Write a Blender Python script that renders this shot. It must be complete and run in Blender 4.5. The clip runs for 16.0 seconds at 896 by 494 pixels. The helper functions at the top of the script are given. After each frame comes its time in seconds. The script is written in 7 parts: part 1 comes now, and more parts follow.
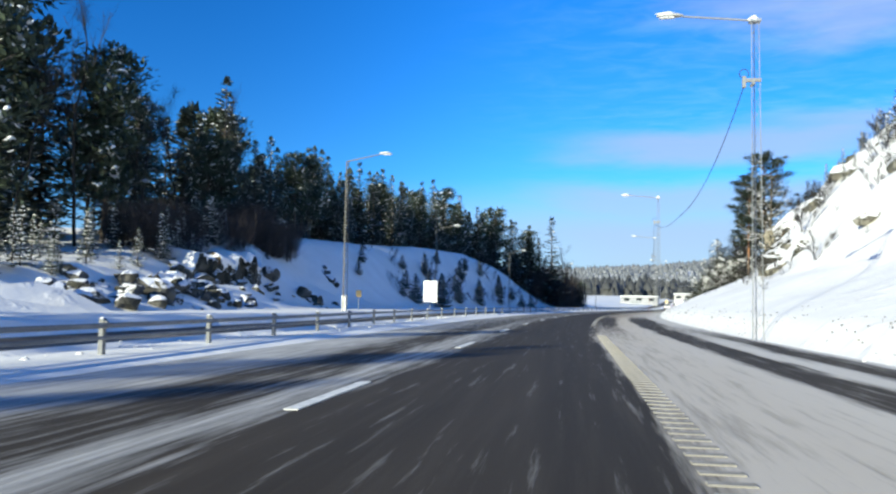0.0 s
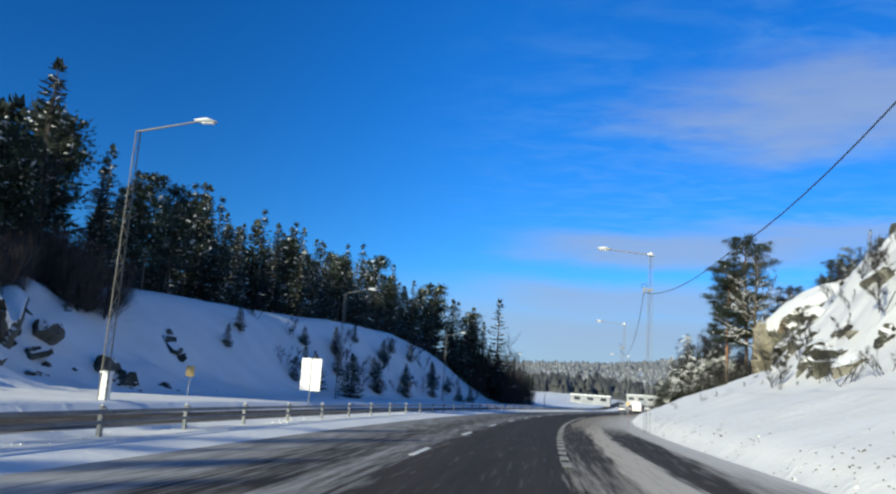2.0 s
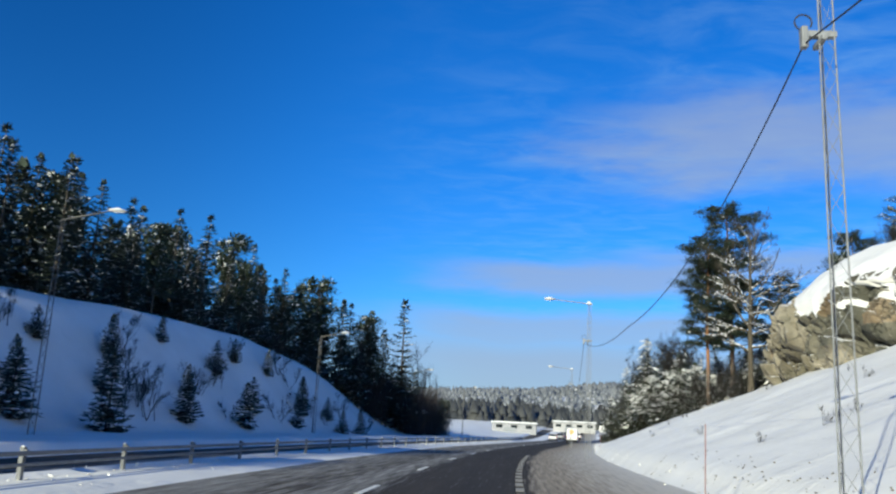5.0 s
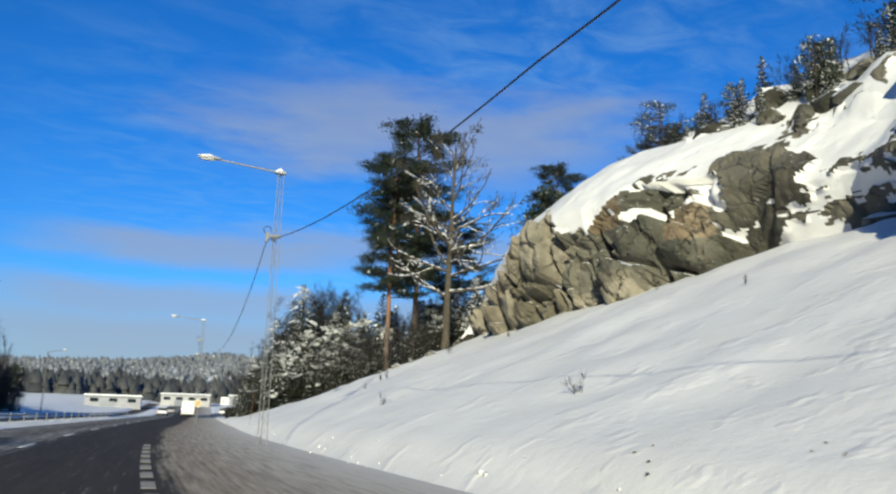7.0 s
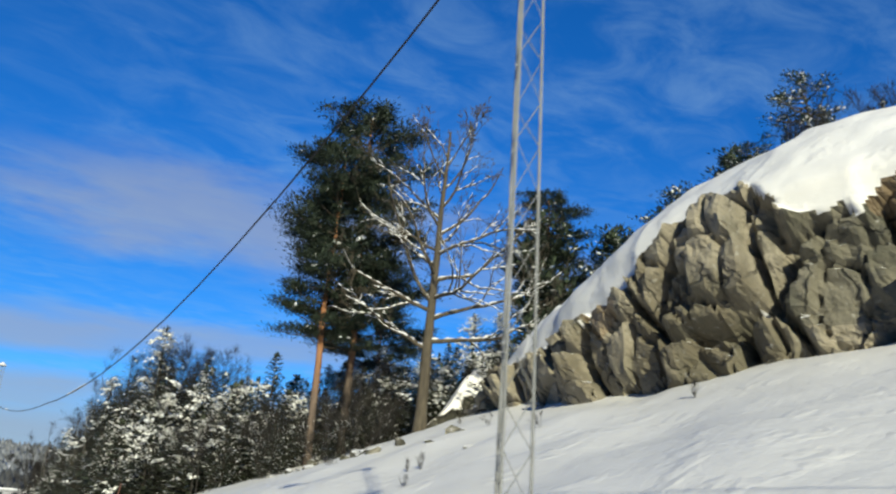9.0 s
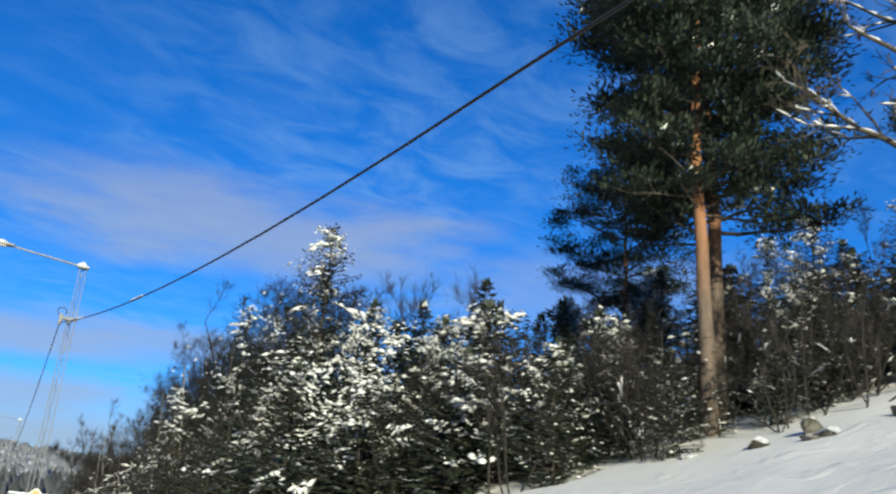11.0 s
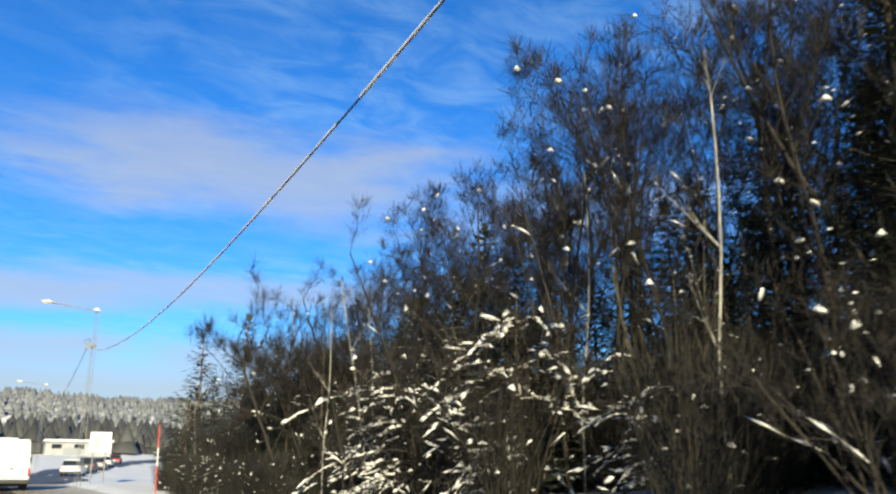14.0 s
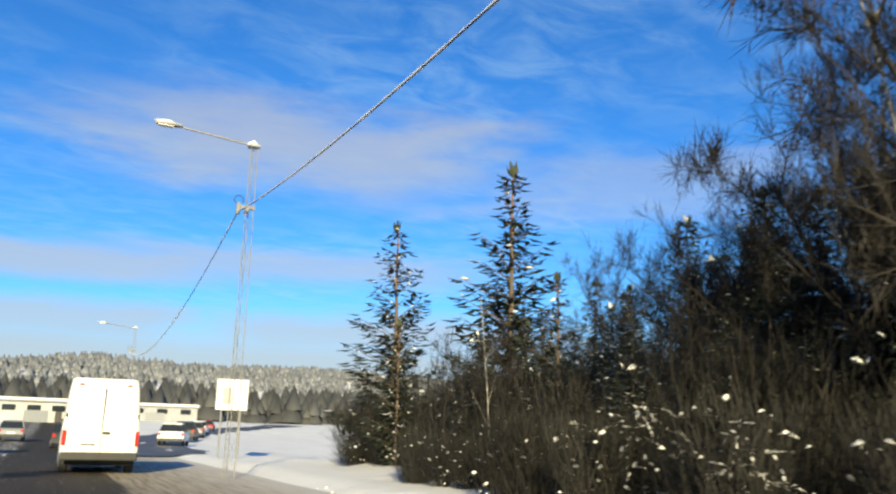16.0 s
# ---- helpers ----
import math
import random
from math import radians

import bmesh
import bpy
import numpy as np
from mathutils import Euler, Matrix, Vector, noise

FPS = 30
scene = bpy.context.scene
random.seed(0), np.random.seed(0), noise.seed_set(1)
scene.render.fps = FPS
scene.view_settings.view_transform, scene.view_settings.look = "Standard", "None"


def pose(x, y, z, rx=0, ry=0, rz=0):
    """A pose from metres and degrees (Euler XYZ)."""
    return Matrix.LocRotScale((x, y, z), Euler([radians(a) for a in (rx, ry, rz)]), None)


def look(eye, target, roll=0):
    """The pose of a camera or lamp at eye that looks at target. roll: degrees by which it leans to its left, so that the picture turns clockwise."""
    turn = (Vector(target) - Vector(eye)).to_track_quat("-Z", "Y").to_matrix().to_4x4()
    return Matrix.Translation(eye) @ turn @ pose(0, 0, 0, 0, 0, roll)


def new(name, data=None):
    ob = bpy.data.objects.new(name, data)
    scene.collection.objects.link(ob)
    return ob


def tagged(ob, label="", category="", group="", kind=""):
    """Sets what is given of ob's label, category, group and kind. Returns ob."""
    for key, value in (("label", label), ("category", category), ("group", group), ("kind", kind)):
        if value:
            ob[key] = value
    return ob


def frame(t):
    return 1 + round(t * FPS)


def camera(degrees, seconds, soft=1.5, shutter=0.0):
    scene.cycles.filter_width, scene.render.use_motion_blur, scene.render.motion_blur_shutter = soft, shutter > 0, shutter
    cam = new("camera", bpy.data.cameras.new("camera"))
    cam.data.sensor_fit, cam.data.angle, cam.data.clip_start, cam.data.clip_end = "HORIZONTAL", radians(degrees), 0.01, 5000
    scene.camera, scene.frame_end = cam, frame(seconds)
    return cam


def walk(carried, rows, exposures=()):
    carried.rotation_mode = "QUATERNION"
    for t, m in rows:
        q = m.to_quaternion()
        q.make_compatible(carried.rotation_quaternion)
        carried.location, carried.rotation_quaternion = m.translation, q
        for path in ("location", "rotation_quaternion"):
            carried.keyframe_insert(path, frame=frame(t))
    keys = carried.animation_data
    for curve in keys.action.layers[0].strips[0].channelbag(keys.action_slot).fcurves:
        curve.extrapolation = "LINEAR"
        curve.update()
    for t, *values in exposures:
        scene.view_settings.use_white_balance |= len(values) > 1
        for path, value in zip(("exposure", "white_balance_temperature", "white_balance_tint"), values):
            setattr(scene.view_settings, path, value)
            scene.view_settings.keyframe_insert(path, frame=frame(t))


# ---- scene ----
PATH = [
    (0, (-0.031, -0.078, 0.939), (-0.332, 1.895, 1.073), 0.9),
    (0.5, (-0.074, 5.385, 1.07), (-0.384, 7.358, 1.177), 2.1),
    (1, (-0.126, 10.448, 1.115), (-0.433, 12.414, 1.317), 3.0),
    (1.5, (-0.229, 15.741, 1.192), (-0.491, 17.699, 1.507), 3.3),
    (2, (-0.153, 20.826, 1.252), (-0.344, 22.786, 1.602), 4.0),
    (2.5, (-0.089, 26.06, 1.319), (-0.223, 28.021, 1.686), 4.0),
    (3, (0.049, 30.953, 1.332), (-0.041, 32.915, 1.711), 3.9),
    (5.5, (1.208, 58.448, 1.22), (1.286, 60.398, 1.656), 2.0),
    (6, (1.7, 63.953, 1.035), (1.973, 65.884, 1.478), 2.8),
    (6.5, (2.067, 69.7, 1.063), (2.59, 71.576, 1.519), 2.4),
    (7, (2.578, 75.563, 1.066), (3.454, 77.315, 1.471), 1.7),
    (7.5, (3.115, 81.821, 1.197), (4.171, 83.454, 1.665), 2.0),
    (8, (3.657, 87.292, 1.298), (4.834, 88.813, 1.846), 2.4),
    (10.5, (8.02, 115.811, 1.198), (9.194, 117.258, 1.924), 5.1),
    (11, (9.018, 122.197, 1.275), (10.199, 123.661, 1.955), 4.3),
    (11.5, (9.761, 128.342, 1.203), (10.942, 129.763, 1.969), 4.4),
    (12, (10.43, 134.526, 1.156), (11.624, 135.906, 1.977), 5.4),
    (12.5, (11.282, 140.443, 1.055), (12.495, 141.81, 1.866), 4.1),
    (13, (12.284, 146.263, 1.152), (13.521, 147.66, 1.872), 2.6),
    (13.5, (13.522, 152.659, 1.254), (14.762, 154.084, 1.91), 1.2),
    (14, (14.646, 159.048, 1.276), (15.873, 160.54, 1.792), 0.4),
    (14.5, (15.628, 164.732, 1.356), (16.855, 166.249, 1.795), -0.7),
    (15, (16.683, 170.807, 1.336), (17.905, 172.327, 1.779), -0.7),
    (15.5, (17.783, 176.675, 1.167), (18.996, 178.201, 1.616), -0.2),
    (16, (19.449, 182.752, 1.128), (20.573, 184.342, 1.582), 1.4),
]
cam = camera(56.8, 16.0, 2.3, 0.1)
walk(cam, [(t, look(e, g, r)) for t, e, g, r in PATH], [(t, s, k, -4) for t, s, k in ((0.0, 0.87, 6500), (1.0, 0.62, 6500), (1.7, 0.42, 6500), (5.5, 0.42, 6500), (7.0, 0.27, 6850), (8.0, 0.27, 7000), (10.5, 0.30, 6700), (11.0, 0.46, 6700), (11.5, 0.56, 6800), (13.0, 0.70, 6900), (14.5, 0.88, 8600), (16.0, 0.84, 9000))])

# ---- world, sun ----
SUN_AZ, SUN_EL = math.radians(212.0), math.radians(18.0)
world = bpy.data.worlds.new("winter_sky")
scene.world = world
world.use_nodes = True
wt = world.node_tree
wt.nodes.clear()


def wn(kind, **props):
    n = wt.nodes.new(kind)
    for k, v in props.items():
        if k == "op":
            n.operation = v
    return n


def wl(a, b):
    wt.links.new(a, b)


w_out = wn("ShaderNodeOutputWorld")
w_bg = wn("ShaderNodeBackground")
w_sky = wn("ShaderNodeTexSky")
w_sky.sky_type = "NISHITA"
w_sky.sun_disc = False
w_sky.sun_elevation = SUN_EL
w_sky.sun_rotation = SUN_AZ
w_sky.air_density = 1.0
w_sky.dust_density = 0.0
w_sky.ozone_density = 4.0
w_hue = wn("ShaderNodeHueSaturation")
w_hue.inputs["Saturation"].default_value = 1.25
w_hue.inputs["Value"].default_value = 1.0
w_co = wn("ShaderNodeTexCoord")
w_sep = wn("ShaderNodeSeparateXYZ")
wl(w_co.outputs["Generated"], w_sep.inputs[0])
# cloud layer: the view direction laid on a high flat sheet
w_zz = wn("ShaderNodeMath", op="MAXIMUM")
w_zz.inputs[1].default_value = 0.02
wl(w_sep.outputs[2], w_zz.inputs[0])
w_dx = wn("ShaderNodeMath", op="DIVIDE")
w_dy = wn("ShaderNodeMath", op="DIVIDE")
wl(w_sep.outputs[0], w_dx.inputs[0])
wl(w_zz.outputs[0], w_dx.inputs[1])
wl(w_sep.outputs[1], w_dy.inputs[0])
wl(w_zz.outputs[0], w_dy.inputs[1])
w_cv = wn("ShaderNodeCombineXYZ")
wl(w_dx.outputs[0], w_cv.inputs[0])
wl(w_dy.outputs[0], w_cv.inputs[1])
w_map = wn("ShaderNodeMapping")
w_map.inputs["Rotation"].default_value = (0, 0, math.radians(25))
w_map.inputs["Scale"].default_value = (1.0, 1.5, 1.0)
wl(w_cv.outputs[0], w_map.inputs[0])


def wnoise(scale, detail, rough):
    n = wn("ShaderNodeTexNoise")
    n.inputs["Scale"].default_value = scale
    n.inputs["Detail"].default_value = detail
    n.inputs["Roughness"].default_value = rough
    return n


def wrange(src, a, b, lo=0.0, hi=1.0):
    n = wn("ShaderNodeMapRange")
    n.interpolation_type = "SMOOTHSTEP"
    n.inputs[1].default_value, n.inputs[2].default_value = a, b
    n.inputs[3].default_value, n.inputs[4].default_value = lo, hi
    wl(src, n.inputs[0])
    return n.outputs[0]


def wmath(op, a, b):
    n = wn("ShaderNodeMath", op=op)
    for i, v in enumerate((a, b)):
        if isinstance(v, (int, float)):
            n.inputs[i].default_value = v
        else:
            wl(v, n.inputs[i])
    return n.outputs[0]


# thin mottled sheet, stronger to the right of the road
n_fine = wnoise(4.2, 6, 0.6)
n_fine.inputs["Distortion"].default_value = 0.6
wl(w_map.outputs[0], n_fine.inputs["Vector"])
n_big = wnoise(0.6, 3, 0.5)
wl(w_map.outputs[0], n_big.inputs["Vector"])
sheet = wmath("MULTIPLY", wrange(n_fine.outputs[0], 0.34, 0.78), wrange(n_big.outputs[0], 0.30, 0.66, 0.15, 1.0))
side = wrange(w_sep.outputs[0], -0.2, 0.35, 0.0, 1.0)
sheet = wmath("MULTIPLY", wmath("MULTIPLY", sheet, side), 0.34)
# compass angle and height above the horizon, in degrees
az = wmath("MULTIPLY", wmath("ARCTAN2", w_sep.outputs[0], w_sep.outputs[1]), 57.2958)
el = wmath("MULTIPLY", wmath("ARCSINE", w_sep.outputs[2], 0.0), 57.2958)
w_map2 = wn("ShaderNodeMapping")
w_map2.inputs["Scale"].default_value = (4.0, 4.0, 16.0)
wl(w_co.outputs["Generated"], w_map2.inputs[0])
n_bank = wnoise(1.3, 5, 0.55)
wl(w_map2.outputs[0], n_bank.inputs["Vector"])
sway = wmath("SUBTRACT", n_bank.outputs[0], 0.5)


def band(az0, half_az, el0, half_el, amount, ragged=5.0):
    """A long soft cloud bank with a ragged edge."""
    da = wmath("ABSOLUTE", wmath("ADD", wmath("SUBTRACT", az, az0), wmath("MULTIPLY", sway, ragged * 4)), 0.0)
    de = wmath("ABSOLUTE", wmath("ADD", wmath("SUBTRACT", el, el0), wmath("MULTIPLY", sway, ragged)), 0.0)
    soft = wmath("MULTIPLY", wrange(da, half_az * 0.35, half_az, 1.0, 0.0), wrange(de, half_el * 0.2, half_el, 1.0, 0.0))
    return wmath("MULTIPLY", soft, amount)


bank = band(25.0, 19.0, 19.6, 4.4, 0.62, 7.0)
for more in (band(22.0, 50.0, 3.5, 5.5, 0.8, 1.5), band(48.0, 15.0, 17.0, 3.5, 0.35, 7.0), band(10.0, 14.0, 10.6, 1.5, 0.66, 2.5), band(24.0, 18.0, 11.2, 1.9, 0.55, 3.0), band(8.0, 17.0, 6.8, 2.2, 0.66, 3.0), band(30.0, 16.0, 6.6, 2.6, 0.7, 3.0)):
    bank = wmath("MAXIMUM", bank, more)
haze = wrange(w_sep.outputs[2], 0.0, 0.13, 0.8, 0.0)
cover = wmath("MINIMUM", wmath("MAXIMUM", bank, haze), 0.9)
w_mix = wn("ShaderNodeMixRGB")
w_mix.inputs[2].default_value = (2.9, 3.2, 4.5, 1)
w_tint = wn("ShaderNodeMixRGB")
w_tint.blend_type = "MULTIPLY"
w_tint.inputs[0].default_value = 1.0
w_tint.inputs[2].default_value = (0.47, 0.80, 1.30, 1)
wl(w_sky.outputs[0], w_hue.inputs["Color"])
# deeper blue to the side where the sun stands, paler ahead on the other
w_deep = wn("ShaderNodeMixRGB")
w_deep.blend_type = "MULTIPLY"
w_deep.inputs[0].default_value = 1.0
wl(w_hue.outputs[0], w_deep.inputs[1])
wl(wrange(w_sep.outputs[0], -0.45, 0.02, 0.72, 1.05), w_deep.inputs[2])
wl(w_deep.outputs[0], w_tint.inputs[1])
# the rippled sheet is thin: pale blue, not white
w_thin = wn("ShaderNodeMixRGB")
w_thin.inputs[2].default_value = (2.7, 4.3, 6.8, 1)
wl(w_tint.outputs[0], w_thin.inputs[1])
wl(sheet, w_thin.inputs[0])
wl(w_thin.outputs[0], w_mix.inputs[1])
wl(cover, w_mix.inputs[0])
wl(w_mix.outputs[0], w_bg.inputs[0])
w_bg.inputs[1].default_value = 0.100
wl(w_bg.outputs[0], w_out.inputs[0])

sun_data = bpy.data.lights.new("sun", "SUN")
sun_data.energy = 5.0
sun_data.angle = math.radians(0.7)
sun_data.color = (1.0, 0.92, 0.77)
sun = new("sun", sun_data)
sun_from = Vector((math.sin(SUN_AZ) * math.cos(SUN_EL), math.cos(SUN_AZ) * math.cos(SUN_EL), math.sin(SUN_EL)))
sun.matrix_world = look(sun_from * 300, (0, 0, 0))

# ---- materials ----


class Mat:
    def __init__(self, name):
        self.m = bpy.data.materials.new(name)
        self.m.use_nodes = True
        self.t = self.m.node_tree
        self.b = self.t.nodes["Principled BSDF"]

    def n(self, kind, **sets):
        node = self.t.nodes.new(kind)
        for k, v in sets.items():
            node.inputs[k.replace("_", " ")].default_value = v
        return node

    def l(self, a, b):
        self.t.links.new(a, b)

    def coord(self, which="Object"):
        return self.n("ShaderNodeTexCoord").outputs[which]

    def noise(self, vec, scale, detail=4.0, rough=0.55):
        n = self.n("ShaderNodeTexNoise", Scale=scale, Detail=detail, Roughness=rough)
        self.l(vec, n.inputs["Vector"])
        return n.outputs[0]

    def rng(self, src, a, b, lo=0.0, hi=1.0):
        n = self.n("ShaderNodeMapRange")
        n.inputs[1].default_value, n.inputs[2].default_value = a, b
        n.inputs[3].default_value, n.inputs[4].default_value = lo, hi
        n.clamp = True
        self.l(src, n.inputs[0])
        return n.outputs[0]

    def math(self, op, a, b=0.0):
        n = self.n("ShaderNodeMath")
        n.operation = op
        for i, v in enumerate((a, b)):
            if isinstance(v, (int, float)):
                n.inputs[i].default_value = v
            else:
                self.l(v, n.inputs[i])
        return n.outputs[0]

    def mix(self, fac, a, b):
        n = self.n("ShaderNodeMixRGB")
        for i, v in enumerate((fac, a, b)):
            if isinstance(v, (int, float)):
                n.inputs[i].default_value = v
            elif isinstance(v, tuple):
                n.inputs[i].default_value = (*v, 1)
            else:
                self.l(v, n.inputs[i])
        return n.outputs[0]

    def color(self, c):
        if isinstance(c, tuple):
            self.b.inputs["Base Color"].default_value = (*c, 1)
        else:
            self.l(c, self.b.inputs["Base Color"])

    def bump(self, h, strength=0.3, distance=0.05):
        n = self.n("ShaderNodeBump", Strength=strength, Distance=distance)
        self.l(h, n.inputs["Height"])
        self.l(n.outputs[0], self.b.inputs["Normal"])

    def rough(self, v):
        self.b.inputs["Roughness"].default_value = v


def plain(name, c, rough=0.6, metal=0.0, vary=0.12, scale=3.0):
    k = Mat(name)
    v = k.noise(k.coord(), scale, 5)
    dark = tuple(x * (1 - vary) for x in c)
    lite = tuple(min(1, x * (1 + vary)) for x in c)
    k.color(k.mix(k.rng(v, 0.3, 0.7), dark, lite))
    k.rough(rough)
    k.b.inputs["Metallic"].default_value = metal
    return k.m


def make_snow():
    k = Mat("snow")
    c = k.coord()
    a = k.noise(c, 0.35, 5)
    b = k.noise(c, 2.4, 6, 0.6)
    g = k.noise(c, 22.0, 3)
    k.color(k.mix(k.rng(a, 0.3, 0.7), (0.69, 0.675, 0.65), (0.78, 0.765, 0.74)))
    h = k.math("ADD", k.math("MULTIPLY", b, 0.8), k.math("MULTIPLY", g, 0.10))
    h = k.math("ADD", h, k.math("MULTIPLY", k.rng(k.noise(c, 0.9, 3), 0.55, 0.7), 0.9))
    k.bump(h, 0.2, 0.18)
    k.rough(0.62)
    return k.m


def make_rock(name, snowy, tone=1.0, low=(0.10, 0.095, 0.06), high=(0.44, 0.41, 0.34), patch=0.80):
    k = Mat(name)
    c = k.coord()
    a = k.noise(c, 0.45, 6, 0.6)
    b = k.noise(c, 2.3, 7, 0.65)
    v = k.n("ShaderNodeTexVoronoi", Scale=0.55)
    k.l(c, v.inputs["Vector"])
    col = k.mix(k.rng(k.noise(c, 0.22, 3, 0.5), 0.44, 0.54), tuple(x * tone for x in low), tuple(x * tone for x in high))
    col = k.mix(k.rng(a, 0.5, 0.68, 0, 0.7), col, (0.17 * tone, 0.16 * tone, 0.11 * tone))
    col = k.mix(k.rng(v.outputs["Color"], patch, patch + 0.06), col, (0.36 * tone, 0.24 * tone, 0.13 * tone))
    col = k.mix(k.rng(b, 0.52, 0.75, 0, 0.8), col, (0.085, 0.08, 0.065))
    col = k.mix(k.rng(k.noise(c, 5.0, 4), 0.62, 0.72, 0, 0.55), col, (0.55 * tone, 0.54 * tone, 0.50 * tone))
    warp = k.n("ShaderNodeVectorMath")
    warp.operation = "ADD"
    k.l(c, warp.inputs[0])
    wv = k.n("ShaderNodeTexNoise", Scale=1.3, Detail=3.0)
    k.l(c, wv.inputs["Vector"])
    k.l(wv.outputs["Color"], warp.inputs[1])
    joint = k.n("ShaderNodeTexVoronoi", Scale=0.5)
    joint.feature = "DISTANCE_TO_EDGE"
    k.l(warp.outputs[0], joint.inputs["Vector"])
    fis = k.math("MULTIPLY", k.rng(joint.outputs["Distance"], 0.004, 0.03, 0.75, 0.0), k.rng(k.noise(c, 0.8, 3), 0.42, 0.56))
    col = k.mix(fis, col, (0.025, 0.024, 0.02))
    geo = k.n("ShaderNodeNewGeometry")
    sep = k.n("ShaderNodeSeparateXYZ")
    k.l(geo.outputs["Normal"], sep.inputs[0])
    up = k.math("ADD", sep.outputs[2], k.math("MULTIPLY", k.math("SUBTRACT", b, 0.5), 0.7))
    lying = k.rng(up, snowy, snowy + 0.1)
    col = k.mix(lying, col, (0.72, 0.72, 0.73))
    k.color(col)
    k.bump(k.math("ADD", b, k.math("SUBTRACT", k.math("MULTIPLY", k.noise(c, 9.0, 5), 0.4), fis)), 0.8, 0.14)
    k.rough(0.85)
    return k.m


def make_road():
    k = Mat("winter_asphalt")
    uv = k.n("ShaderNodeUVMap").outputs[0]
    sep = k.n("ShaderNodeSeparateXYZ")
    k.l(uv, sep.inputs[0])
    stretch = k.n("ShaderNodeMapping")
    stretch.inputs["Scale"].default_value = (1.0, 0.04, 1.0)
    k.l(uv, stretch.inputs[0])
    w1 = k.noise(stretch.outputs[0], 1.1, 5, 0.6)
    w2 = k.noise(stretch.outputs[0], 5.0, 5, 0.65)
    wob = k.math("ADD", k.math("MULTIPLY", k.math("SUBTRACT", w1, 0.5), 1.1), k.math("MULTIPLY", k.math("SUBTRACT", w2, 0.5), 0.7))
    d = k.math("ADD", sep.outputs[0], wob)
    pos = k.rng(d, -16.0, 8.0)

    def ramp(stops):
        n = k.n("ShaderNodeValToRGB")
        e = n.color_ramp.elements
        for i, (at, v) in enumerate(stops):
            p = (at + 16.0) / 24.0
            el = e[i] if i < 2 else e.new(p)
            el.position = p
            el.color = (v, v, v, 1)
        k.l(pos, n.inputs[0])
        return n.outputs[0]

    near = ramp([(-12.8, 1), (-12.2, 0.15), (-9.6, 0.25), (-8.9, 0.9), (-7.4, 0.9), (-6.8, 0.62), (-5.2, 0.66), (-4.5, 0.5), (-4.0, 0.15), (-3.3, 0.12), (-2.9, 0.6), (-2.45, 0.32), (-2.1, 0.0), (0.45, 0.0),
                 (0.8, 0.8), (2.7, 0.95), (2.95, 0.1), (3.5, 0.1), (3.7, 0.95), (4.1, 0.9), (4.3, 0.1), (4.9, 0.12), (5.2, 1)])
    far = ramp([(-12.8, 1), (-12.2, 0.1), (-9.6, 0.2), (-8.9, 0.9), (-7.8, 0.7), (-7.2, 0.34), (-5.0, 0.33), (-4.2, 0.26), (-3.6, 0.22), (-3.0, 0.38), (-2.6, 0.3), (-1.9, 0.0), (0.7, 0.0),
                (0.95, 0.1), (1.25, 0.52), (2.2, 0.62), (3.4, 0.74), (4.6, 0.9), (5.2, 1)])
    mid = ramp([(-12.8, 1), (-12.2, 0.1), (-9.6, 0.2), (-8.9, 0.9), (-7.8, 0.8), (-7.2, 0.46), (-5.0, 0.40), (-4.2, 0.26), (-3.6, 0.2), (-3.0, 0.36), (-2.6, 0.28), (-1.9, 0.0), (0.55, 0.0),
                (0.85, 0.3), (1.1, 0.08), (1.75, 0.12), (2.0, 0.85), (2.6, 0.9), (2.85, 0.08), (3.9, 0.1), (4.3, 0.85), (5.2, 1)])
    base = k.mix(k.rng(sep.outputs[1], 22.0, 42.0), near, mid)
    base = k.mix(k.rng(sep.outputs[1], 56.0, 74.0), base, far)
    patch = k.noise(stretch.outputs[0], 9.0, 6, 0.7)
    amount = k.math("ADD", base, k.math("MULTIPLY", k.math("SUBTRACT", patch, 0.5), 1.5))
    amount = k.rng(amount, 0.12, 0.88)
    fine = k.noise(uv, 60.0, 4)
    asphalt = k.mix(k.rng(fine, 0.3, 0.7), (0.024, 0.020, 0.015), (0.042, 0.035, 0.027))
    asphalt = k.mix(k.rng(w1, 0.35, 0.7), asphalt, (0.050, 0.041, 0.031))
    asphalt = k.mix(k.rng(w2, 0.48, 0.75, 0, 0.6), asphalt, (0.068, 0.058, 0.046))
    dirt = k.math("MULTIPLY", k.rng(d, 1.8, 5.0, 1.0, 0.2), k.rng(sep.outputs[1], 20.0, 70.0, 0.6, 1.0))
    snow = k.mix(k.math("MULTIPLY", k.rng(d, 0.2, 0.7), k.math("MULTIPLY", dirt, 0.85)), (0.55, 0.54, 0.52), (0.44, 0.355, 0.245))
    snow = k.mix(k.rng(patch, 0.4, 0.7, 0, 0.3), snow, (0.44, 0.40, 0.35))
    k.color(k.mix(amount, asphalt, snow))
    k.l(k.rng(amount, 0, 1, 0.82, 0.75), k.b.inputs["Roughness"])
    k.b.inputs["Specular IOR Level"].default_value = 0.12
    k.bump(k.math("ADD", k.math("MULTIPLY", amount, 1.0), k.math("MULTIPLY", fine, 0.15)), 0.5, 0.02)
    return k.m


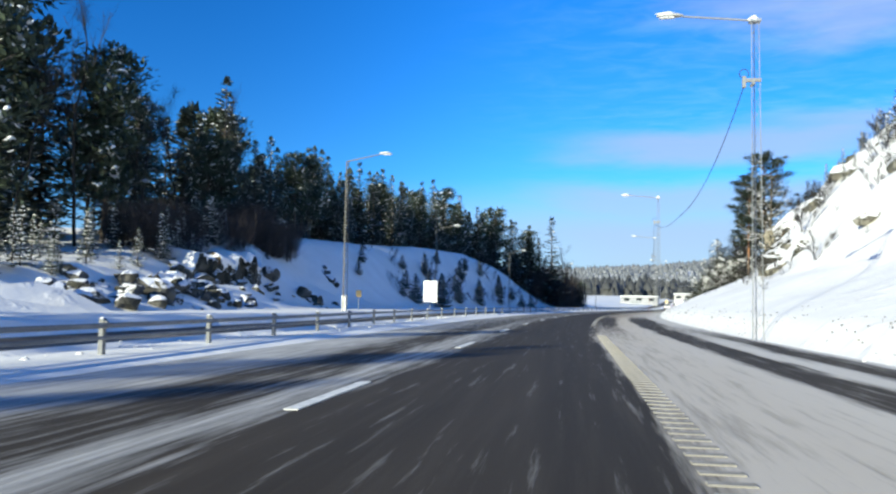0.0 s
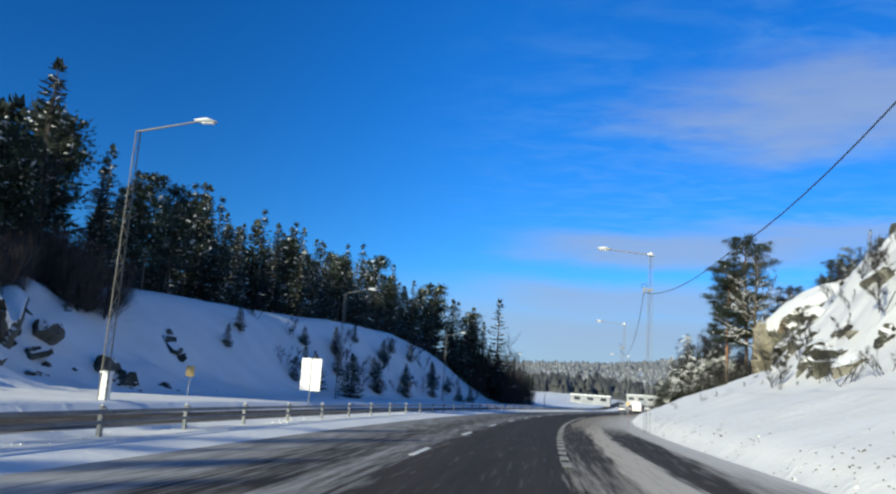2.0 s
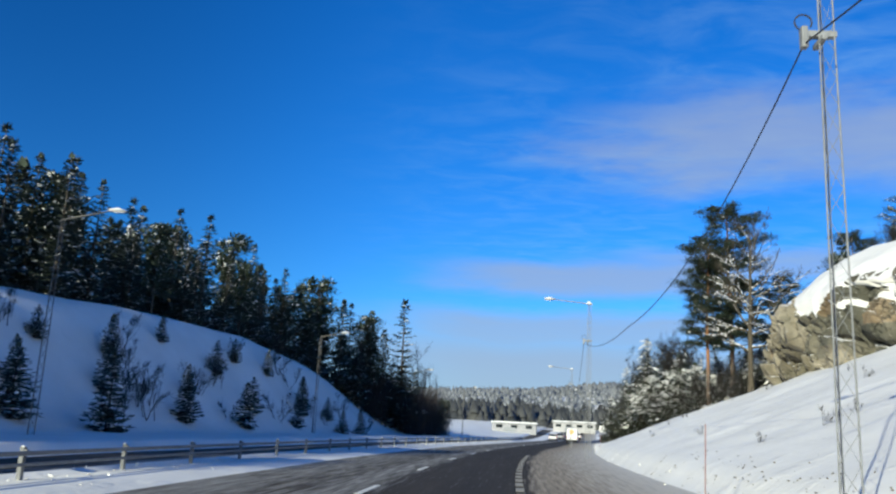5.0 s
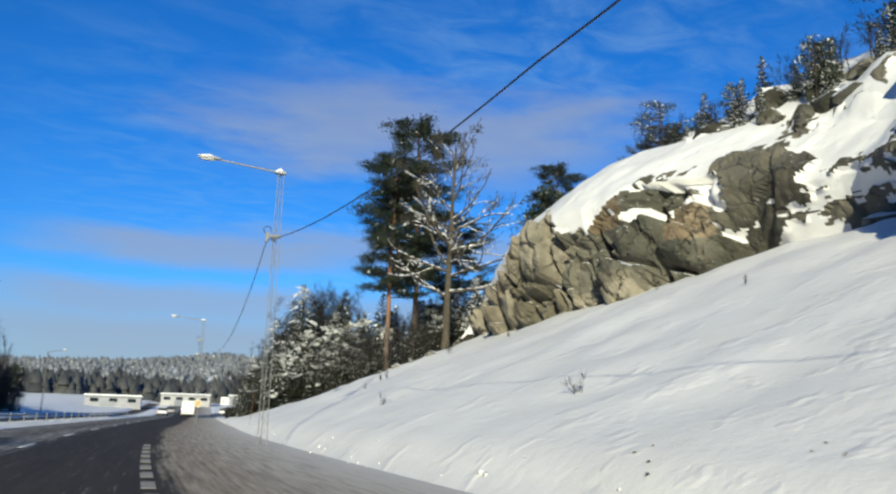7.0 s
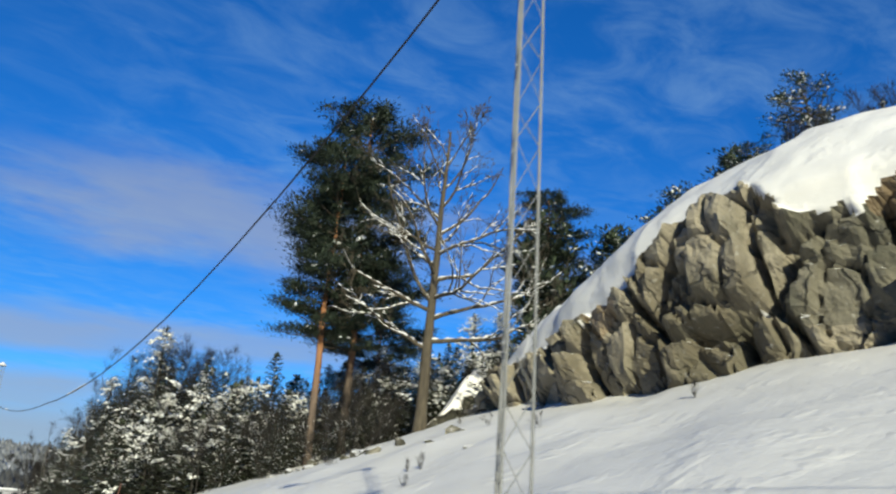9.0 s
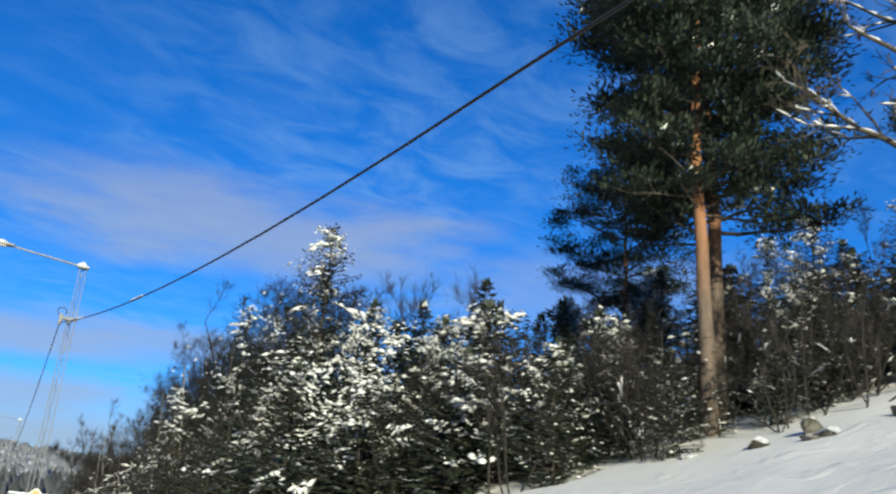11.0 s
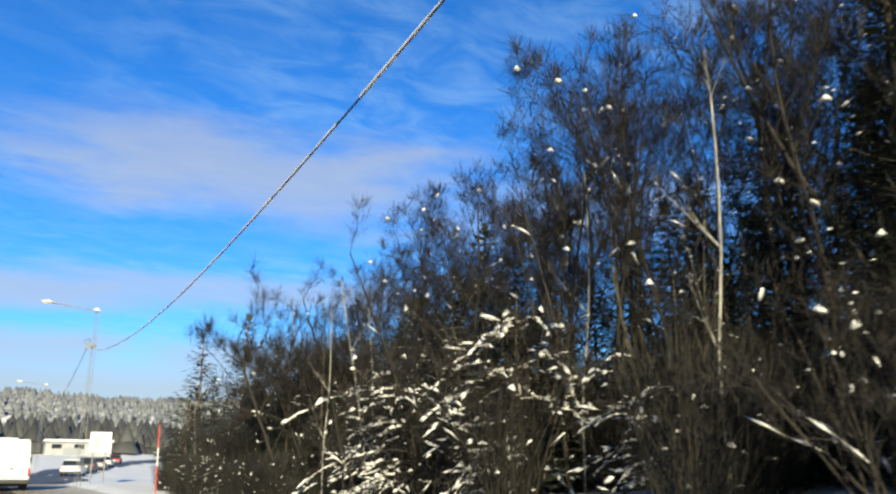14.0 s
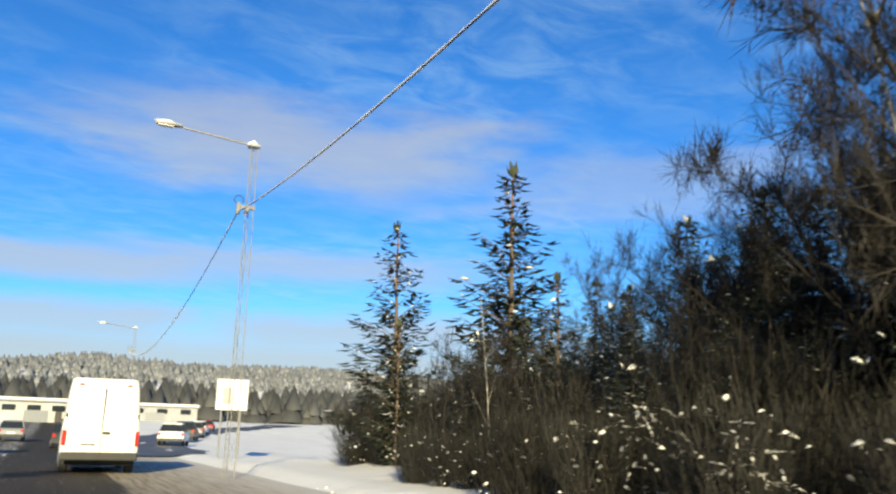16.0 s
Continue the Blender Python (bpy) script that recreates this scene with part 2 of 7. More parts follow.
def make_leaf(name, a, b, frost=0.0):
    k = Mat(name)
    geo = k.n("ShaderNodeNewGeometry")
    r = geo.outputs["Random Per Island"]
    info = k.n("ShaderNodeObjectInfo")
    col = k.mix(r, a, b)
    col = k.mix(k.math("MULTIPLY", info.outputs["Random"], 0.35), col, tuple(x * 0.5 for x in a))
    if frost:
        col = k.mix(k.rng(r, 1 - frost, 1 - frost + 0.02), col, (0.75, 0.76, 0.78))
    k.color(col)
    k.rough(0.75)
    return k.m


def make_bark(name, a, b, scale=6.0, z_from=None, upper=None):
    k = Mat(name)
    c = k.coord()
    mp = k.n("ShaderNodeMapping")
    mp.inputs["Scale"].default_value = (1, 1, 0.25)
    k.l(c, mp.inputs[0])
    v = k.noise(mp.outputs[0], scale, 6, 0.65)
    col = k.mix(k.rng(v, 0.35, 0.65), a, b)
    if upper:
        sep = k.n("ShaderNodeSeparateXYZ")
        k.l(c, sep.inputs[0])
        col = k.mix(k.rng(sep.outputs[2], z_from, z_from + 3.5), col, k.mix(k.rng(v, 0.35, 0.65), tuple(x * 0.65 for x in upper), upper))
    k.color(col)
    k.bump(v, 0.6, 0.04)
    k.rough(0.9)
    return k.m


SNOW = make_snow()
SNOW_LOAD = plain("snow_load", (0.78, 0.78, 0.77), 0.6, 0, 0.03, 4.0)
ROCK_PALE = make_rock("pale_cliff_rock", 0.86, 0.62, (0.20, 0.172, 0.118), (0.44, 0.39, 0.295), 0.93)
ROCK = make_rock("olive_cliff_rock", 0.80, 0.66, (0.10, 0.098, 0.072), (0.24, 0.22, 0.165), 0.93)
ROCK_TAN = make_rock("rusty_cliff_rock", 0.80, 0.7, (0.22, 0.16, 0.095), (0.36, 0.275, 0.175), 0.95)
ROCK_BROKEN = make_rock("broken_rock", 0.50, 0.45)
LEDGE_ROCK = make_rock("ledge_rock", 0.86, 0.52, (0.095, 0.088, 0.062), (0.24, 0.215, 0.16), 0.93)
ROCK_SNOWY = make_rock("snowy_rock", 0.50, 0.62)
# Toned-down rock: left-bank shade put into the colour, dark stone elsewhere.
ROCK_DARK = make_rock("dark_and_shaded_rock", 0.55, 0.26)
ROAD = make_road()
NEEDLE_DARK = make_leaf("spruce_needles", (0.030, 0.044, 0.034), (0.070, 0.095, 0.062), 0.05)
NEEDLE_PINE = make_leaf("pine_needles", (0.028, 0.044, 0.028), (0.068, 0.092, 0.050), 0.03)
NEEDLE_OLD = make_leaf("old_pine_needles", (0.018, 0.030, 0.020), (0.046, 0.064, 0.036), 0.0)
NEEDLE_LADEN = make_leaf("frosted_needles", (0.022, 0.033, 0.018), (0.056, 0.066, 0.034), 0.08)
NEEDLE_YOUNG = make_leaf("young_needles", (0.022, 0.033, 0.018), (0.056, 0.066, 0.034), 0.03)
BARK_DARK = make_bark("spruce_bark", (0.045, 0.036, 0.028), (0.10, 0.08, 0.062))
BARK_PINE = make_bark("pine_bark", (0.07, 0.055, 0.045), (0.16, 0.115, 0.085), 5.0, 4.0, (0.36, 0.165, 0.075))
BARK_OAK = make_bark("oak_bark", (0.042, 0.034, 0.024), (0.095, 0.078, 0.054))
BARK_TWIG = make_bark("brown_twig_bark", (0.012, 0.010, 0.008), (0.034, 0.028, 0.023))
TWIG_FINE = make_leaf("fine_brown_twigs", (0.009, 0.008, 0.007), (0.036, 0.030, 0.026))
# Olive scrub colour lowered to near black to hold the thicket's own shade.
TWIG_OLIVE = make_leaf("olive_scrub_twigs_shaded", (0.005, 0.005, 0.004), (0.021, 0.019, 0.013))
BARK_BIRCH = make_bark("birch_bark", (0.13, 0.12, 0.105), (0.46, 0.44, 0.40), 7.0)
STEEL = plain("galvanised_steel", (0.30, 0.31, 0.33), 0.5, 0.6, 0.15, 5.0)
STEEL_OLD = plain("weathered_steel", (0.22, 0.225, 0.23), 0.65, 0.2, 0.2, 5.0)
POLE_BROWN = plain("brown_grey_pole", (0.15, 0.14, 0.12), 0.6, 0.2, 0.2, 5.0)
RAIL_STEEL = plain("dull_rail_steel", (0.15, 0.155, 0.16), 0.6, 0.2, 0.25, 3.0)
LAMP_GREY = plain("lamp_housing", (0.36, 0.36, 0.35), 0.5)
BLACK = plain("black_rubber", (0.02, 0.02, 0.022), 0.6)
WHITE_PAINT = plain("white_paint", (0.78, 0.77, 0.74), 0.4, 0, 0.04)
ROAD_PAINT = plain("worn_road_paint", (0.62, 0.61, 0.58), 0.7, 0, 0.3, 9.0)
RIB_PAINT = plain("dirty_road_paint", (0.27, 0.25, 0.215), 0.8, 0, 0.4, 6.0)
YELLOW = plain("yellow_sign_face", (0.46, 0.325, 0.12), 0.5, 0, 0.06)
RED_PAINT = plain("red_paint", (0.50, 0.06, 0.04), 0.5)

# ---- mesh helpers ----


def tri_mesh(name, V, F, smooth=False):
    V, F = np.asarray(V, np.float32), np.asarray(F, np.int32)
    me = bpy.data.meshes.new(name)
    me.vertices.add(len(V))
    me.vertices.foreach_set("co", V.ravel())
    k = F.shape[1]
    me.loops.add(F.size)
    me.loops.foreach_set("vertex_index", F.ravel())
    me.polygons.add(len(F))
    me.polygons.foreach_set("loop_start", np.arange(0, F.size, k, dtype=np.int32))
    me.update(calc_edges=True)
    if smooth:
        me.shade_smooth()
    return me


def join(*sets):
    V, F, n = [], [], 0
    for v, f in sets:
        if len(v):
            V.append(np.asarray(v, float))
            F.append(np.asarray(f) + n)
            n += len(v)
    return np.concatenate(V), np.concatenate(F)


def part(name, data, material, parent, label=""):
    """One mesh object under a thing: data is a mesh or a bmesh."""
    if isinstance(data, bmesh.types.BMesh):
        me = bpy.data.meshes.new(name)
        data.to_mesh(me)
        data.free()
        data = me
    if material is not None and not data.materials:
        data.materials.append(material)
    ob = new(name, data)
    ob.parent = parent
    if label:
        tagged(ob, label)
    return ob


def thing(name, label, category, group="", kind="", m=None):
    ob = new(name)
    ob.empty_display_size = 0.2
    tagged(ob, label, category, group, kind)
    if m is not None:
        ob.matrix_basis = m
    return ob


def box(bm, x0, x1, y0, y1, z0, z1, bevel=0.0):
    r = bmesh.ops.create_cube(bm, size=1.0)
    for v in r["verts"]:
        v.co = ((x0 + x1) / 2 + v.co.x * (x1 - x0), (y0 + y1) / 2 + v.co.y * (y1 - y0), (z0 + z1) / 2 + v.co.z * (z1 - z0))
    if bevel:
        edges = list({e for v in r["verts"] for e in v.link_edges})
        bmesh.ops.bevel(bm, geom=edges, offset=bevel, segments=2, affect="EDGES", profile=0.6)


def boxed(x0, x1, y0, y1, z0, z1, bevel=0.0):
    bm = bmesh.new()
    box(bm, x0, x1, y0, y1, z0, z1, bevel)
    return bm


def tubes(A, B, RA, RB, sides=5):
    """A tapered tube for each pair of points."""
    A, B = np.asarray(A, float), np.asarray(B, float)
    n = len(A)
    D = B - A
    D /= np.maximum(np.linalg.norm(D, axis=1, keepdims=True), 1e-6)
    ref = np.where(np.abs(D[:, 2:3]) > 0.9, [[1.0, 0, 0]], [[0, 0, 1.0]])
    U = np.cross(D, ref)
    U /= np.linalg.norm(U, axis=1, keepdims=True)
    W = np.cross(D, U)
    a = np.arange(sides) * 2 * np.pi / sides
    ring = np.cos(a)[None, :, None] * U[:, None] + np.sin(a)[None, :, None] * W[:, None]
    RA, RB = np.broadcast_to(RA, n), np.broadcast_to(RB, n)
    V = np.concatenate([A[:, None] + ring * RA[:, None, None], B[:, None] + ring * RB[:, None, None]], 1).reshape(-1, 3)
    i = np.arange(sides)
    j = (i + 1) % sides
    q = np.stack([i, j, j + sides, i + sides], 1)
    F = (q[None] + (np.arange(n) * 2 * sides)[:, None, None]).reshape(-1, 4)
    F = np.concatenate([F[:, [0, 1, 2]], F[:, [0, 2, 3]]])
    return V, F


def spikes(P, D, L, W, slim=False):
    """Needle tufts: slim open pyramids from P along D."""
    n = len(P)
    D = D / np.maximum(np.linalg.norm(D, axis=1, keepdims=True), 1e-6)
    ref = np.where(np.abs(D[:, 2:3]) > 0.9, [[1.0, 0, 0]], [[0, 0, 1.0]])
    U = np.cross(D, ref)
    U /= np.linalg.norm(U, axis=1, keepdims=True)
    T = np.cross(D, U)
    w, l = np.broadcast_to(W, n)[:, None], np.broadcast_to(L, n)[:, None]
    c = P + D * l * 0.4
    if slim:
        V = np.stack([P, c + U * w + T * w * 0.4, c - U * w + T * w * 0.4, P + D * l], 1).reshape(-1, 3)
        F = (np.array([[0, 1, 3], [0, 3, 2]])[None] + (np.arange(n) * 4)[:, None, None]).reshape(-1, 3)
        return V, F
    V = np.stack([P, c + U * w, c - U * w * 0.5 + T * w * 0.6, c - U * w * 0.5 - T * w * 0.6, P + D * l], 1).reshape(-1, 3)
    f = np.array([[0, 1, 2], [0, 2, 3], [0, 3, 1], [4, 2, 1], [4, 3, 2], [4, 1, 3]])
    F = (f[None] + (np.arange(n) * 5)[:, None, None]).reshape(-1, 3)
    return V, F


def lumps(P, D, L, W, H):
    """Lying lumps of snow: low six-sided mounds, long along D."""
    n = len(P)
    D = np.array(D, float)
    D[:, 2] *= 0.6
    D /= np.maximum(np.linalg.norm(D, axis=1, keepdims=True), 1e-6)
    S = np.stack([-D[:, 1], D[:, 0], np.zeros(n)], 1)
    S /= np.maximum(np.linalg.norm(S, axis=1, keepdims=True), 1e-6)
    l, w, h = (np.broadcast_to(x, n)[:, None] for x in (L, W, H))
    a = (np.arange(6) + 0.5) * np.pi / 3
    jit = 0.62 + 0.7 * np.random.default_rng(n).random((6, n, 1))
    sink = np.random.default_rng(n + 1).random((6, n, 1)) * 0.5
    ring = [P + (D * l * np.cos(t) + S * w * np.sin(t)) * jit[i] - [[0, 0, 1]] * h * sink[i] for i, t in enumerate(a)]
    V = np.stack([P + [[0, 0, 1]] * h, *ring, P - [[0, 0, 0.45]] * h], 1).reshape(-1, 3)
    i = np.arange(6)
    j = (i + 1) % 6
    f = np.concatenate([np.stack([0 * i, i + 1, j + 1], 1), np.stack([0 * i + 7, j + 1, i + 1], 1)])
    F = (f[None] + (np.arange(n) * 8)[:, None, None]).reshape(-1, 3)
    return V, F


def pipe(pts, r, sides=6):
    """One bent tube along the points."""
    pts = np.asarray(pts, float)
    n = len(pts)
    D = np.gradient(pts, axis=0)
    D /= np.linalg.norm(D, axis=1, keepdims=True)
    ref = np.where(np.abs(D[:, 2:3]) > 0.9, [[1.0, 0, 0]], [[0, 0, 1.0]])
    U = np.cross(D, ref)
    U /= np.linalg.norm(U, axis=1, keepdims=True)
    W = np.cross(D, U)
    a = np.arange(sides) * 2 * np.pi / sides
    V = (pts[:, None] + r * (np.cos(a)[None, :, None] * U[:, None] + np.sin(a)[None, :, None] * W[:, None])).reshape(-1, 3)
    i = np.arange(sides)
    j = (i + 1) % sides
    q = np.stack([i, j, j + sides, i + sides], 1)
    F = (q[None] + (np.arange(n - 1) * sides)[:, None, None]).reshape(-1, 4)
    return V, np.concatenate([F[:, [0, 1, 2]], F[:, [0, 2, 3]]])


# ---- the plan: road line and ground ----


def road_x(y):
    """The x of the travelled lane's line at y."""
    if y < 25:
        return 0.0
    if y < 130:
        return 0.0009 * (y - 25) ** 2
    return 9.92 + 0.189 * (y - 130)


def ss(a, b, x):
    t = min(1.0, max(0.0, (x - a) / (b - a)))
    return t * t * (3 - 2 * t)


def curve(table, x):
    return float(np.interp(x, [p[0] for p in table], [p[1] for p in table]))


LEFT_RIM = [(-60, 1.2), (20, 1.6), (35, 2.2), (48, 3.6), (58, 5.2), (75, 6.3), (95, 7.2), (110, 8.0), (130, 8.4), (145, 7.5), (158, 4.9), (172, 2.6), (185, 1.4), (200, 1.0)]
RIGHT_GRADE = [(-60, 0.34), (60, 0.40), (95, 0.42), (122, 0.40), (135, 0.35), (150, 0.25), (165, 0.11), (185, 0.0)]
CLIFF_D = [(-60, 13.0), (30, 12.0), (60, 11.5), (75, 12.5), (82, 14.5), (88, 19.0), (93, 23.2), (97, 23.0), (100, 22.2), (104, 20.4), (109, 19.2), (113, 19.2), (117, 19.6), (121, 20.5), (126, 22.0), (140, 22.0)]

FACE_X = [(82, 17.6), (85, 19.6), (88, 22.6), (91, 25.6), (94, 27.4), (97, 27.2), (100, 26.3), (104, 25.0), (109, 24.3), (113, 24.7), (117, 25.9), (121, 27.4), (126, 29.8)]
LIP_Z = [(82, 6.2), (85, 7.8), (88, 9.2), (92, 10.4), (96, 10.8), (100, 11.0), (104, 11.3), (109, 11.3), (113, 10.9), (117, 9.9), (121, 9.0), (124, 7.6), (126, 6.0)]

def height(y, d):
    p = Vector((y * 0.11, d * 0.11, 3.1))
    rough = noise.noise(p)
    fine = noise.noise(Vector((y * 0.45, d * 0.45, 7.7)))
    far = ss(225, 420, y) * 5.0
    ridge = ss(350, 600, y) * (21.0 + 11.0 * ss(-45, 20, d)) * (0.88 + 0.30 * noise.noise(Vector((d * 0.007, 0.3, y * 0.002)))) + 7 * ss(600, 1100, y)
    if -8.4 < d < 5.2:
        bed = -0.06 + 0.10 * ss(-5.6, -6.3, d) + 0.06 * ss(5.0, 5.2, d)
        return bed + far + ridge
    if d >= 5.2:
        grade = curve(RIGHT_GRADE, y)
        berm = 0.45 * ss(5.0, 5.9, d) * (1 - 0.6 * ss(165, 185, y)) + 0.07 * fine * ss(5.2, 6, d)
        dc = curve(CLIFF_D, y)
        z = berm + grade * (min(d, dc) - 5.4) + (0.22 * rough + 0.19 * noise.noise(Vector((y * 0.5, d * 0.62, 5.5))) + 0.05 * noise.noise(Vector((y * 1.1, d * 1.2, 8.5)))) * ss(6, 9, d)
        if d > dc:
            hill = ss(-40, 30, y) * (1 - ss(112, 126, y))
            steep = 4.6 * ss(dc + 1.8, dc + 3.4, d) * ss(82, 90, y) * hill
            slope2 = (1.15 - 0.33 * ss(80, 92, y) - 0.10 * ss(95, 102, y)) * hill + (1 - hill) * (0.25 * (1 - ss(150, 180, y)))
            top = min(d, dc + 10.5 + 3 * ss(88, 97, y))
            z += steep + slope2 * max(0.0, top - dc - 0.9 * ss(88, 92, y)) + 0.22 * max(0.0, d - top) * (1 - ss(60, 110, d)) * (1 - ss(130, 170, y))
            z += (1.1 * noise.noise(Vector((y * 0.3, d * 0.3, 1.2))) + 0.5 * noise.noise(Vector((y * 0.8, d * 0.8, 4.2)))) * hill * ss(dc, dc + 2.5, d) * (1 - ss(33, 44, d))
        return z + far + ridge
    # left of the road: median, other carriageway, verge, hill
    z = 0.14 * (ss(-8.3, -8.7, d) - ss(-8.9, -9.2, d)) - 0.06
    z += 0.42 * ss(-12.3, -13.0, d) + 0.05 * fine * ss(-12.6, -13.5, d)
    foot = -18.5 + 1.5 * noise.noise(Vector((y * 0.06, 2.2, 0)))
    rim = curve(LEFT_RIM, y)
    z += rim * ss(foot, foot - 9.5, d) + 0.3 * rough * ss(foot, foot - 3, d) + 0.04 * max(0.0, foot - 9.5 - d) * (1 - ss(60, 120, -d)) * (1 - ss(150, 180, y))
    rocky = ss(85, 60, y) * ss(foot, foot - 2, d) * ss(foot - 10, foot - 6, d)
    z += rocky * (0.9 * noise.noise(Vector((y * 0.45, d * 0.45, 9.1))) + 0.5 * noise.noise(Vector((y * 1.1, d * 1.1, 2.1))))
    return z + far + ridge


def at(y, d):
    """The place on the ground at distance y along and d to the right of the lane."""
    return Vector((road_x(y) + d, y, height(y, d)))


def grid_mesh(name, ys, ds, fz):
    V = [(road_x(y) + d, y, fz(y, d)) for y in ys for d in ds]
    nd = len(ds)
    F = [(i * nd + j, i * nd + j + 1, (i + 1) * nd + j + 1, (i + 1) * nd + j) for i in range(len(ys) - 1) for j in range(nd - 1)]
    me = bpy.data.meshes.new(name)
    me.from_pydata(V, [], F)
    me.shade_smooth()
    uv = me.uv_layers.new(name="UVMap")
    co = np.array([(d, y) for y in ys for d in ds], np.float32)
    idx = np.empty(len(me.loops), np.int32)
    me.loops.foreach_get("vertex_index", idx)
    uv.data.foreach_set("uv", co[idx].ravel())
    return me


ys = list(np.arange(-60, 60, 2.0)) + list(np.arange(60, 130, 0.8)) + list(np.arange(130, 240, 2.0)) + list(np.arange(240, 520, 10.0)) + list(np.arange(520, 1300, 40.0)) + [1300, 1600, 2200, 3500]
ys = [-2500, -800, -300, -140, -90] + ys
dr = list(np.arange(5.2, 8, 0.35)) + list(np.arange(8, 36, 0.75)) + [37, 40, 44, 50, 58, 70, 90, 120, 170, 230, 300, 380, 470, 580, 720, 900, 1300, 2500]
dl = list(np.arange(-8.4, -13.6, -0.4)) + list(np.arange(-13.6, -32, -0.75)) + [-34, -37, -41, -46, -55, -70, -95, -130, -190, -300, -500, -900, -2500]
ds = sorted(dl) + list(np.arange(-8.2, 5.2, 0.8)) + dr
ground = new("ground", grid_mesh("ground", ys, ds, height))
ground.data.materials.append(SNOW)
tagged(ground, "deep wind-smoothed snow over verges, banks and hills", "ground", kind="structure")

# main carriageway and the opposite one
rys = list(np.arange(-60, 240, 2.5)) + list(np.arange(240, 336, 10.0))


def road_z(y, d):
    return 0.0 + ss(225, 420, y) * 5.0 + 0.012 * noise.noise(Vector((y * 0.2, d * 0.6, 0)))


road = new("road", grid_mesh("road", rys, list(np.arange(-6.0, 5.4, 0.5)) + [5.5], road_z))
road.data.materials.append(ROAD)
tagged(road, "dark wet asphalt with packed snow and wheel tracks", "road", kind="structure")
road_2 = new("road_opposite", grid_mesh("road_opposite", rys, list(np.arange(-12.6, -8.95, 0.4)), lambda y, d: road_z(y, d) + 0.01))
road_2.data.materials.append(ROAD)
tagged(road_2, "opposite carriageway, dark asphalt with a snowy edge", "road", kind="structure")

# ---- trees ----


def spruce_sets(rng, h, r, step=0.36, per=7, tuft=0.42, snow=0.35, low=0.06, droop=0.25, gap=0.33, wide=0.2, slim=False, twigs=True, patchy=False, lump=1.0, ragged=0.0):
    """Trunk, needle and snow meshes of a spruce h high with a crown radius r."""
    zs = np.linspace(0, h, 9)
    bend = np.cumsum(rng.normal(0, 0.02 * h / 9, (9, 2)), 0)
    bend -= bend[0]
    spine = np.column_stack([bend, zs])
    rad = 0.011 * h * (1 - zs / h) ** 0.8 + 0.012
    trunk = tubes(spine[:-1], spine[1:], rad[:-1], rad[1:], 7)
    P, D, L, SP, SD, SL = [], [], [], [], [], []
    twA, twB, twR = [], [], []
    z = h * low
    while z < h * 0.985:
        f = z / h
        cx = np.interp(z, zs, spine[:, 0]), np.interp(z, zs, spine[:, 1])
        reach = r * ((1 - f) ** 0.8 * 0.97 + 0.03) * (0.35 + 0.65 * min(1.0, f / 0.16))
        k = max(3, int(per * (0.55 + 0.45 * (1 - f))))
        a0 = rng.uniform(0, 6.28)
        for b in range(k):
            a = a0 + b * 6.283 / k + rng.normal(0, 0.25)
            ln = reach * rng.uniform(0.62, 1.18)
            if ragged:
                if rng.random() < 0.22 * ragged:
                    continue
                ln *= rng.uniform(1 - 0.5 * ragged, 1 + 0.22 * ragged)
            out = np.array([math.cos(a), math.sin(a), 0.0])
            side = np.array([-out[1], out[0], 0.0])
            n = max(2, int(ln / gap))
            rise = 0.55 * f - droop
            t = (np.arange(n) + rng.uniform(0.2, 0.9)) / n
            pts = np.array([cx[0], cx[1], z]) + out * (ln * t)[:, None] + np.array([0, 0, 1.0]) * (ln * (rise * t - 0.12 * t * (1 - t) * 4 * (1 - f) + 0.12 * t * t))[:, None]
            twA.append([cx[0], cx[1], z])
            twB.append(pts[-1])
            twR.append(0.012 + 0.006 * ln)
            for s in (-1, 0, 1):
                dirs = out * rng.uniform(0.5, 1.0, (n, 1)) + side * (s * rng.uniform(0.45, 1.0, (n, 1))) + np.array([0, 0, 1.0]) * rng.uniform(-0.35, 0.22, (n, 1))
                P.append(pts + rng.normal(0, 0.03, (n, 3)))
                D.append(dirs)
                L.append(tuft * rng.uniform(0.6, 1.3, n) * (0.55 + 0.45 * (1 - f)))
            chance = snow * (0.5 + 0.8 * t) * ((0.03 + 1.45 * f ** 1.4) if patchy else 1.0)
            if patchy:
                chance = chance * np.array([max(0.0, 0.55 + 4.6 * noise.noise(Vector(q * 0.55))) for q in pts])
            keep = rng.random(n) < chance
            if keep.any():
                SP.append(pts[keep] + [0, 0, 0.05])
                SD.append(np.tile(out, (keep.sum(), 1)) + rng.normal(0, 0.3, (keep.sum(), 3)))
                SL.append(np.exp(rng.normal(-0.2, 0.42 if patchy else 0.25, keep.sum())) * (0.6 + 0.4 * (1 - f)))
        z += step * rng.uniform(0.7, 1.3) * (0.6 + 0.5 * (1 - f))
    top = np.tile([spine[-1, 0], spine[-1, 1], h * 0.97], (6, 1))
    P.append(top)
    D.append(np.column_stack([rng.normal(0, 0.35, (6, 2)), np.ones(6)]))
    L.append(np.full(6, tuft * 0.9))
    P, D, L = np.concatenate(P), np.concatenate(D), np.concatenate(L)
    crown = spikes(P, D, L, L * wide, slim)
    if twigs:
        trunk = join(trunk, tubes(twA, twB, np.array(twR), 0.006, 3))
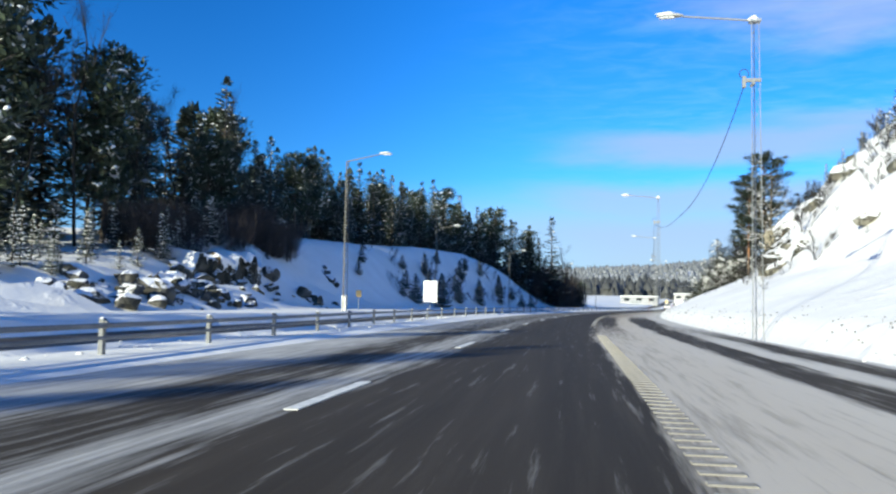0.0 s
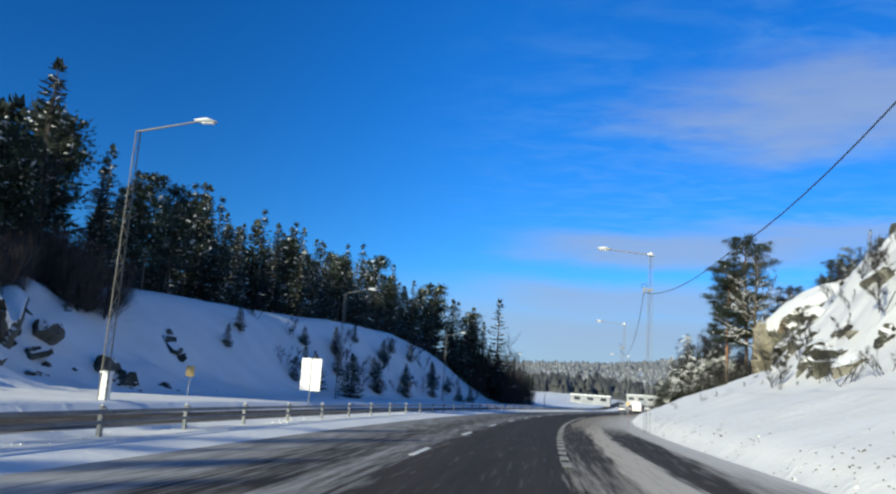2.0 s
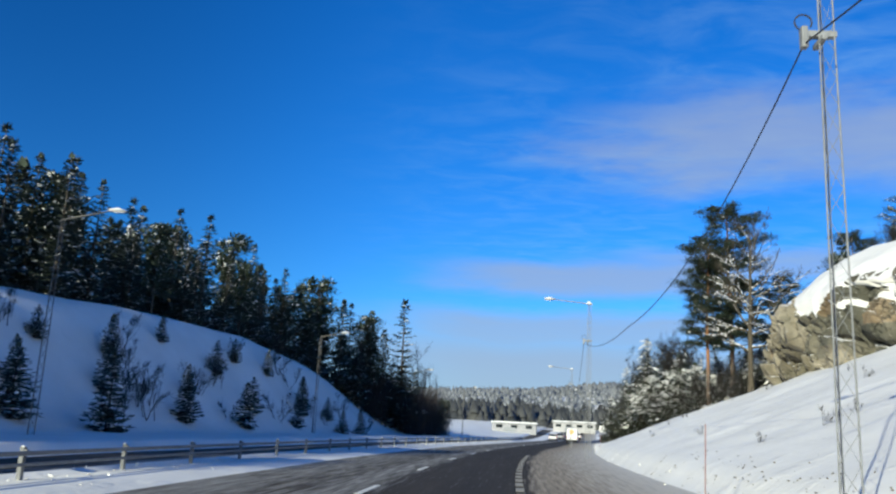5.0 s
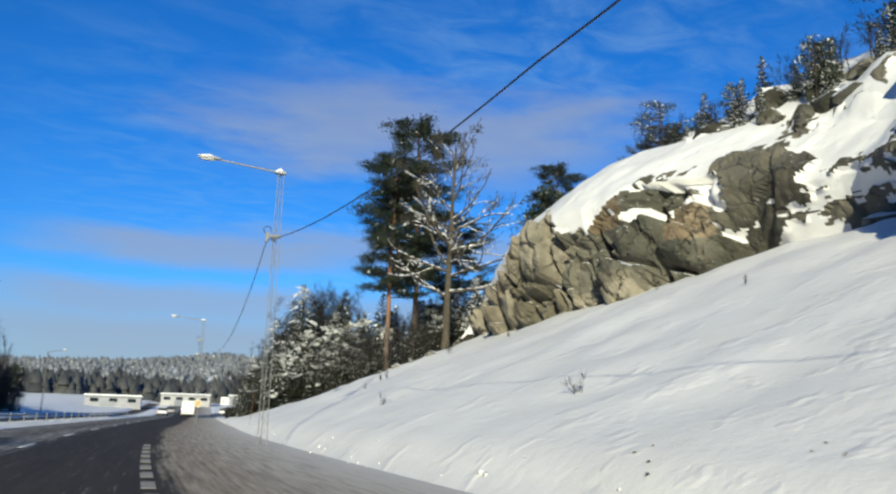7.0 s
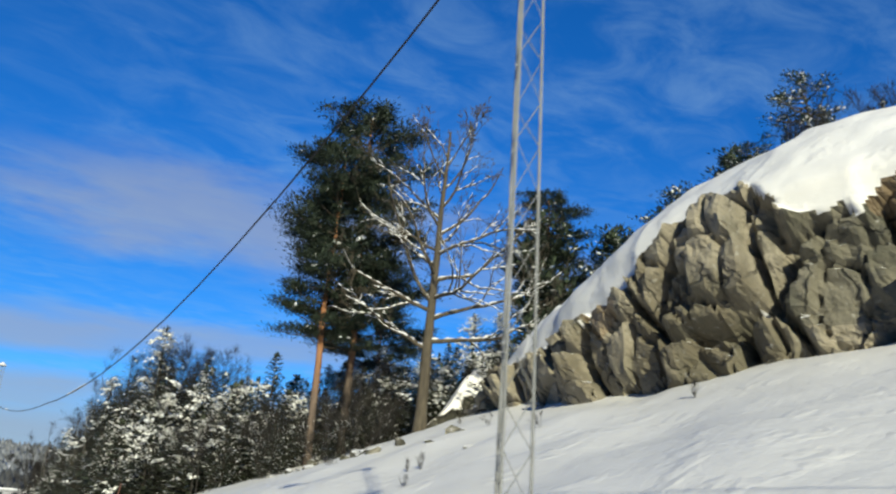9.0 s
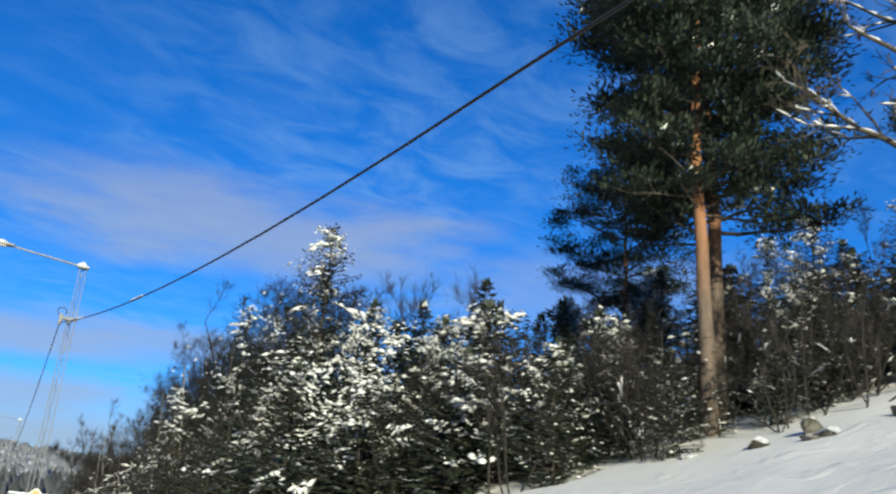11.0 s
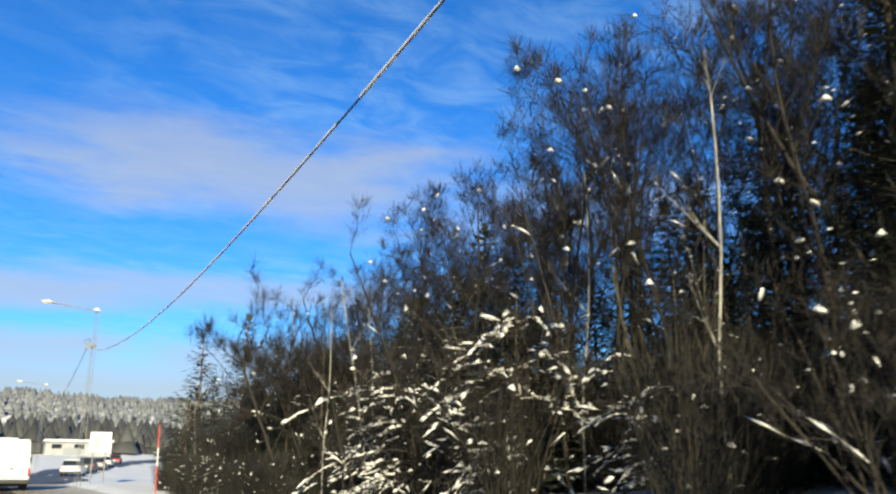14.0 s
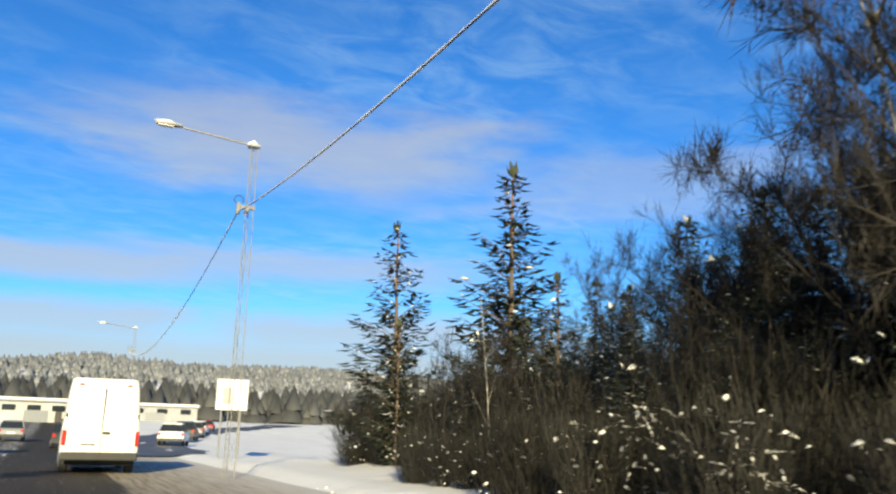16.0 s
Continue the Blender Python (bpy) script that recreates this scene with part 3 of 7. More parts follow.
    if SP:
        SP, SD, SL = np.concatenate(SP), np.concatenate(SD), np.concatenate(SL)
        if patchy:
            SD = np.repeat(SD, 11, 0)
            SP = np.repeat(SP, 11, 0) + SD * rng.normal(0, 0.17 * lump, (len(SD), 1)) + rng.normal(0, 0.085 * lump, SD.shape) * [1, 1, 0.5] - [0, 0, 0.03]
            SD = SD + rng.normal(0, 0.35, SD.shape) - [0, 0, 0.55]
            SL = np.minimum(1.15, np.repeat(SL, 11) * np.exp(rng.normal(-0.6, 0.5, len(SP))))
            load = lumps(SP, SD, SL * 0.17 * lump, SL * 0.10 * lump, SL * 0.055 * lump)
        else:
            load = lumps(SP, SD, SL * tuft * 0.54 * lump, SL * tuft * 0.34 * lump, SL * tuft * 0.2 * lump)
    else:
        load = None
    return trunk, crown, load


def pine_sets(rng, h, r, bare=0.5, clumps=90, per=34, tuft=0.5, snow=0.25, slim=False, clump=None, gaps=-2.0, leaf=None):
    """A Scots pine: bare trunk, irregular limbs, needle clumps."""
    zs = np.linspace(0, h * 0.97, 12)
    bend = np.cumsum(rng.normal(0, 0.014 * h / 12 * 3, (12, 2)), 0) * 0.5
    bend -= bend[0]
    spine = np.column_stack([bend, zs])
    rad = 0.0125 * h * (1 - 0.82 * zs / h)
    A, B, RA, RB = [spine[:-1]], [spine[1:]], [rad[:-1]], [rad[1:]]
    P, D, L, SP, SL = [], [], [], [], []
    for c in range(clumps):
        f = bare + (1 - bare) * (c + rng.uniform(0, 1)) / clumps
        z = h * min(f, 0.985)
        q = (f - bare) / (1 - bare)
        reach = r * (0.35 + 0.85 * math.sin(math.pi * min(1, 0.22 + 0.70 * q))) * rng.uniform(0.3, 1.05)
        a = c * 2.4 + rng.normal(0, 0.5)
        if noise.noise(Vector((math.cos(a) * 1.3, math.sin(a) * 1.3, z * 0.42))) < gaps:
            continue
        start = np.array([np.interp(z, zs, spine[:, 0]), np.interp(z, zs, spine[:, 1]), z * 0.985])
        end = start + np.array([math.cos(a) * reach, math.sin(a) * reach, reach * rng.uniform(-0.12, 0.38)])
        mid = (start + end) / 2 + np.array([0, 0, -0.08 * reach])
        w = 0.02 + 0.016 * reach
        A.append(np.array([start, mid]))
        B.append(np.array([mid, end]))
        RA.append(np.array([w * 1.3, w]))
        RB.append(np.array([w, w * 0.4]))
        for centre, share, size in ((end, 1.0, 1.0), ((mid + end) / 2, 0.6, 0.8)):
            n = max(4, int(per * share * rng.uniform(0.7, 1.3)))
            s = (clump or 0.26 + 0.30 * r / 3) * size
            off = rng.normal(0, 1, (n, 3)) * [s, s, s * 0.5]
            P.append(centre + off)
            D.append(off * [1, 1, 0.7] / s + rng.normal(0, 0.5, (n, 3)) + [0, 0, 0.55])
            L.append(tuft * rng.uniform(0.55, 1.15, n))
            m = rng.random() < snow
            if m:
                k = rng.integers(1, 4)
                SP.append(centre + rng.normal(0, 1, (k, 3)) * [s * 0.8, s * 0.8, s * 0.2] + [0, 0, s * 0.5])
                SL.append(rng.uniform(0.5, 1.1, k))
    P, D, L = np.concatenate(P), np.concatenate(D), np.concatenate(L)
    crown = spikes(P, D, L, L * (leaf or (0.19 if slim else 0.17)), slim)
    trunk = tubes(A[0], B[0], RA[0], RB[0], 8)
    limbs = tubes(np.concatenate(A[1:]), np.concatenate(B[1:]), np.concatenate(RA[1:]), np.concatenate(RB[1:]), 4)
    load = None
    if SP:
        SP, SL = np.concatenate(SP), np.concatenate(SL)
        SL = SL * min(1.0, (h / 11.0) ** 0.9)
        load = lumps(SP, rng.normal(0, 1, SP.shape), SL * 0.36, SL * 0.2, SL * 0.12)
    return trunk, crown, load, limbs


def old_pine_sets(rng, h, r, bare, limbs, per):
    """A tall old pine: a long trunk, crooked limbs, and flat plates of needles with gaps between them."""
    zs = np.linspace(0, h * 0.97, 14)
    bend = np.cumsum(rng.normal(0, 0.0022 * h, (14, 2)), 0)
    bend -= bend[0]
    spine = np.column_stack([bend, zs])
    rad = 0.0125 * h * (1 - 0.8 * zs / h)
    trunk = tubes(spine[:-1], spine[1:], rad[:-1], rad[1:], 9)
    A, B, R, P, D, L, SP, SL = [], [], [], [], [], [], [], []
    for c in range(limbs):
        q = (c + rng.uniform(0, 1)) / limbs
        z = h * (bare + (0.975 - bare) * q)
        reach = r * math.sqrt(max(0.08, 1 - ((q - 0.42) / 0.64) ** 2)) * rng.uniform(0.45, 1.08)
        a = c * 2.4 + rng.normal(0, 0.6)
        out = np.array([math.cos(a), math.sin(a), 0])
        side = np.array([-out[1], out[0], 0])
        p0 = np.array([np.interp(z, zs, spine[:, 0]), np.interp(z, zs, spine[:, 1]), z])
        rise = rng.uniform(-0.25, 0.2) + 0.35 * q
        t = np.linspace(0, 1, 5)
        pts = p0 + out * (reach * t)[:, None] + np.array([0, 0, 1.0]) * (reach * (rise * t + 0.12 * t * t))[:, None] + np.cumsum(rng.normal(0, 0.05 * reach / 3, (5, 3)), 0)
        w = 0.018 + 0.017 * reach
        for i in range(4):
            A.append(pts[i])
            B.append(pts[i + 1])
            R.append(w * (1 - 0.75 * t[i]))
        for _ in range(max(3, int(2.1 * reach))):
            f = rng.uniform(0.38, 1.0)
            root = np.array([np.interp(f, t, pts[:, i]) for i in range(3)])
            tip = root + side * rng.normal(0, 0.30 * reach * (1.1 - 0.4 * f)) + out * rng.uniform(0, 0.22) * reach + np.array([0, 0, rng.uniform(0.05, 0.4)])
            A.append(root)
            B.append(tip)
            R.append(0.016)
            size = rng.uniform(0.75, 1.25) * (0.42 + 0.06 * reach)
            n = int(per * rng.uniform(0.7, 1.3))
            off = rng.normal(0, 1, (n, 3)) * [size * 0.62, size * 0.62, size * 0.24]
            P.append(tip + off)
            D.append(off * [1.0, 1.0, 0.5] / size + rng.normal(0, 0.35, (n, 3)) + [0, 0, 0.45])
            L.append(rng.uniform(0.14, 0.29, n))
            if rng.random() < 0.16:
                SP.append(tip + rng.normal(0, 0.2, (2, 3)) * [size, size, 0.1] + [0, 0, 0.3 * size])
                SL.append(rng.uniform(0.5, 1.0, 2) * size)
    P, D, L = np.concatenate(P), np.concatenate(D), np.concatenate(L)
    SP, SL = np.concatenate(SP), np.concatenate(SL)
    R = np.array(R)
    return trunk, spikes(P, D, L, L * 0.18, True), lumps(SP, rng.normal(0, 1, SP.shape), SL * 0.55, SL * 0.3, SL * 0.16), tubes(A, B, R, R * 0.7, 4)


def grow(rng, segs, p, d, length, r, level, top, spread=0.8, up=0.12, kids=4, wob=0.16, shrink=0.55):
    n = max(2, int(length / (0.5 if level < 2 else 0.35)))
    n = min(n, 9)
    for i in range(n):
        q = p + d * (length / n)
        r2 = r * (1 - (i + 1) / n * (0.55 if level == 0 else 0.7))
        segs.append((p, q, r * (1 - i / n * (0.55 if level == 0 else 0.7)), r2, level))
        frac = (i + 1) / n
        if level < top and frac > (0.32 if level == 0 else 0.2):
            for _ in range(rng.poisson(kids / n * (1.0 if level else 1.3))):
                ax = rng.normal(0, 1, 3)
                ax -= d * (ax @ d)
                ax /= np.linalg.norm(ax) + 1e-6
                nd = d * math.cos(spread) + ax * math.sin(spread * rng.uniform(0.7, 1.3))
                nd[2] += up
                nd /= np.linalg.norm(nd)
                grow(rng, segs, q, nd, length * shrink * rng.uniform(0.6, 1.2) * (1.15 - 0.5 * frac), r2 * 0.62, level + 1, top, spread, up, kids, wob, shrink)
        p = q
        d = d + rng.normal(0, wob, 3) + np.array([0, 0, 0.05 if level else 0.1])
        d = d / np.linalg.norm(d)


def bare_sets(rng, h, r0, top=3, spread=0.7, up=0.15, kids=5, snow=0.5, stems=1, lean=0.12, shrink=0.5, rmin=0.006, snow_r=0.012, clots=0.0, twigs=0, twig=0.6, wob=0.1):
    """A leafless tree or shrub with snow lying along its branches."""
    segs = []
    for s in range(stems):
        d = np.array([rng.normal(0, lean), rng.normal(0, lean), 1.0])
        foot = (0.25 if h > 1.5 else 0.005) * (stems > 1)
        p = np.array([rng.normal(0, 1) * foot, rng.normal(0, 1) * foot, -0.15])
        grow(rng, segs, p, d / np.linalg.norm(d), h * rng.uniform(0.7, 1.0), r0 * rng.uniform(0.7, 1.0), 0, top, spread, up, kids, wob, shrink)
    A, B = np.array([s[0] for s in segs]), np.array([s[1] for s in segs])
    ra = np.maximum(rmin, [s[2] for s in segs])
    rb = np.maximum(rmin * 0.7, [s[3] for s in segs])
    lev = np.array([s[4] for s in segs])
    thick = lev == 0
    wood = tubes(A[thick], B[thick], ra[thick], rb[thick], 7)
    if (~thick).any():
        wood = join(wood, tubes(A[~thick], B[~thick], ra[~thick], rb[~thick], 3))
    D = B - A
    flat = np.abs(D[:, 2]) / (np.linalg.norm(D, axis=1) + 1e-6) < 0.62
    on = flat & (rng.random(len(segs)) < snow) & (ra > snow_r) & (lev > 0)
    load = None
    if on.any():
        M = (A[on] + B[on]) / 2 + np.array([0, 0, 1.0]) * (ra[on] * 0.8)[:, None]
        half = np.linalg.norm(D[on], axis=1) * 0.5
        load = lumps(M, D[on] / np.array([1, 1, 0.6]), half, ra[on] * 0.9 + 0.028, ra[on] * 0.8 + 0.028)
        spot = (rng.random(len(segs)) < clots) & (lev > 0)
        if spot.any():
            s = np.minimum(0.085, np.exp(rng.normal(-2.95, 0.45, spot.sum())))
            load = join(load, lumps(B[spot], rng.normal(0, 1, (spot.sum(), 3)), s * 1.2, s, s * 0.9))
    crown = None
    if twigs:
        tips = lev >= max(1, top - 1)
        k = np.repeat(np.flatnonzero(tips), twigs)
        f = rng.random((len(k), 1))
        U = D[k] / (np.linalg.norm(D[k], axis=1, keepdims=True) + 1e-6)
        long = twig * rng.uniform(0.4, 1.2, len(k))
        crown = spikes(A[k] * (1 - f) + B[k] * f, U + rng.normal(0, 0.85, (len(k), 3)) + [0, 0, 0.05], long, 0.0065, True)
    return wood, crown, load


def broom_sets(rng, h, r, n):
    """Dense leafless scrub: a sheaf of thin upright switches."""
    a = rng.uniform(0, 6.283, n)
    q = r * np.sqrt(rng.random(n))
    z = h * rng.random(n) ** 1.2 * 0.75
    P = np.column_stack([np.cos(a) * q * (0.45 + 0.55 * z / h), np.sin(a) * q * (0.45 + 0.55 * z / h), z - 0.1])
    D = np.column_stack([np.cos(a) * q / r * 0.6, np.sin(a) * q / r * 0.6, np.ones(n)]) + rng.normal(0, 0.52, (n, 3))
    crown = spikes(P, D, h * rng.uniform(0.16, 0.42, n), 0.011, True)
    m = 26
    b = rng.uniform(0, 6.283, m)
    base = np.column_stack([np.cos(b), np.sin(b), 0 * b]) * (0.3 * r * rng.random((m, 1)))
    tip = np.column_stack([np.cos(b), np.sin(b), 0 * b]) * (0.75 * r * rng.random((m, 1))) + np.column_stack([0 * b, 0 * b, h * rng.uniform(0.5, 0.95, m)])
    wood = tubes(base - [0, 0, 0.15], tip, 0.02, 0.006, 4)
    on = rng.random(n) < 0.013
    s = np.minimum(0.09, np.exp(rng.normal(-2.9, 0.4, on.sum())))
    load = lumps(P[on] + D[on] * 0.3, rng.normal(0, 1, (on.sum(), 3)), s * 1.3, s, s * 0.7)
    return wood, crown, load


def arch_sets(rng, limbs, reach, high, fan=0.75, rises=(0.15, 0.6), thick=1.0):
    """A small tree whose boughs arch outwards, bent under thick snow."""
    A, B, R, SA, SB, SR = [], [], [], [], [], []
    stem = [np.array([0, 0, -0.2])]
    for k in range(5):
        stem.append(stem[-1] + np.array([rng.normal(0, 0.12), rng.normal(0, 0.12), high / 5]))
    for k in range(5):
        A.append(stem[k])
        B.append(stem[k + 1])
        R.append(0.075 - 0.011 * k)
    for _ in range(limbs):
        f = rng.uniform(0.12, 0.98)
        p0 = np.array([np.interp(f, np.linspace(0, 1, 6), [s[i] for s in stem]) for i in range(3)])
        az = math.pi + rng.normal(0.35, fan) if rng.random() < 0.72 or fan < 0.5 else rng.uniform(0, 6.283)
        out = np.array([math.cos(az), math.sin(az), 0])
        ln, rise = reach * rng.uniform(0.45, 1.0), rng.uniform(*rises)
        t = np.linspace(0, 1, 10)
        pts = p0 + out * (ln * t)[:, None] + np.array([0, 0, 1.0]) * (ln * (rise * t - (rise + 0.22) * t * t))[:, None] + np.cumsum(rng.normal(0, 0.025, (10, 3)), 0)
        for i in range(9):
            A.append(pts[i])
            B.append(pts[i + 1])
            R.append(0.032 * (1 - 0.8 * t[i]))
            if t[i] > 0.28 and rng.random() < 0.7:
                SA.append(pts[i])
                SB.append(pts[i + 1])
                SR.append(rng.uniform(0.025, 0.08) * (1 - 0.3 * t[i]))
            if i > 1:
                for _s in range(2):
                    side = np.array([-out[1], out[0], 0]) * rng.choice([-1, 1]) * rng.uniform(0.4, 1.0) + out * rng.uniform(0.3, 1.0) + np.array([0, 0, rng.uniform(-0.35, 0.2)])
                    e = pts[i] + side * rng.uniform(0.2, 0.62)
                    A.append(pts[i])
                    B.append(e)
                    R.append(0.010)
                    if rng.random() < 0.28:
                        SA.append(pts[i] + (e - pts[i]) * 0.3)
                        SB.append(e)
                        SR.append(rng.uniform(0.018, 0.045))
    A, B, R = np.array(A), np.array(B), np.array(R)
    SA, SB, SR = np.array(SA), np.array(SB), np.array(SR)
    wood = tubes(A, B, R, R * 0.8, 5)
    k = np.repeat(np.arange(5, len(A)), 3)
    g = rng.random((len(k), 1))
    crown = spikes(A[k] * (1 - g) + B[k] * g, (B[k] - A[k]) + rng.normal(0, 0.25, (len(k), 3)), rng.uniform(0.15, 0.5, len(k)), 0.009, True)
    k = np.repeat(np.arange(len(SA)), 4)
    f = rng.random((len(k), 1))
    size = SR[k] * thick * np.exp(rng.normal(-0.3, 0.4, len(k)))
    M = SA[k] * (1 - f) + SB[k] * f + rng.normal(0, 0.012, (len(k), 3)) + np.column_stack([0 * size, 0 * size, size * 0.45])
    long = np.linalg.norm(SB - SA, axis=1)[k] * rng.uniform(0.22, 0.55, len(k))
    load = lumps(M, (SB - SA)[k] / np.array([1, 1, 0.6]) + rng.normal(0, 0.05, (len(k), 3)), long, size * 0.9, size * 0.8)
    return wood, crown, load


def tree_meshes(name, sets):
    wood, crown, load, *more = sets
    return (tri_mesh(name + "_trunk", *wood, smooth=True), tri_mesh(name + "_crown", *crown) if crown else None,
            tri_mesh(name + "_snow", *load, smooth=True) if load else None, *(tri_mesh(name + "_limbs", *m) for m in more))


def plant(name, meshes, mats, x, y, z, label, category, group, size=1.0, spin=0.0, lean=0.0):
    ob = thing(name, label, category, group, m=pose(x, y, z, lean, 0, spin) @ Matrix.Diagonal((size, size, size, 1)))
    for nm, me, mt in zip(("trunk", "crown", "snow_load", "branchwork"), meshes, mats):
        if me:
            o = part(nm, me, mt, ob)
            if nm == "snow_load":
                tagged(o, kind="stuff")
    return ob


rng = np.random.default_rng(7)
SPRUCES = [tree_meshes("spruce", spruce_sets(np.random.default_rng(10 + i), 12, 2.3 + 0.3 * i, 0.52, 7, 0.72, 0.34, gap=0.32, wide=0.32, slim=True, twigs=False, lump=0.62, ragged=0.8)) for i in range(4)]
BACK_SETS = [spruce_sets(np.random.default_rng(20 + i), 12, 3.0, 0.6, 7, 1.25, 0.0, low=0.0, gap=0.55, wide=0.42, slim=True, twigs=False, ragged=0.5) for i in range(2)]
PINES = [tree_meshes("pine", pine_sets(np.random.default_rng(30 + i), 13, 2.3 + 0.3 * i, 0.26 + 0.07 * i, 96, 40, 0.55, 0.42, slim=True, clump=0.46, gaps=-0.16, leaf=0.24)) for i in range(4)]
SPRUCE_MATS = (BARK_DARK, NEEDLE_DARK, SNOW_LOAD)
PINE_MATS = (BARK_PINE, NEEDLE_PINE, SNOW_LOAD, BARK_DARK)
TWIG_MATS = (BARK_TWIG, TWIG_FINE, SNOW_LOAD)
WOOD_L = "forest above the shaded bank"

BUSHY = [tree_meshes("birch", bare_sets(np.random.default_rng(70 + i), 9, 0.09, 2, 0.55, 0.25, 9, 0.25, shrink=0.42, twigs=4, twig=0.8)) for i in range(3)]

# forest on the left hill: a front row with the heights of its skyline, denser rows behind
LEFT_TOPS = [(28, 19), (36, 18.5), (44, 20.5), (50, 22.0), (55, 15.8), (62, 16), (69, 19.8), (77, 17.2), (84, 15.5), (90, 17.3), (98, 18.8), (106, 18.3), (114, 18.6), (122, 18.0), (136, 20.4), (146, 18.5),
             (156, 17.2), (164, 16.0), (172, 14.0), (180, 11.0), (195, 9.0), (216, 8.0)]


def forest_tree(y, d, top, i):
    p = at(y, d)
    h = max(4.0, top - p.z)
    if (i * 7) % 10 < (4 if y < 84 else 2):
        plant("pine_tree", PINES[i % 4], (BARK_DARK, NEEDLE_PINE, SNOW_LOAD, BARK_DARK), p.x, p.y, p.z - 0.15, "tall dark green pine with snow on its boughs", "tree", WOOD_L, h / 13.0, (i * 67) % 360)
    else:
        plant("spruce_tree", SPRUCES[i % 4], SPRUCE_MATS, p.x, p.y, p.z - 0.15, "dark green spruce dusted with snow, on the wooded hill", "tree", WOOD_L, h / 12.0, (i * 67) % 360)


i = 0
deep = []
for y in np.arange(37.5, 214, 2.7):
    for row, (d0, drop) in enumerate(((-30.0, 2.8), (-34.0, 0.2), (-38.5, 0.6), (-43.0, 1.2))):
        yy = y + rng.uniform(-1.5, 1.5) + row * 1.4
        shift = 7.0 * ss(140, 165, yy) + (0.0 if yy > 60 else -2.5)
        d = d0 + rng.uniform(-1.8, 1.8) + shift
        top = curve(LEFT_TOPS, yy) - drop - abs(rng.normal(0, 2.2 if row == 0 else 2.4)) + 1.5
        p = at(yy, d)
        if yy > 171 and i % 3:
            plant("leafless_tree", BUSHY[i % 3], TWIG_MATS, p.x, p.y, p.z - 0.1, "leafless brown tree at the end of the forest", "tree", WOOD_L, max(3.0, top - p.z) / 9.0, i * 60)
        elif row < 2:
            forest_tree(yy, d, top, i)
        elif (row == 2 and yy > 58) or yy > 90:
            k = max(4.0, top - p.z) / 12.0
            a = i * 1.7
            turn = np.array([[math.cos(a), math.sin(a), 0], [-math.sin(a), math.cos(a), 0], [0, 0, 1]]) * k
            for trunk_or_crown in BACK_SETS[i % 2][:2]:
                deep.append((trunk_or_crown[0] @ turn + [p.x, p.y, p.z - 0.15], trunk_or_crown[1]))
        i += 1
deep_wood = new("deep_forest", tri_mesh("deep_forest", *join(*deep)))
deep_wood.data.materials.append(NEEDLE_DARK)
tagged(deep_wood, "dark close-set spruces deep in the hill forest", "forest", kind="stuff")
# unseen spruces added beside and behind the road's start to shade the median
shade_rng = np.random.default_rng(44)
for k in range(17):
    y, d = -40 + 2.7 * k + shade_rng.uniform(-0.8, 0.8), -30.5 + shade_rng.uniform(-1.8, 1.8)
    p = at(y, d)
    plant("spruce_tree", SPRUCES[k % 4], SPRUCE_MATS, p.x, p.y, p.z - 0.15, "tall dark spruce added out of view to shade the median", "tree", WOOD_L, shade_rng.uniform(1.0, 1.35), k * 63)

# a single slim spruce that stands before the end of the forest
p = at(163, -20.5)
plant("spruce_tree", SPRUCES[0], SPRUCE_MATS, p.x, p.y, p.z - 0.1, "slim tall dark spruce at the end of the forest", "tree", WOOD_L, 17.2 / 12.0)

# young spruces and shrubs on the shaded bank
YOUNG = [tree_meshes("young_spruce", spruce_sets(np.random.default_rng(50 + i), 3.0, 1.0 + 0.15 * i, 0.20, 8, 0.36, 0.16 + 0.36 * (i % 2), gap=0.17, wide=0.34, slim=True)) for i in range(3)]
SHRUBS = [tree_meshes("shrub", bare_sets(np.random.default_rng(60 + i), 2.2, 0.03, 2, 0.6, 0.2, 5, 0.3, stems=5, lean=0.35, twigs=4, twig=0.35)) for i in range(3)]
YOUNG_MATS = (BARK_DARK, NEEDLE_DARK, SNOW_LOAD)
for k, (y, d, s) in enumerate([(88, -20.5, 1.0), (93, -19.0, 1.25), (98, -22, 0.8), (104, -20, 0.9), (107, -21.5, 0.7), (112, -19.5, 1.0), (117, -21, 0.85), (123, -19.5, 0.8), (128, -21, 1.0), (134, -19, 0.7),
                               (76, -22.5, 0.5), (81, -24, 0.6), (120, -24, 0.6), (140, -19, 0.8), (91, -22.5, 0.7), (95.5, -24.5, 0.55), (101, -23.5, 0.8), (109, -24.5, 0.6), (115, -23.2, 0.8), (126, -23.5, 0.7), (131, -22.0, 0.9), (137, -21.5, 0.7), (85, -21.0, 0.6)]):
    p = at(y, d)
    plant("young_spruce", YOUNG[0 if k % 3 else 2], YOUNG_MATS, p.x, p.y, p.z - 0.08, "small dark young spruce on the shaded snow bank", "tree", "young trees on the shaded bank", s, k * 50)
for k in range(22):
    y, d = 84 + rng.uniform(0, 62), -18.5 - rng.uniform(0.5, 8)
    p = at(y, d)
    plant("shrub", SHRUBS[k % 3], TWIG_MATS, p.x, p.y, p.z - 0.05, "leafless brown shrub poking out of the snow bank", "shrub", "shrubs on the shaded bank", rng.uniform(0.5, 1.0), k * 41)
FROST = [tree_meshes("frosted_sapling", spruce_sets(np.random.default_rng(55 + i), 3.0, 0.8 + 0.2 * i, 0.24, 7, 0.30, 0.85, gap=0.19, wide=0.24, slim=True, lump=0.75, ragged=0.8)) for i in range(2)]
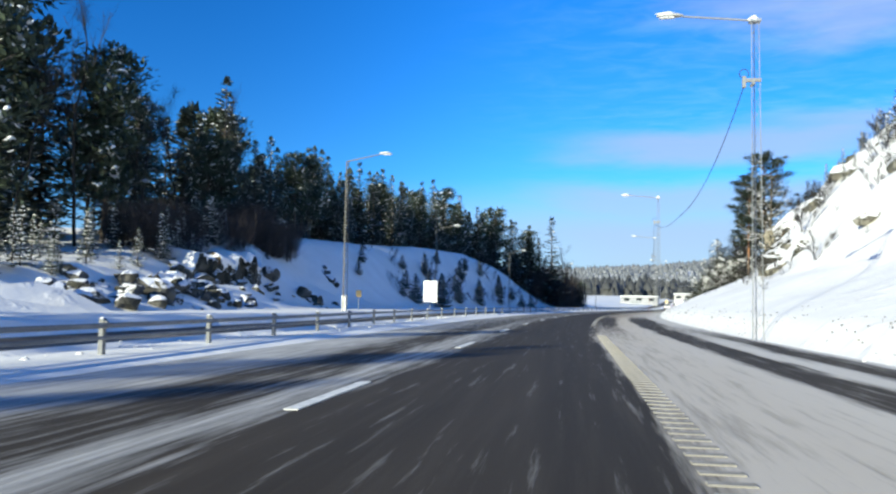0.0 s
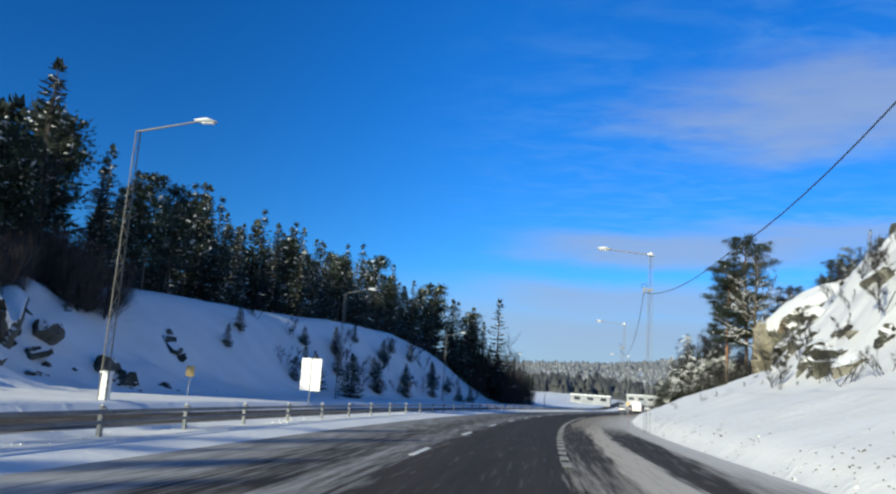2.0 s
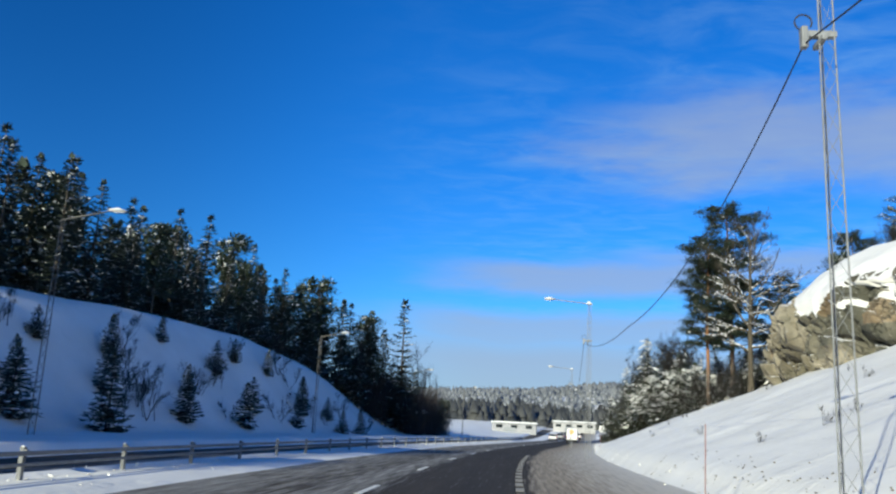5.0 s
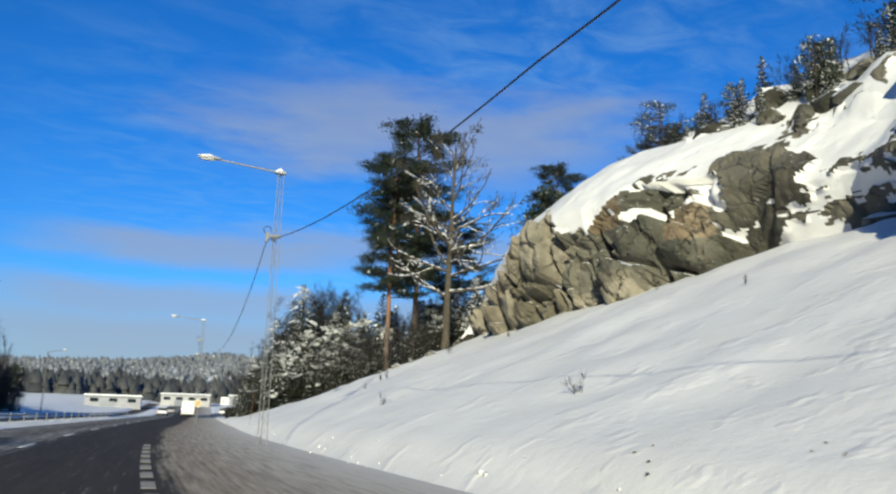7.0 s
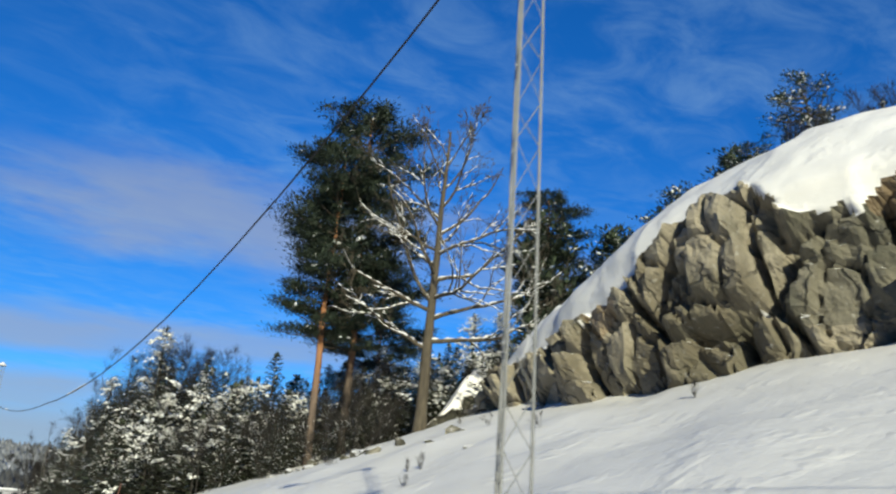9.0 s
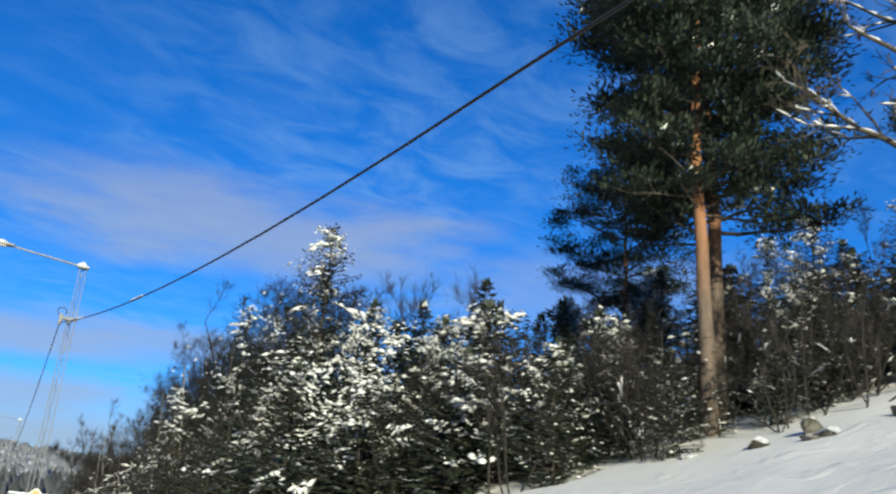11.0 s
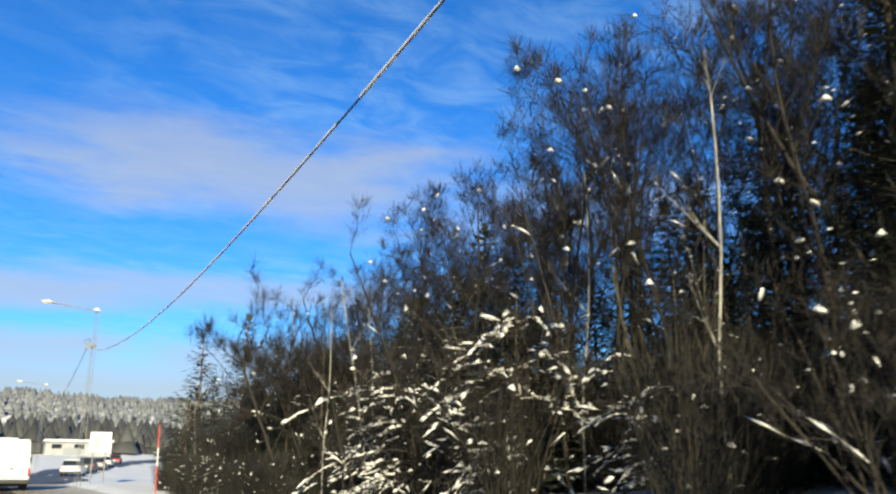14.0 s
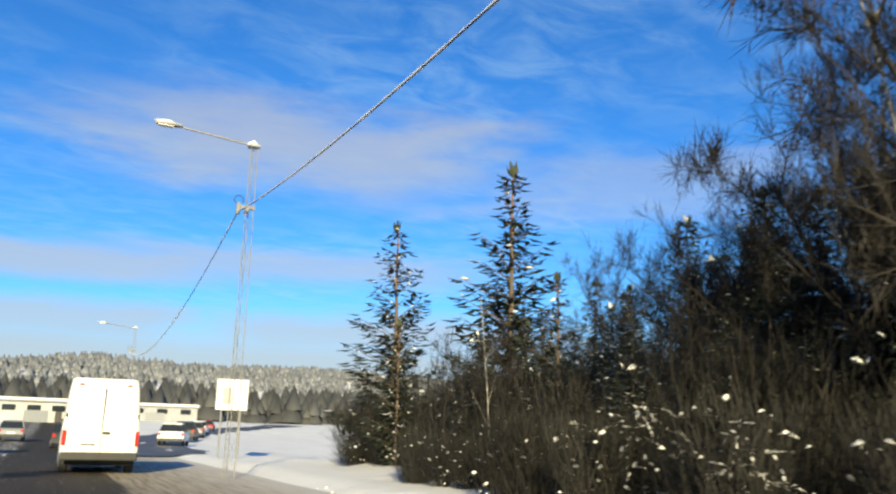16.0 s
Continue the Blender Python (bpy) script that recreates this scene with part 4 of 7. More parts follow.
for k in range(46):
    y, d = 24 + rng.uniform(0, 36), -24.5 - rng.uniform(0, 5)
    p = at(y, d)
    plant("young_spruce", FROST[k % 2], YOUNG_MATS, p.x, p.y, p.z - 0.08, "young spruce white with frost and snow below the forest", "tree", "frosted saplings by the rocks", rng.uniform(0.6, 1.1), k * 77)
for k, (y, d, s) in enumerate([(47, -31, 1.6), (57, -30, 1.3), (52, -29.5, 1.1), (66, -30.5, 1.2), (41, -30.5, 1.4), (60, -28.5, 0.45), (63, -28.0, 0.5), (66, -28.5, 0.5), (70, -28.5, 0.45), (58, -28.5, 0.4)]):
    p = at(y, d)
    plant("leafless_tree", BUSHY[k % 3], TWIG_MATS, p.x, p.y, p.z - 0.1, "leafless brown deciduous tree between the spruces", "tree", WOOD_L, s, k * 60)

# brown bushes between the rocks and the forest
TWIG_BROWN = make_leaf("rusty_brown_twigs", (0.028, 0.020, 0.017), (0.085, 0.060, 0.047))
BROWN = [tree_meshes("brown_bush", broom_sets(np.random.default_rng(78 + i), 3.2, 1.6, 850)) for i in range(2)]
edge_rng = np.random.default_rng(77)
for k in range(30):
    y, d = edge_rng.uniform(46, 68), edge_rng.uniform(-29, -24)
    p = at(y, d)
    plant("shrub", (*BROWN[k % 2][:2], None), (BARK_TWIG, TWIG_BROWN, SNOW_LOAD), p.x, p.y, p.z - 0.05, "rusty-brown leafless bush at the forest's edge", "shrub", "brown bushes at the forest's edge", edge_rng.uniform(0.7, 1.15), k * 53)

# dark leafless trees where the forest runs down to the road
for k in range(46):
    y = 158 + 30 * (k / 46) + edge_rng.uniform(-1.2, 1.2)
    d = edge_rng.uniform(-24.5, -17.5)
    p = at(y, d)
    h = curve([(158, 9.5), (168, 9.0), (176, 7.4), (182, 5.4), (188, 3.4)], y) * edge_rng.uniform(0.7, 1.05)
    plant("leafless_tree", BUSHY[k % 3] if k % 5 < 3 else (*BROWN[k % 2][:2], None), (BARK_DARK, TWIG_FINE, SNOW_LOAD), p.x, p.y, p.z - 0.1, "dark leafless tree at the end of the shaded forest", "tree", WOOD_L, h / (8.0 if k % 5 < 3 else 3.6) * (1.0 if k % 5 < 3 else 0.85), k * 47)

# ---- right side: oak, pines, thicket ----
p_oak = Vector((28.5, 127.4, height(127.4, 28.5 - road_x(127.4))))


# height of each bough on the trunk, its compass side, its rise and its length
BOUGHS = ((3.8, 120, 0.6, 5.2), (4.2, -62, 0.10, 6.0), (5.2, -50, 0.5, 6.6), (6.0, 128, 1.3, 7.5), (6.2, -75, 0.25, 6.0), (6.9, 40, 0.4, 5.0), (7.1, -45, 0.4, 6.2), (7.4, 210, 0.4, 5.2), (8.4, -70, 0.4, 5.6), (8.6, 110, 0.6, 5.4),
          (9.0, 15, 0.6, 4.6), (9.4, -40, 0.8, 5.2), (9.8, 200, 0.7, 4.8), (10.2, 140, 0.9, 4.8), (10.8, -80, 1.0, 4.6), (11.3, 60, 1.1, 4.2), (11.8, -20, 1.2, 4.0), (12.4, 160, 1.3, 3.8), (13.0, -60, 1.5, 3.2), (13.4, 90, 1.6, 3.0), (7.9, 95, 0.5, 4.6), (5.6, 165, 0.4, 4.4))


def oak():
    r = np.random.default_rng(5)
    segs = []
    trunk_d = np.array([0.02, 0.0, 1.0])
    p = np.array([0, 0, -0.2])
    for k in range(12):
        q = p + trunk_d * 1.25
        ra = 0.29 * (1 - k / 14) ** 0.9
        segs.append((p, q, ra + (0.08 if k == 0 else 0), 0.29 * (1 - (k + 1) / 14) ** 0.9, 0))
        p = q
        trunk_d = trunk_d + np.array([r.normal(0, 0.03), r.normal(0, 0.03), 0])
    stem = list(segs)
    for up, side, pitch, ln in BOUGHS:
        p0, p1, ra, rb, _ = stem[min(11, int((up + 0.2) / 1.25))]
        f = ((up + 0.2) / 1.25) % 1.0
        a = math.radians(side) + r.normal(0, 0.12)
        nd = np.array([math.cos(a), math.sin(a), pitch - 0.1])
        grow(r, segs, p0 * (1 - f) + p1 * f, nd / np.linalg.norm(nd), ln * 0.92, max(0.05, ra * 0.5), 1, 4, 0.64, 0.05, 5.2, 0.15, 0.5)
    A, B = np.array([s[0] for s in segs]), np.array([s[1] for s in segs])
    ra, rb = np.maximum(0.011, [s[2] for s in segs]), np.maximum(0.009, [s[3] for s in segs])
    lev = np.array([s[4] for s in segs])
    main = lev <= 1
    D = B - A
    flat = np.abs(D[:, 2]) / (np.linalg.norm(D, axis=1) + 1e-6) < 0.85
    on = flat & (r.random(len(segs)) < 0.92) & (ra > 0.0125) & (lev > 0)
    M = (A[on] + B[on]) / 2 + np.array([0, 0, 1.0]) * (ra[on] * 0.75)[:, None]
    load = lumps(M, D[on] / np.array([1, 1, 0.6]), np.linalg.norm(D[on], axis=1) * 0.72, ra[on] * 0.8 + 0.014, ra[on] * 0.6 + 0.03)
    return tree_meshes("oak", (join(tubes(A[main], B[main], ra[main], rb[main], 8), tubes(A[~main], B[~main], ra[~main], rb[~main], 4)), None, load))


plant("oak_tree", oak(), (BARK_OAK, None, SNOW_LOAD), p_oak.x, p_oak.y, p_oak.z - 0.1, "bare spreading oak with snow along its branches", "tree", "trees on the sunny slope")

BIGPINE = [tree_meshes("old_pine", old_pine_sets(np.random.default_rng(90 + i), 20.5, 3.7 + 0.5 * i, 0.34 - 0.08 * i, 68, 145)) for i in range(3)]
RS = "trees on the sunny slope"
for x, y, top, k in ((26.7, 133.6, 21.5, 0), (29.6, 135.2, 25.4, 1), (38.9, 145.9, 20.3, 2), (40.0, 130.5, 22.0, 1)):
    z = height(y, x - road_x(y))
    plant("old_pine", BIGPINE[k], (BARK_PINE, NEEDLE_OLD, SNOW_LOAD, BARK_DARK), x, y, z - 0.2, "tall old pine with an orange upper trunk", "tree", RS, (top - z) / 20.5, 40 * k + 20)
CREST = [tree_meshes("crest_pine", pine_sets(np.random.default_rng(95 + i), 5.0, 1.5 + 0.3 * i, 0.06, 56, 58, 0.24, 0.95, slim=True, clump=0.26, gaps=-0.2)) for i in range(3)]
# pines on the hill crest
for k, (x, y, top) in enumerate([(38.2, 129.1, 21.2), (41, 126, 20), (34.3, 111.5, 20.4), (36.5, 108, 20.6), (39, 113, 21), (37, 97.5, 24.5), (39.0, 95.5, 26), (36.2, 94, 23.5),
                                 (34.5, 117.5, 16.6), (32, 84, 21), (29.5, 76, 18.5), (33.5, 80, 21), (27.5, 66, 17), (25, 55, 15.5), (31, 60, 18), (43, 101, 25), (44, 120, 24), (33.0, 106, 17.2), (32.2, 99, 18.2), (34.0, 92, 20.5), (31.5, 89, 18.5), (30.0, 84, 17.0), (33, 87, 20), (27, 72, 14.5), (24.5, 62, 13), (30, 70, 17), (35.5, 114.5, 19), (36.5, 119, 18.5)]):
    z = height(y, x - road_x(y))
    tall = top - z > 6.5
    plant("crest_pine", PINES[k % 3] if tall else CREST[k % 3], PINE_MATS, x, y, z - 0.2, "tall dark pine on the rocky crest" if tall else "stunted snow-dusted pine on the rocky crest", "tree", "pines on the rocky crest", max(1.6, top - z) * (1.0 if y < 103 else 0.86) / (13.0 if tall else 5.0), k * 71)

# frosted saplings along the rocky ridge
for k in range(34):
    y = 42 + 60 * (k / 34) + rng.uniform(-1, 1)
    d = curve(CLIFF_D, y) + 6.0 + 5.0 * rng.random()
    p = at(y, d)
    plant("young_spruce", FROST[k % 2], YOUNG_MATS, p.x, p.y, p.z - 0.08, "small frosted spruce on the rocky ridge", "tree", "frosted saplings on the ridge", rng.uniform(0.35, 0.8), k * 77)

for k in range(26):
    y = 92 + 22 * (k / 26) + rng.uniform(-0.8, 0.8)
    x = curve(FACE_X, y) + 5.2 + 4.5 * rng.random()
    z = height(y, x - road_x(y))
    if k % 3 == 0:
        plant("shrub", SHRUBS[k % 3], TWIG_MATS, x, y, z - 0.1, "bare frosted shrub among the rocks of the crest", "shrub", "frosted saplings on the ridge", rng.uniform(0.7, 1.2), k * 41)
    else:
        plant("young_spruce", FROST[k % 2], YOUNG_MATS, x, y, z - 0.08, "small frosted spruce on the rocky ridge", "tree", "frosted saplings on the ridge", rng.uniform(0.5, 0.9), k * 77)
for k in range(40):
    y = 44 + 42 * (k / 40) + rng.uniform(-1, 1)
    p = at(y, curve(CLIFF_D, y) - 1.0 + 9.0 * rng.random())
    plant("shrub", SHRUBS[k % 3], TWIG_MATS, p.x, p.y, p.z - 0.05, "bare frosted shrub on the sunny hill", "shrub", "shrubs on the sunny hill", rng.uniform(0.35, 0.8), k * 59)

# snow-laden spruces and young pines below the big pines
LADEN = [tree_meshes("laden_spruce", spruce_sets(np.random.default_rng(110 + i), 9.0, 2.9 + 0.3 * i, 0.30, 11, 0.25, 0.155, 0.02, 0.16, 0.16, 0.24, slim=True, patchy=True, lump=1.2)) for i in range(3)]
SPARSE = [tree_meshes("sparse_spruce", spruce_sets(np.random.default_rng(113 + i), 9.0, 2.9, 0.30, 11, 0.22, 0.10, 0.02, 0.16, 0.15, 0.22, slim=True, twigs=False, patchy=True, lump=0.85)) for i in range(2)]
# Darker copy of the spruce bark, with the crowns' inner shade in its colour.
BARK_SHADE = make_bark("shaded_spruce_bark", (0.018, 0.015, 0.012), (0.045, 0.037, 0.029))
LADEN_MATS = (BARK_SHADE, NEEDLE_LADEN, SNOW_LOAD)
for k, (x, y, top) in enumerate([(24.5, 148.6, 12.9), (22.6, 150.8, 9.6), (26.2, 155.3, 10.7), (25.3, 141.7, 7.4), (24.3, 145.6, 8.4), (22.3, 147.0, 6.4), (23.2, 142.6, 6.2), (27.3, 145.5, 8.6), (27.2, 161.3, 13.1), (28.4, 150.5, 10.8),
                                 (25.1, 156.4, 8.0), (21.2, 152.8, 6.4), (26.6, 139.2, 6.6), (24.8, 138.6, 5.0), (29.0, 158.0, 11.5), (30.5, 164.0, 12.0), (33.0, 168.5, 12.0), (28.8, 141.8, 7.8), (33.5, 140.5, 11.5), (36.0, 137.0, 13.0), (38.5, 133.0, 14.5), (34.8, 145.5, 12.0), (31.2, 150.0, 11.0), (40.5, 137.5, 15.5), (37.0, 143.0, 13.5)]):
    z = height(y, x - road_x(y))
    dusted = y > 157.8 or (y > 156 and x > 27)
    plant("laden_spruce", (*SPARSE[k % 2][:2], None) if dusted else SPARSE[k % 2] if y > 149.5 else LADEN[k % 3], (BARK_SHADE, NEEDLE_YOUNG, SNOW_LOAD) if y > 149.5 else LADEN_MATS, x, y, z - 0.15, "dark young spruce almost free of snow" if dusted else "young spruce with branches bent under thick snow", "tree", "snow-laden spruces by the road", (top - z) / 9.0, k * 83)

MIXED = [tree_meshes("slope_spruce", spruce_sets(np.random.default_rng(115 + i), 10, 2.4, 0.42, 8, 0.58, 0.14, 0.0, 0.2, 0.36, 0.32, slim=True, twigs=False, lump=0.6)) for i in range(2)]
for k, (x, y, top) in enumerate([(29.5, 141, 11.5), (31.5, 144, 12.5), (33.0, 136.8, 13.0), (35.5, 134.0, 14.0), (34.0, 131.5, 13.0), (30.0, 138.0, 10.5), (32.0, 148.0, 12.5), (28.5, 147.5, 10.5), (37.5, 132.0, 14.8), (36.5, 140.0, 15.0), (29.0, 152.0, 11.5), (31.0, 155.0, 12.0), (28.0, 156.5, 10.5), (31.5, 138.5, 13.0), (33.0, 141.0, 13.5)]):
    z = height(y, x - road_x(y))
    plant("spruce_tree", MIXED[k % 2], SPRUCE_MATS, x, y, z - 0.15, "dark spruce behind the snow-laden trees", "tree", RS, (top - z) * (1.0 if y > 146 else 0.72) / 10.0, k * 83)
FINE = [tree_meshes("slope_birch", bare_sets(np.random.default_rng(118 + i), 9.0, 0.06, 2, 0.5, 0.3, 10, 0.4, stems=2, lean=0.16, shrink=0.42, rmin=0.007, clots=0.05, twigs=5, twig=0.7)) for i in range(2)]
for k, (x, y, h) in enumerate([(27.0, 137.0, 7.5), (28.8, 133.0, 7.0), (31.0, 130.5, 6.5), (33.5, 134.5, 8.0), (30.5, 140.5, 8.5), (27.2, 143.0, 7.0), (32.5, 128.5, 6.0), (25.5, 139.5, 6.0), (29.6, 149.0, 8.5), (35.0, 129.0, 6.5), (29.0, 138.0, 9.5), (30.5, 136.0, 10.0), (32.0, 139.5, 10.0), (27.8, 140.5, 8.5), (31.0, 133.0, 9.0), (33.5, 131.5, 9.0), (36.5, 131.0, 9.5), (28.2, 134.6, 7.5)]):
    z = height(y, x - road_x(y))
    plant("leafless_tree", FINE[k % 2], TWIG_MATS, x, y, z - 0.1, "leafless tree with snow clots below the pines", "tree", RS, (h if y > 141 else 0.5 * h) / 9.0, k * 47)

# low bushes bent under snow round the pines
LOADED = [tree_meshes("loaded_bush", spruce_sets(np.random.default_rng(120 + i), 4.2, 2.3 + 0.3 * i, 0.28, 10, 0.36, 0.26, 0.02, 0.05, 0.22, 0.26, slim=True, patchy=True, lump=1.25)) for i in range(2)]
LOW_BUSH = tree_meshes("low_bush", spruce_sets(np.random.default_rng(124), 4.2, 2.1, 0.26, 10, 0.22, 0.10, 0.0, 0.05, 0.15, 0.2, slim=True, lump=0.9, ragged=0.5))
TANGLE = [tree_meshes("tangle", bare_sets(np.random.default_rng(125 + i), 4.6, 0.04, 2, 0.7, 0.12, 6, 0.75, stems=4, lean=0.35, shrink=0.52, rmin=0.007, snow_r=0.008, twigs=4, twig=0.5)) for i in range(2)]
for k, (x, y, h) in enumerate([(22.0, 141.5, 4.2), (23.5, 139.0, 4.0), (21.5, 144.5, 4.8), (24.8, 136.8, 3.6), (26.0, 141.0, 5.6), (28.5, 143.0, 6.0), (27.0, 147.0, 6.4), (29.5, 147.5, 6.6), (30.5, 142.0, 5.6), (34.0, 133.0, 4.4), (31.5, 136.5, 4.6), (35.5, 130.5, 4.0), (22.5, 149.0, 4.6), (20.6, 147.6, 3.6), (27.8, 138.0, 4.4), (20.8, 151.2, 3.9), (24.0, 152.4, 5.0), (29.5, 138.6, 4.0),
                               (31.0, 133.5, 3.6), (32.5, 131.0, 3.2), (21.8, 155.0, 4.0), (23.9, 160.8, 4.0), (33.5, 137.0, 5.0), (31.9, 126.2, 3.2), (33.6, 125.2, 3.6), (35.2, 127.6, 4.2), (32.6, 128.6, 3.4), (30.6, 129.6, 3.0)]):
    z = height(y, x - road_x(y))
    bush = LOADED[k % 2] if y < 146 or x > 24 else (*LOW_BUSH[:2], None)
    plant("loaded_bush", bush, LADEN_MATS, x, y, z - 0.15, "low evergreen bush weighed down by thick snow" if bush[2] else "low dark evergreen bush in the shade of the spruces", "bush", "loaded bushes below the pines", h / 4.2, k * 59)
for k in range(22):
    y = 131 + 26 * rng.random()
    dd = 11.5 + 9 * rng.random() - 0.12 * (y - 131)
    p = at(y, dd)
    plant("tangled_bush", TANGLE[k % 2], TWIG_MATS, p.x, p.y, p.z - 0.05, "tangled leafless bush with snow on its twigs", "shrub", "tangled bushes below the pines", rng.uniform(0.5, 1.0), k * 67)

for k in range(8):
    x, y = 24.2 + 7.2 * rng.random(), 129.8 + 5.0 * rng.random()
    z = height(y, x - road_x(y))
    plant("tangled_bush", TANGLE[k % 2], TWIG_MATS, x, y, z - 0.05, "tangled leafless bush with snow on its twigs", "shrub", "tangled bushes below the pines", rng.uniform(0.4, 0.85), k * 67)
for k, (x, y, h) in enumerate([(24.6, 133.2, 2.6), (27.4, 132.2, 2.4), (28.6, 131.6, 3.0), (25.6, 135.2, 3.4), (30.4, 131.4, 2.6), (23.4, 135.6, 3.0), (29.8, 133.4, 3.2), (31.2, 132.6, 3.6), (32.4, 133.8, 4.2), (30.8, 134.8, 4.0), (26.6, 133.8, 2.8), (33.8, 131.8, 3.4)]):
    z = height(y, x - road_x(y))
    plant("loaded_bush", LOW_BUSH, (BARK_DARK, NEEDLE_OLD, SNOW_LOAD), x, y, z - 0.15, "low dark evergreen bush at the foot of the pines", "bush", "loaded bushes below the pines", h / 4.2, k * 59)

# leafless thicket beside the road
THICK = [tree_meshes("thicket_tree", bare_sets(np.random.default_rng(130 + i), 9.5, 0.055, 2, 0.84, 0.10, 10.0, 0.4, stems=1 + i % 2, lean=0.10, shrink=0.38, rmin=0.006, clots=0.016, twigs=9, twig=0.52)) for i in range(5)]
BUSH = [tree_meshes("thicket_bush", bare_sets(np.random.default_rng(150 + i), 3.6, 0.035, 2, 0.75, 0.1, 6.0, 0.4, clots=0.03, stems=6, lean=0.45, shrink=0.5, rmin=0.006, snow_r=0.007, twigs=4, twig=0.5)) for i in range(3)]
SCRUB = [tree_meshes("scrub", broom_sets(np.random.default_rng(160 + i), 3.0, 1.5, 1000)) for i in range(3)]
BARK_WILLOW = make_bark("olive_willow_bark", (0.045, 0.04, 0.026), (0.11, 0.095, 0.06))
WILLOW = tree_meshes("willow", bare_sets(np.random.default_rng(166), 5.6, 0.03, 1, 0.4, 0.2, 4, 0.25, stems=11, lean=0.34, shrink=0.45, rmin=0.006, clots=0.06, twigs=4, twig=0.5, wob=0.05))
ARCH = [tree_meshes("bowed_tree", arch_sets(np.random.default_rng(180 + i), 24, 2.7, 4.0)) for i in range(3)]
FINE_DARK = [tree_meshes("roadside_spruce", spruce_sets(np.random.default_rng(145 + i), 10, 2.5, 0.27, 11, 0.19, 0.045, 0.0, 0.2, 0.11, 0.19, slim=True, twigs=False, lump=0.7, ragged=0.6)) for i in range(2)]
HEAVY = tree_meshes("heavy_bough_tree", arch_sets(np.random.default_rng(188), 15, 4.2, 3.6, 0.28, (0.02, 0.22), 1.2))
TH = "leafless thicket by the road"
for k in range(116):
    y = 157 + 50 * (k / 116) + rng.uniform(-1.5, 1.5)
    d = 9.0 + rng.uniform(0, 8.0) + 1.6 * ss(174, 184, y) + 1.4 * ss(185, 205, y)
    z = height(y, d)
    hh = curve([(155, 11.0), (170, 12.0), (180, 12.0), (184, 11.2), (187, 9.4), (190, 7.8), (194, 6.8), (198, 5.8), (206, 4.4)], y) * rng.uniform(0.74, 1.0) * (0.82 + 0.045 * (d - 9))
    hh *= 0.8 if 176.5 < y < 179.5 else 1.0
    kind = THICK[k % 5] if y < 183 else (*THICK[k % 5][:2], None)
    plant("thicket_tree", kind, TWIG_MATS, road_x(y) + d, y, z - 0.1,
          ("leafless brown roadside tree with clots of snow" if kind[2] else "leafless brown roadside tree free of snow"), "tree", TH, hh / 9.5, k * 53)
BIRCH = [tree_meshes("birch", bare_sets(np.random.default_rng(210 + i), 9.6, 0.030, 2, 0.75, 0.12, 7.0, 0.5, lean=0.04, shrink=0.2, rmin=0.005, clots=0.05, twigs=4, twig=0.5, wob=0.035)) for i in range(2)]
for k, (y, d, h, tilt) in enumerate([(166.2, 9.2, 10.5, 0), (160.4, 9.4, 10.0, -3), (181.0, 8.4, 8.8, 2), (178.4, 8.8, 8.4, -9), (180.0, 9.8, 9.0, -6), (197.2, 8.3, 5.4, 1), (171.5, 11.0, 10.5, 2), (187.5, 10.2, 10.0, -3)]):
    p = at(y, d)
    plant("birch_tree", BIRCH[k % 2], (BARK_BIRCH, TWIG_FINE, SNOW_LOAD), p.x, p.y, p.z - 0.1, "slender pale birch with bare twigs", "tree", TH, h / 9.6, 0, tilt)
for k, (x, y, s) in enumerate([(23.9, 158.0, 1.0), (25.2, 156.8, 0.8), (27.4, 167.8, 0.8), (28.2, 172.4, 0.85), (29.2, 176.6, 0.7)]):
    plant("willow_shrub", WILLOW, (BARK_WILLOW, TWIG_FINE, SNOW_LOAD), x, y, height(y, x - road_x(y)) - 0.05, "leafless willow with a fan of olive stems", "shrub", TH, s, k * 73)
for k in range(30):
    y = 150 + 58 * (k / 30) + rng.uniform(-1.5, 1.5)
    d = 7.6 + rng.uniform(0, 4.0) + 1.5 * ss(185, 205, y)
    p = at(y, d)
    plant("thicket_bush", BUSH[k % 3] if y < 183 else (*BUSH[k % 3][:2], None), TWIG_MATS, p.x, p.y, p.z - 0.05, "bare bush with snow along its arching twigs" if y < 183 else "bare dark bush with arching twigs", "shrub", TH, rng.uniform(0.55, 1.05), k * 91)
for k in range(104):
    y = 153 + 60 * (k / 104) + rng.uniform(-1.5, 1.5)
    d = 7.6 + rng.uniform(0, 9.0) + 1.5 * ss(185, 205, y)
    if 172 < y < 184:
        d = max(d, 9.8)
    p = at(y, d)
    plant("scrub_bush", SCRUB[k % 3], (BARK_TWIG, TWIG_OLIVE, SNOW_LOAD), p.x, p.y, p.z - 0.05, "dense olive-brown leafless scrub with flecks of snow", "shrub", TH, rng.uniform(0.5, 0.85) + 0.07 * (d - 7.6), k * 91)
for k, (y, d, s) in enumerate([(168.0, 9.6, 0.7), (172.5, 10.0, 1.1), (176.0, 9.0, 0.8), (179.6, 11.0, 1.05)]):
    p = at(y, d)
    plant("bowed_tree", ARCH[k % 3], TWIG_MATS, p.x, p.y, p.z - 0.05, "small bare tree with boughs bowed under thick snow", "tree", "bowed trees at the thicket's edge", s, (k * 37) % 50 - 25)
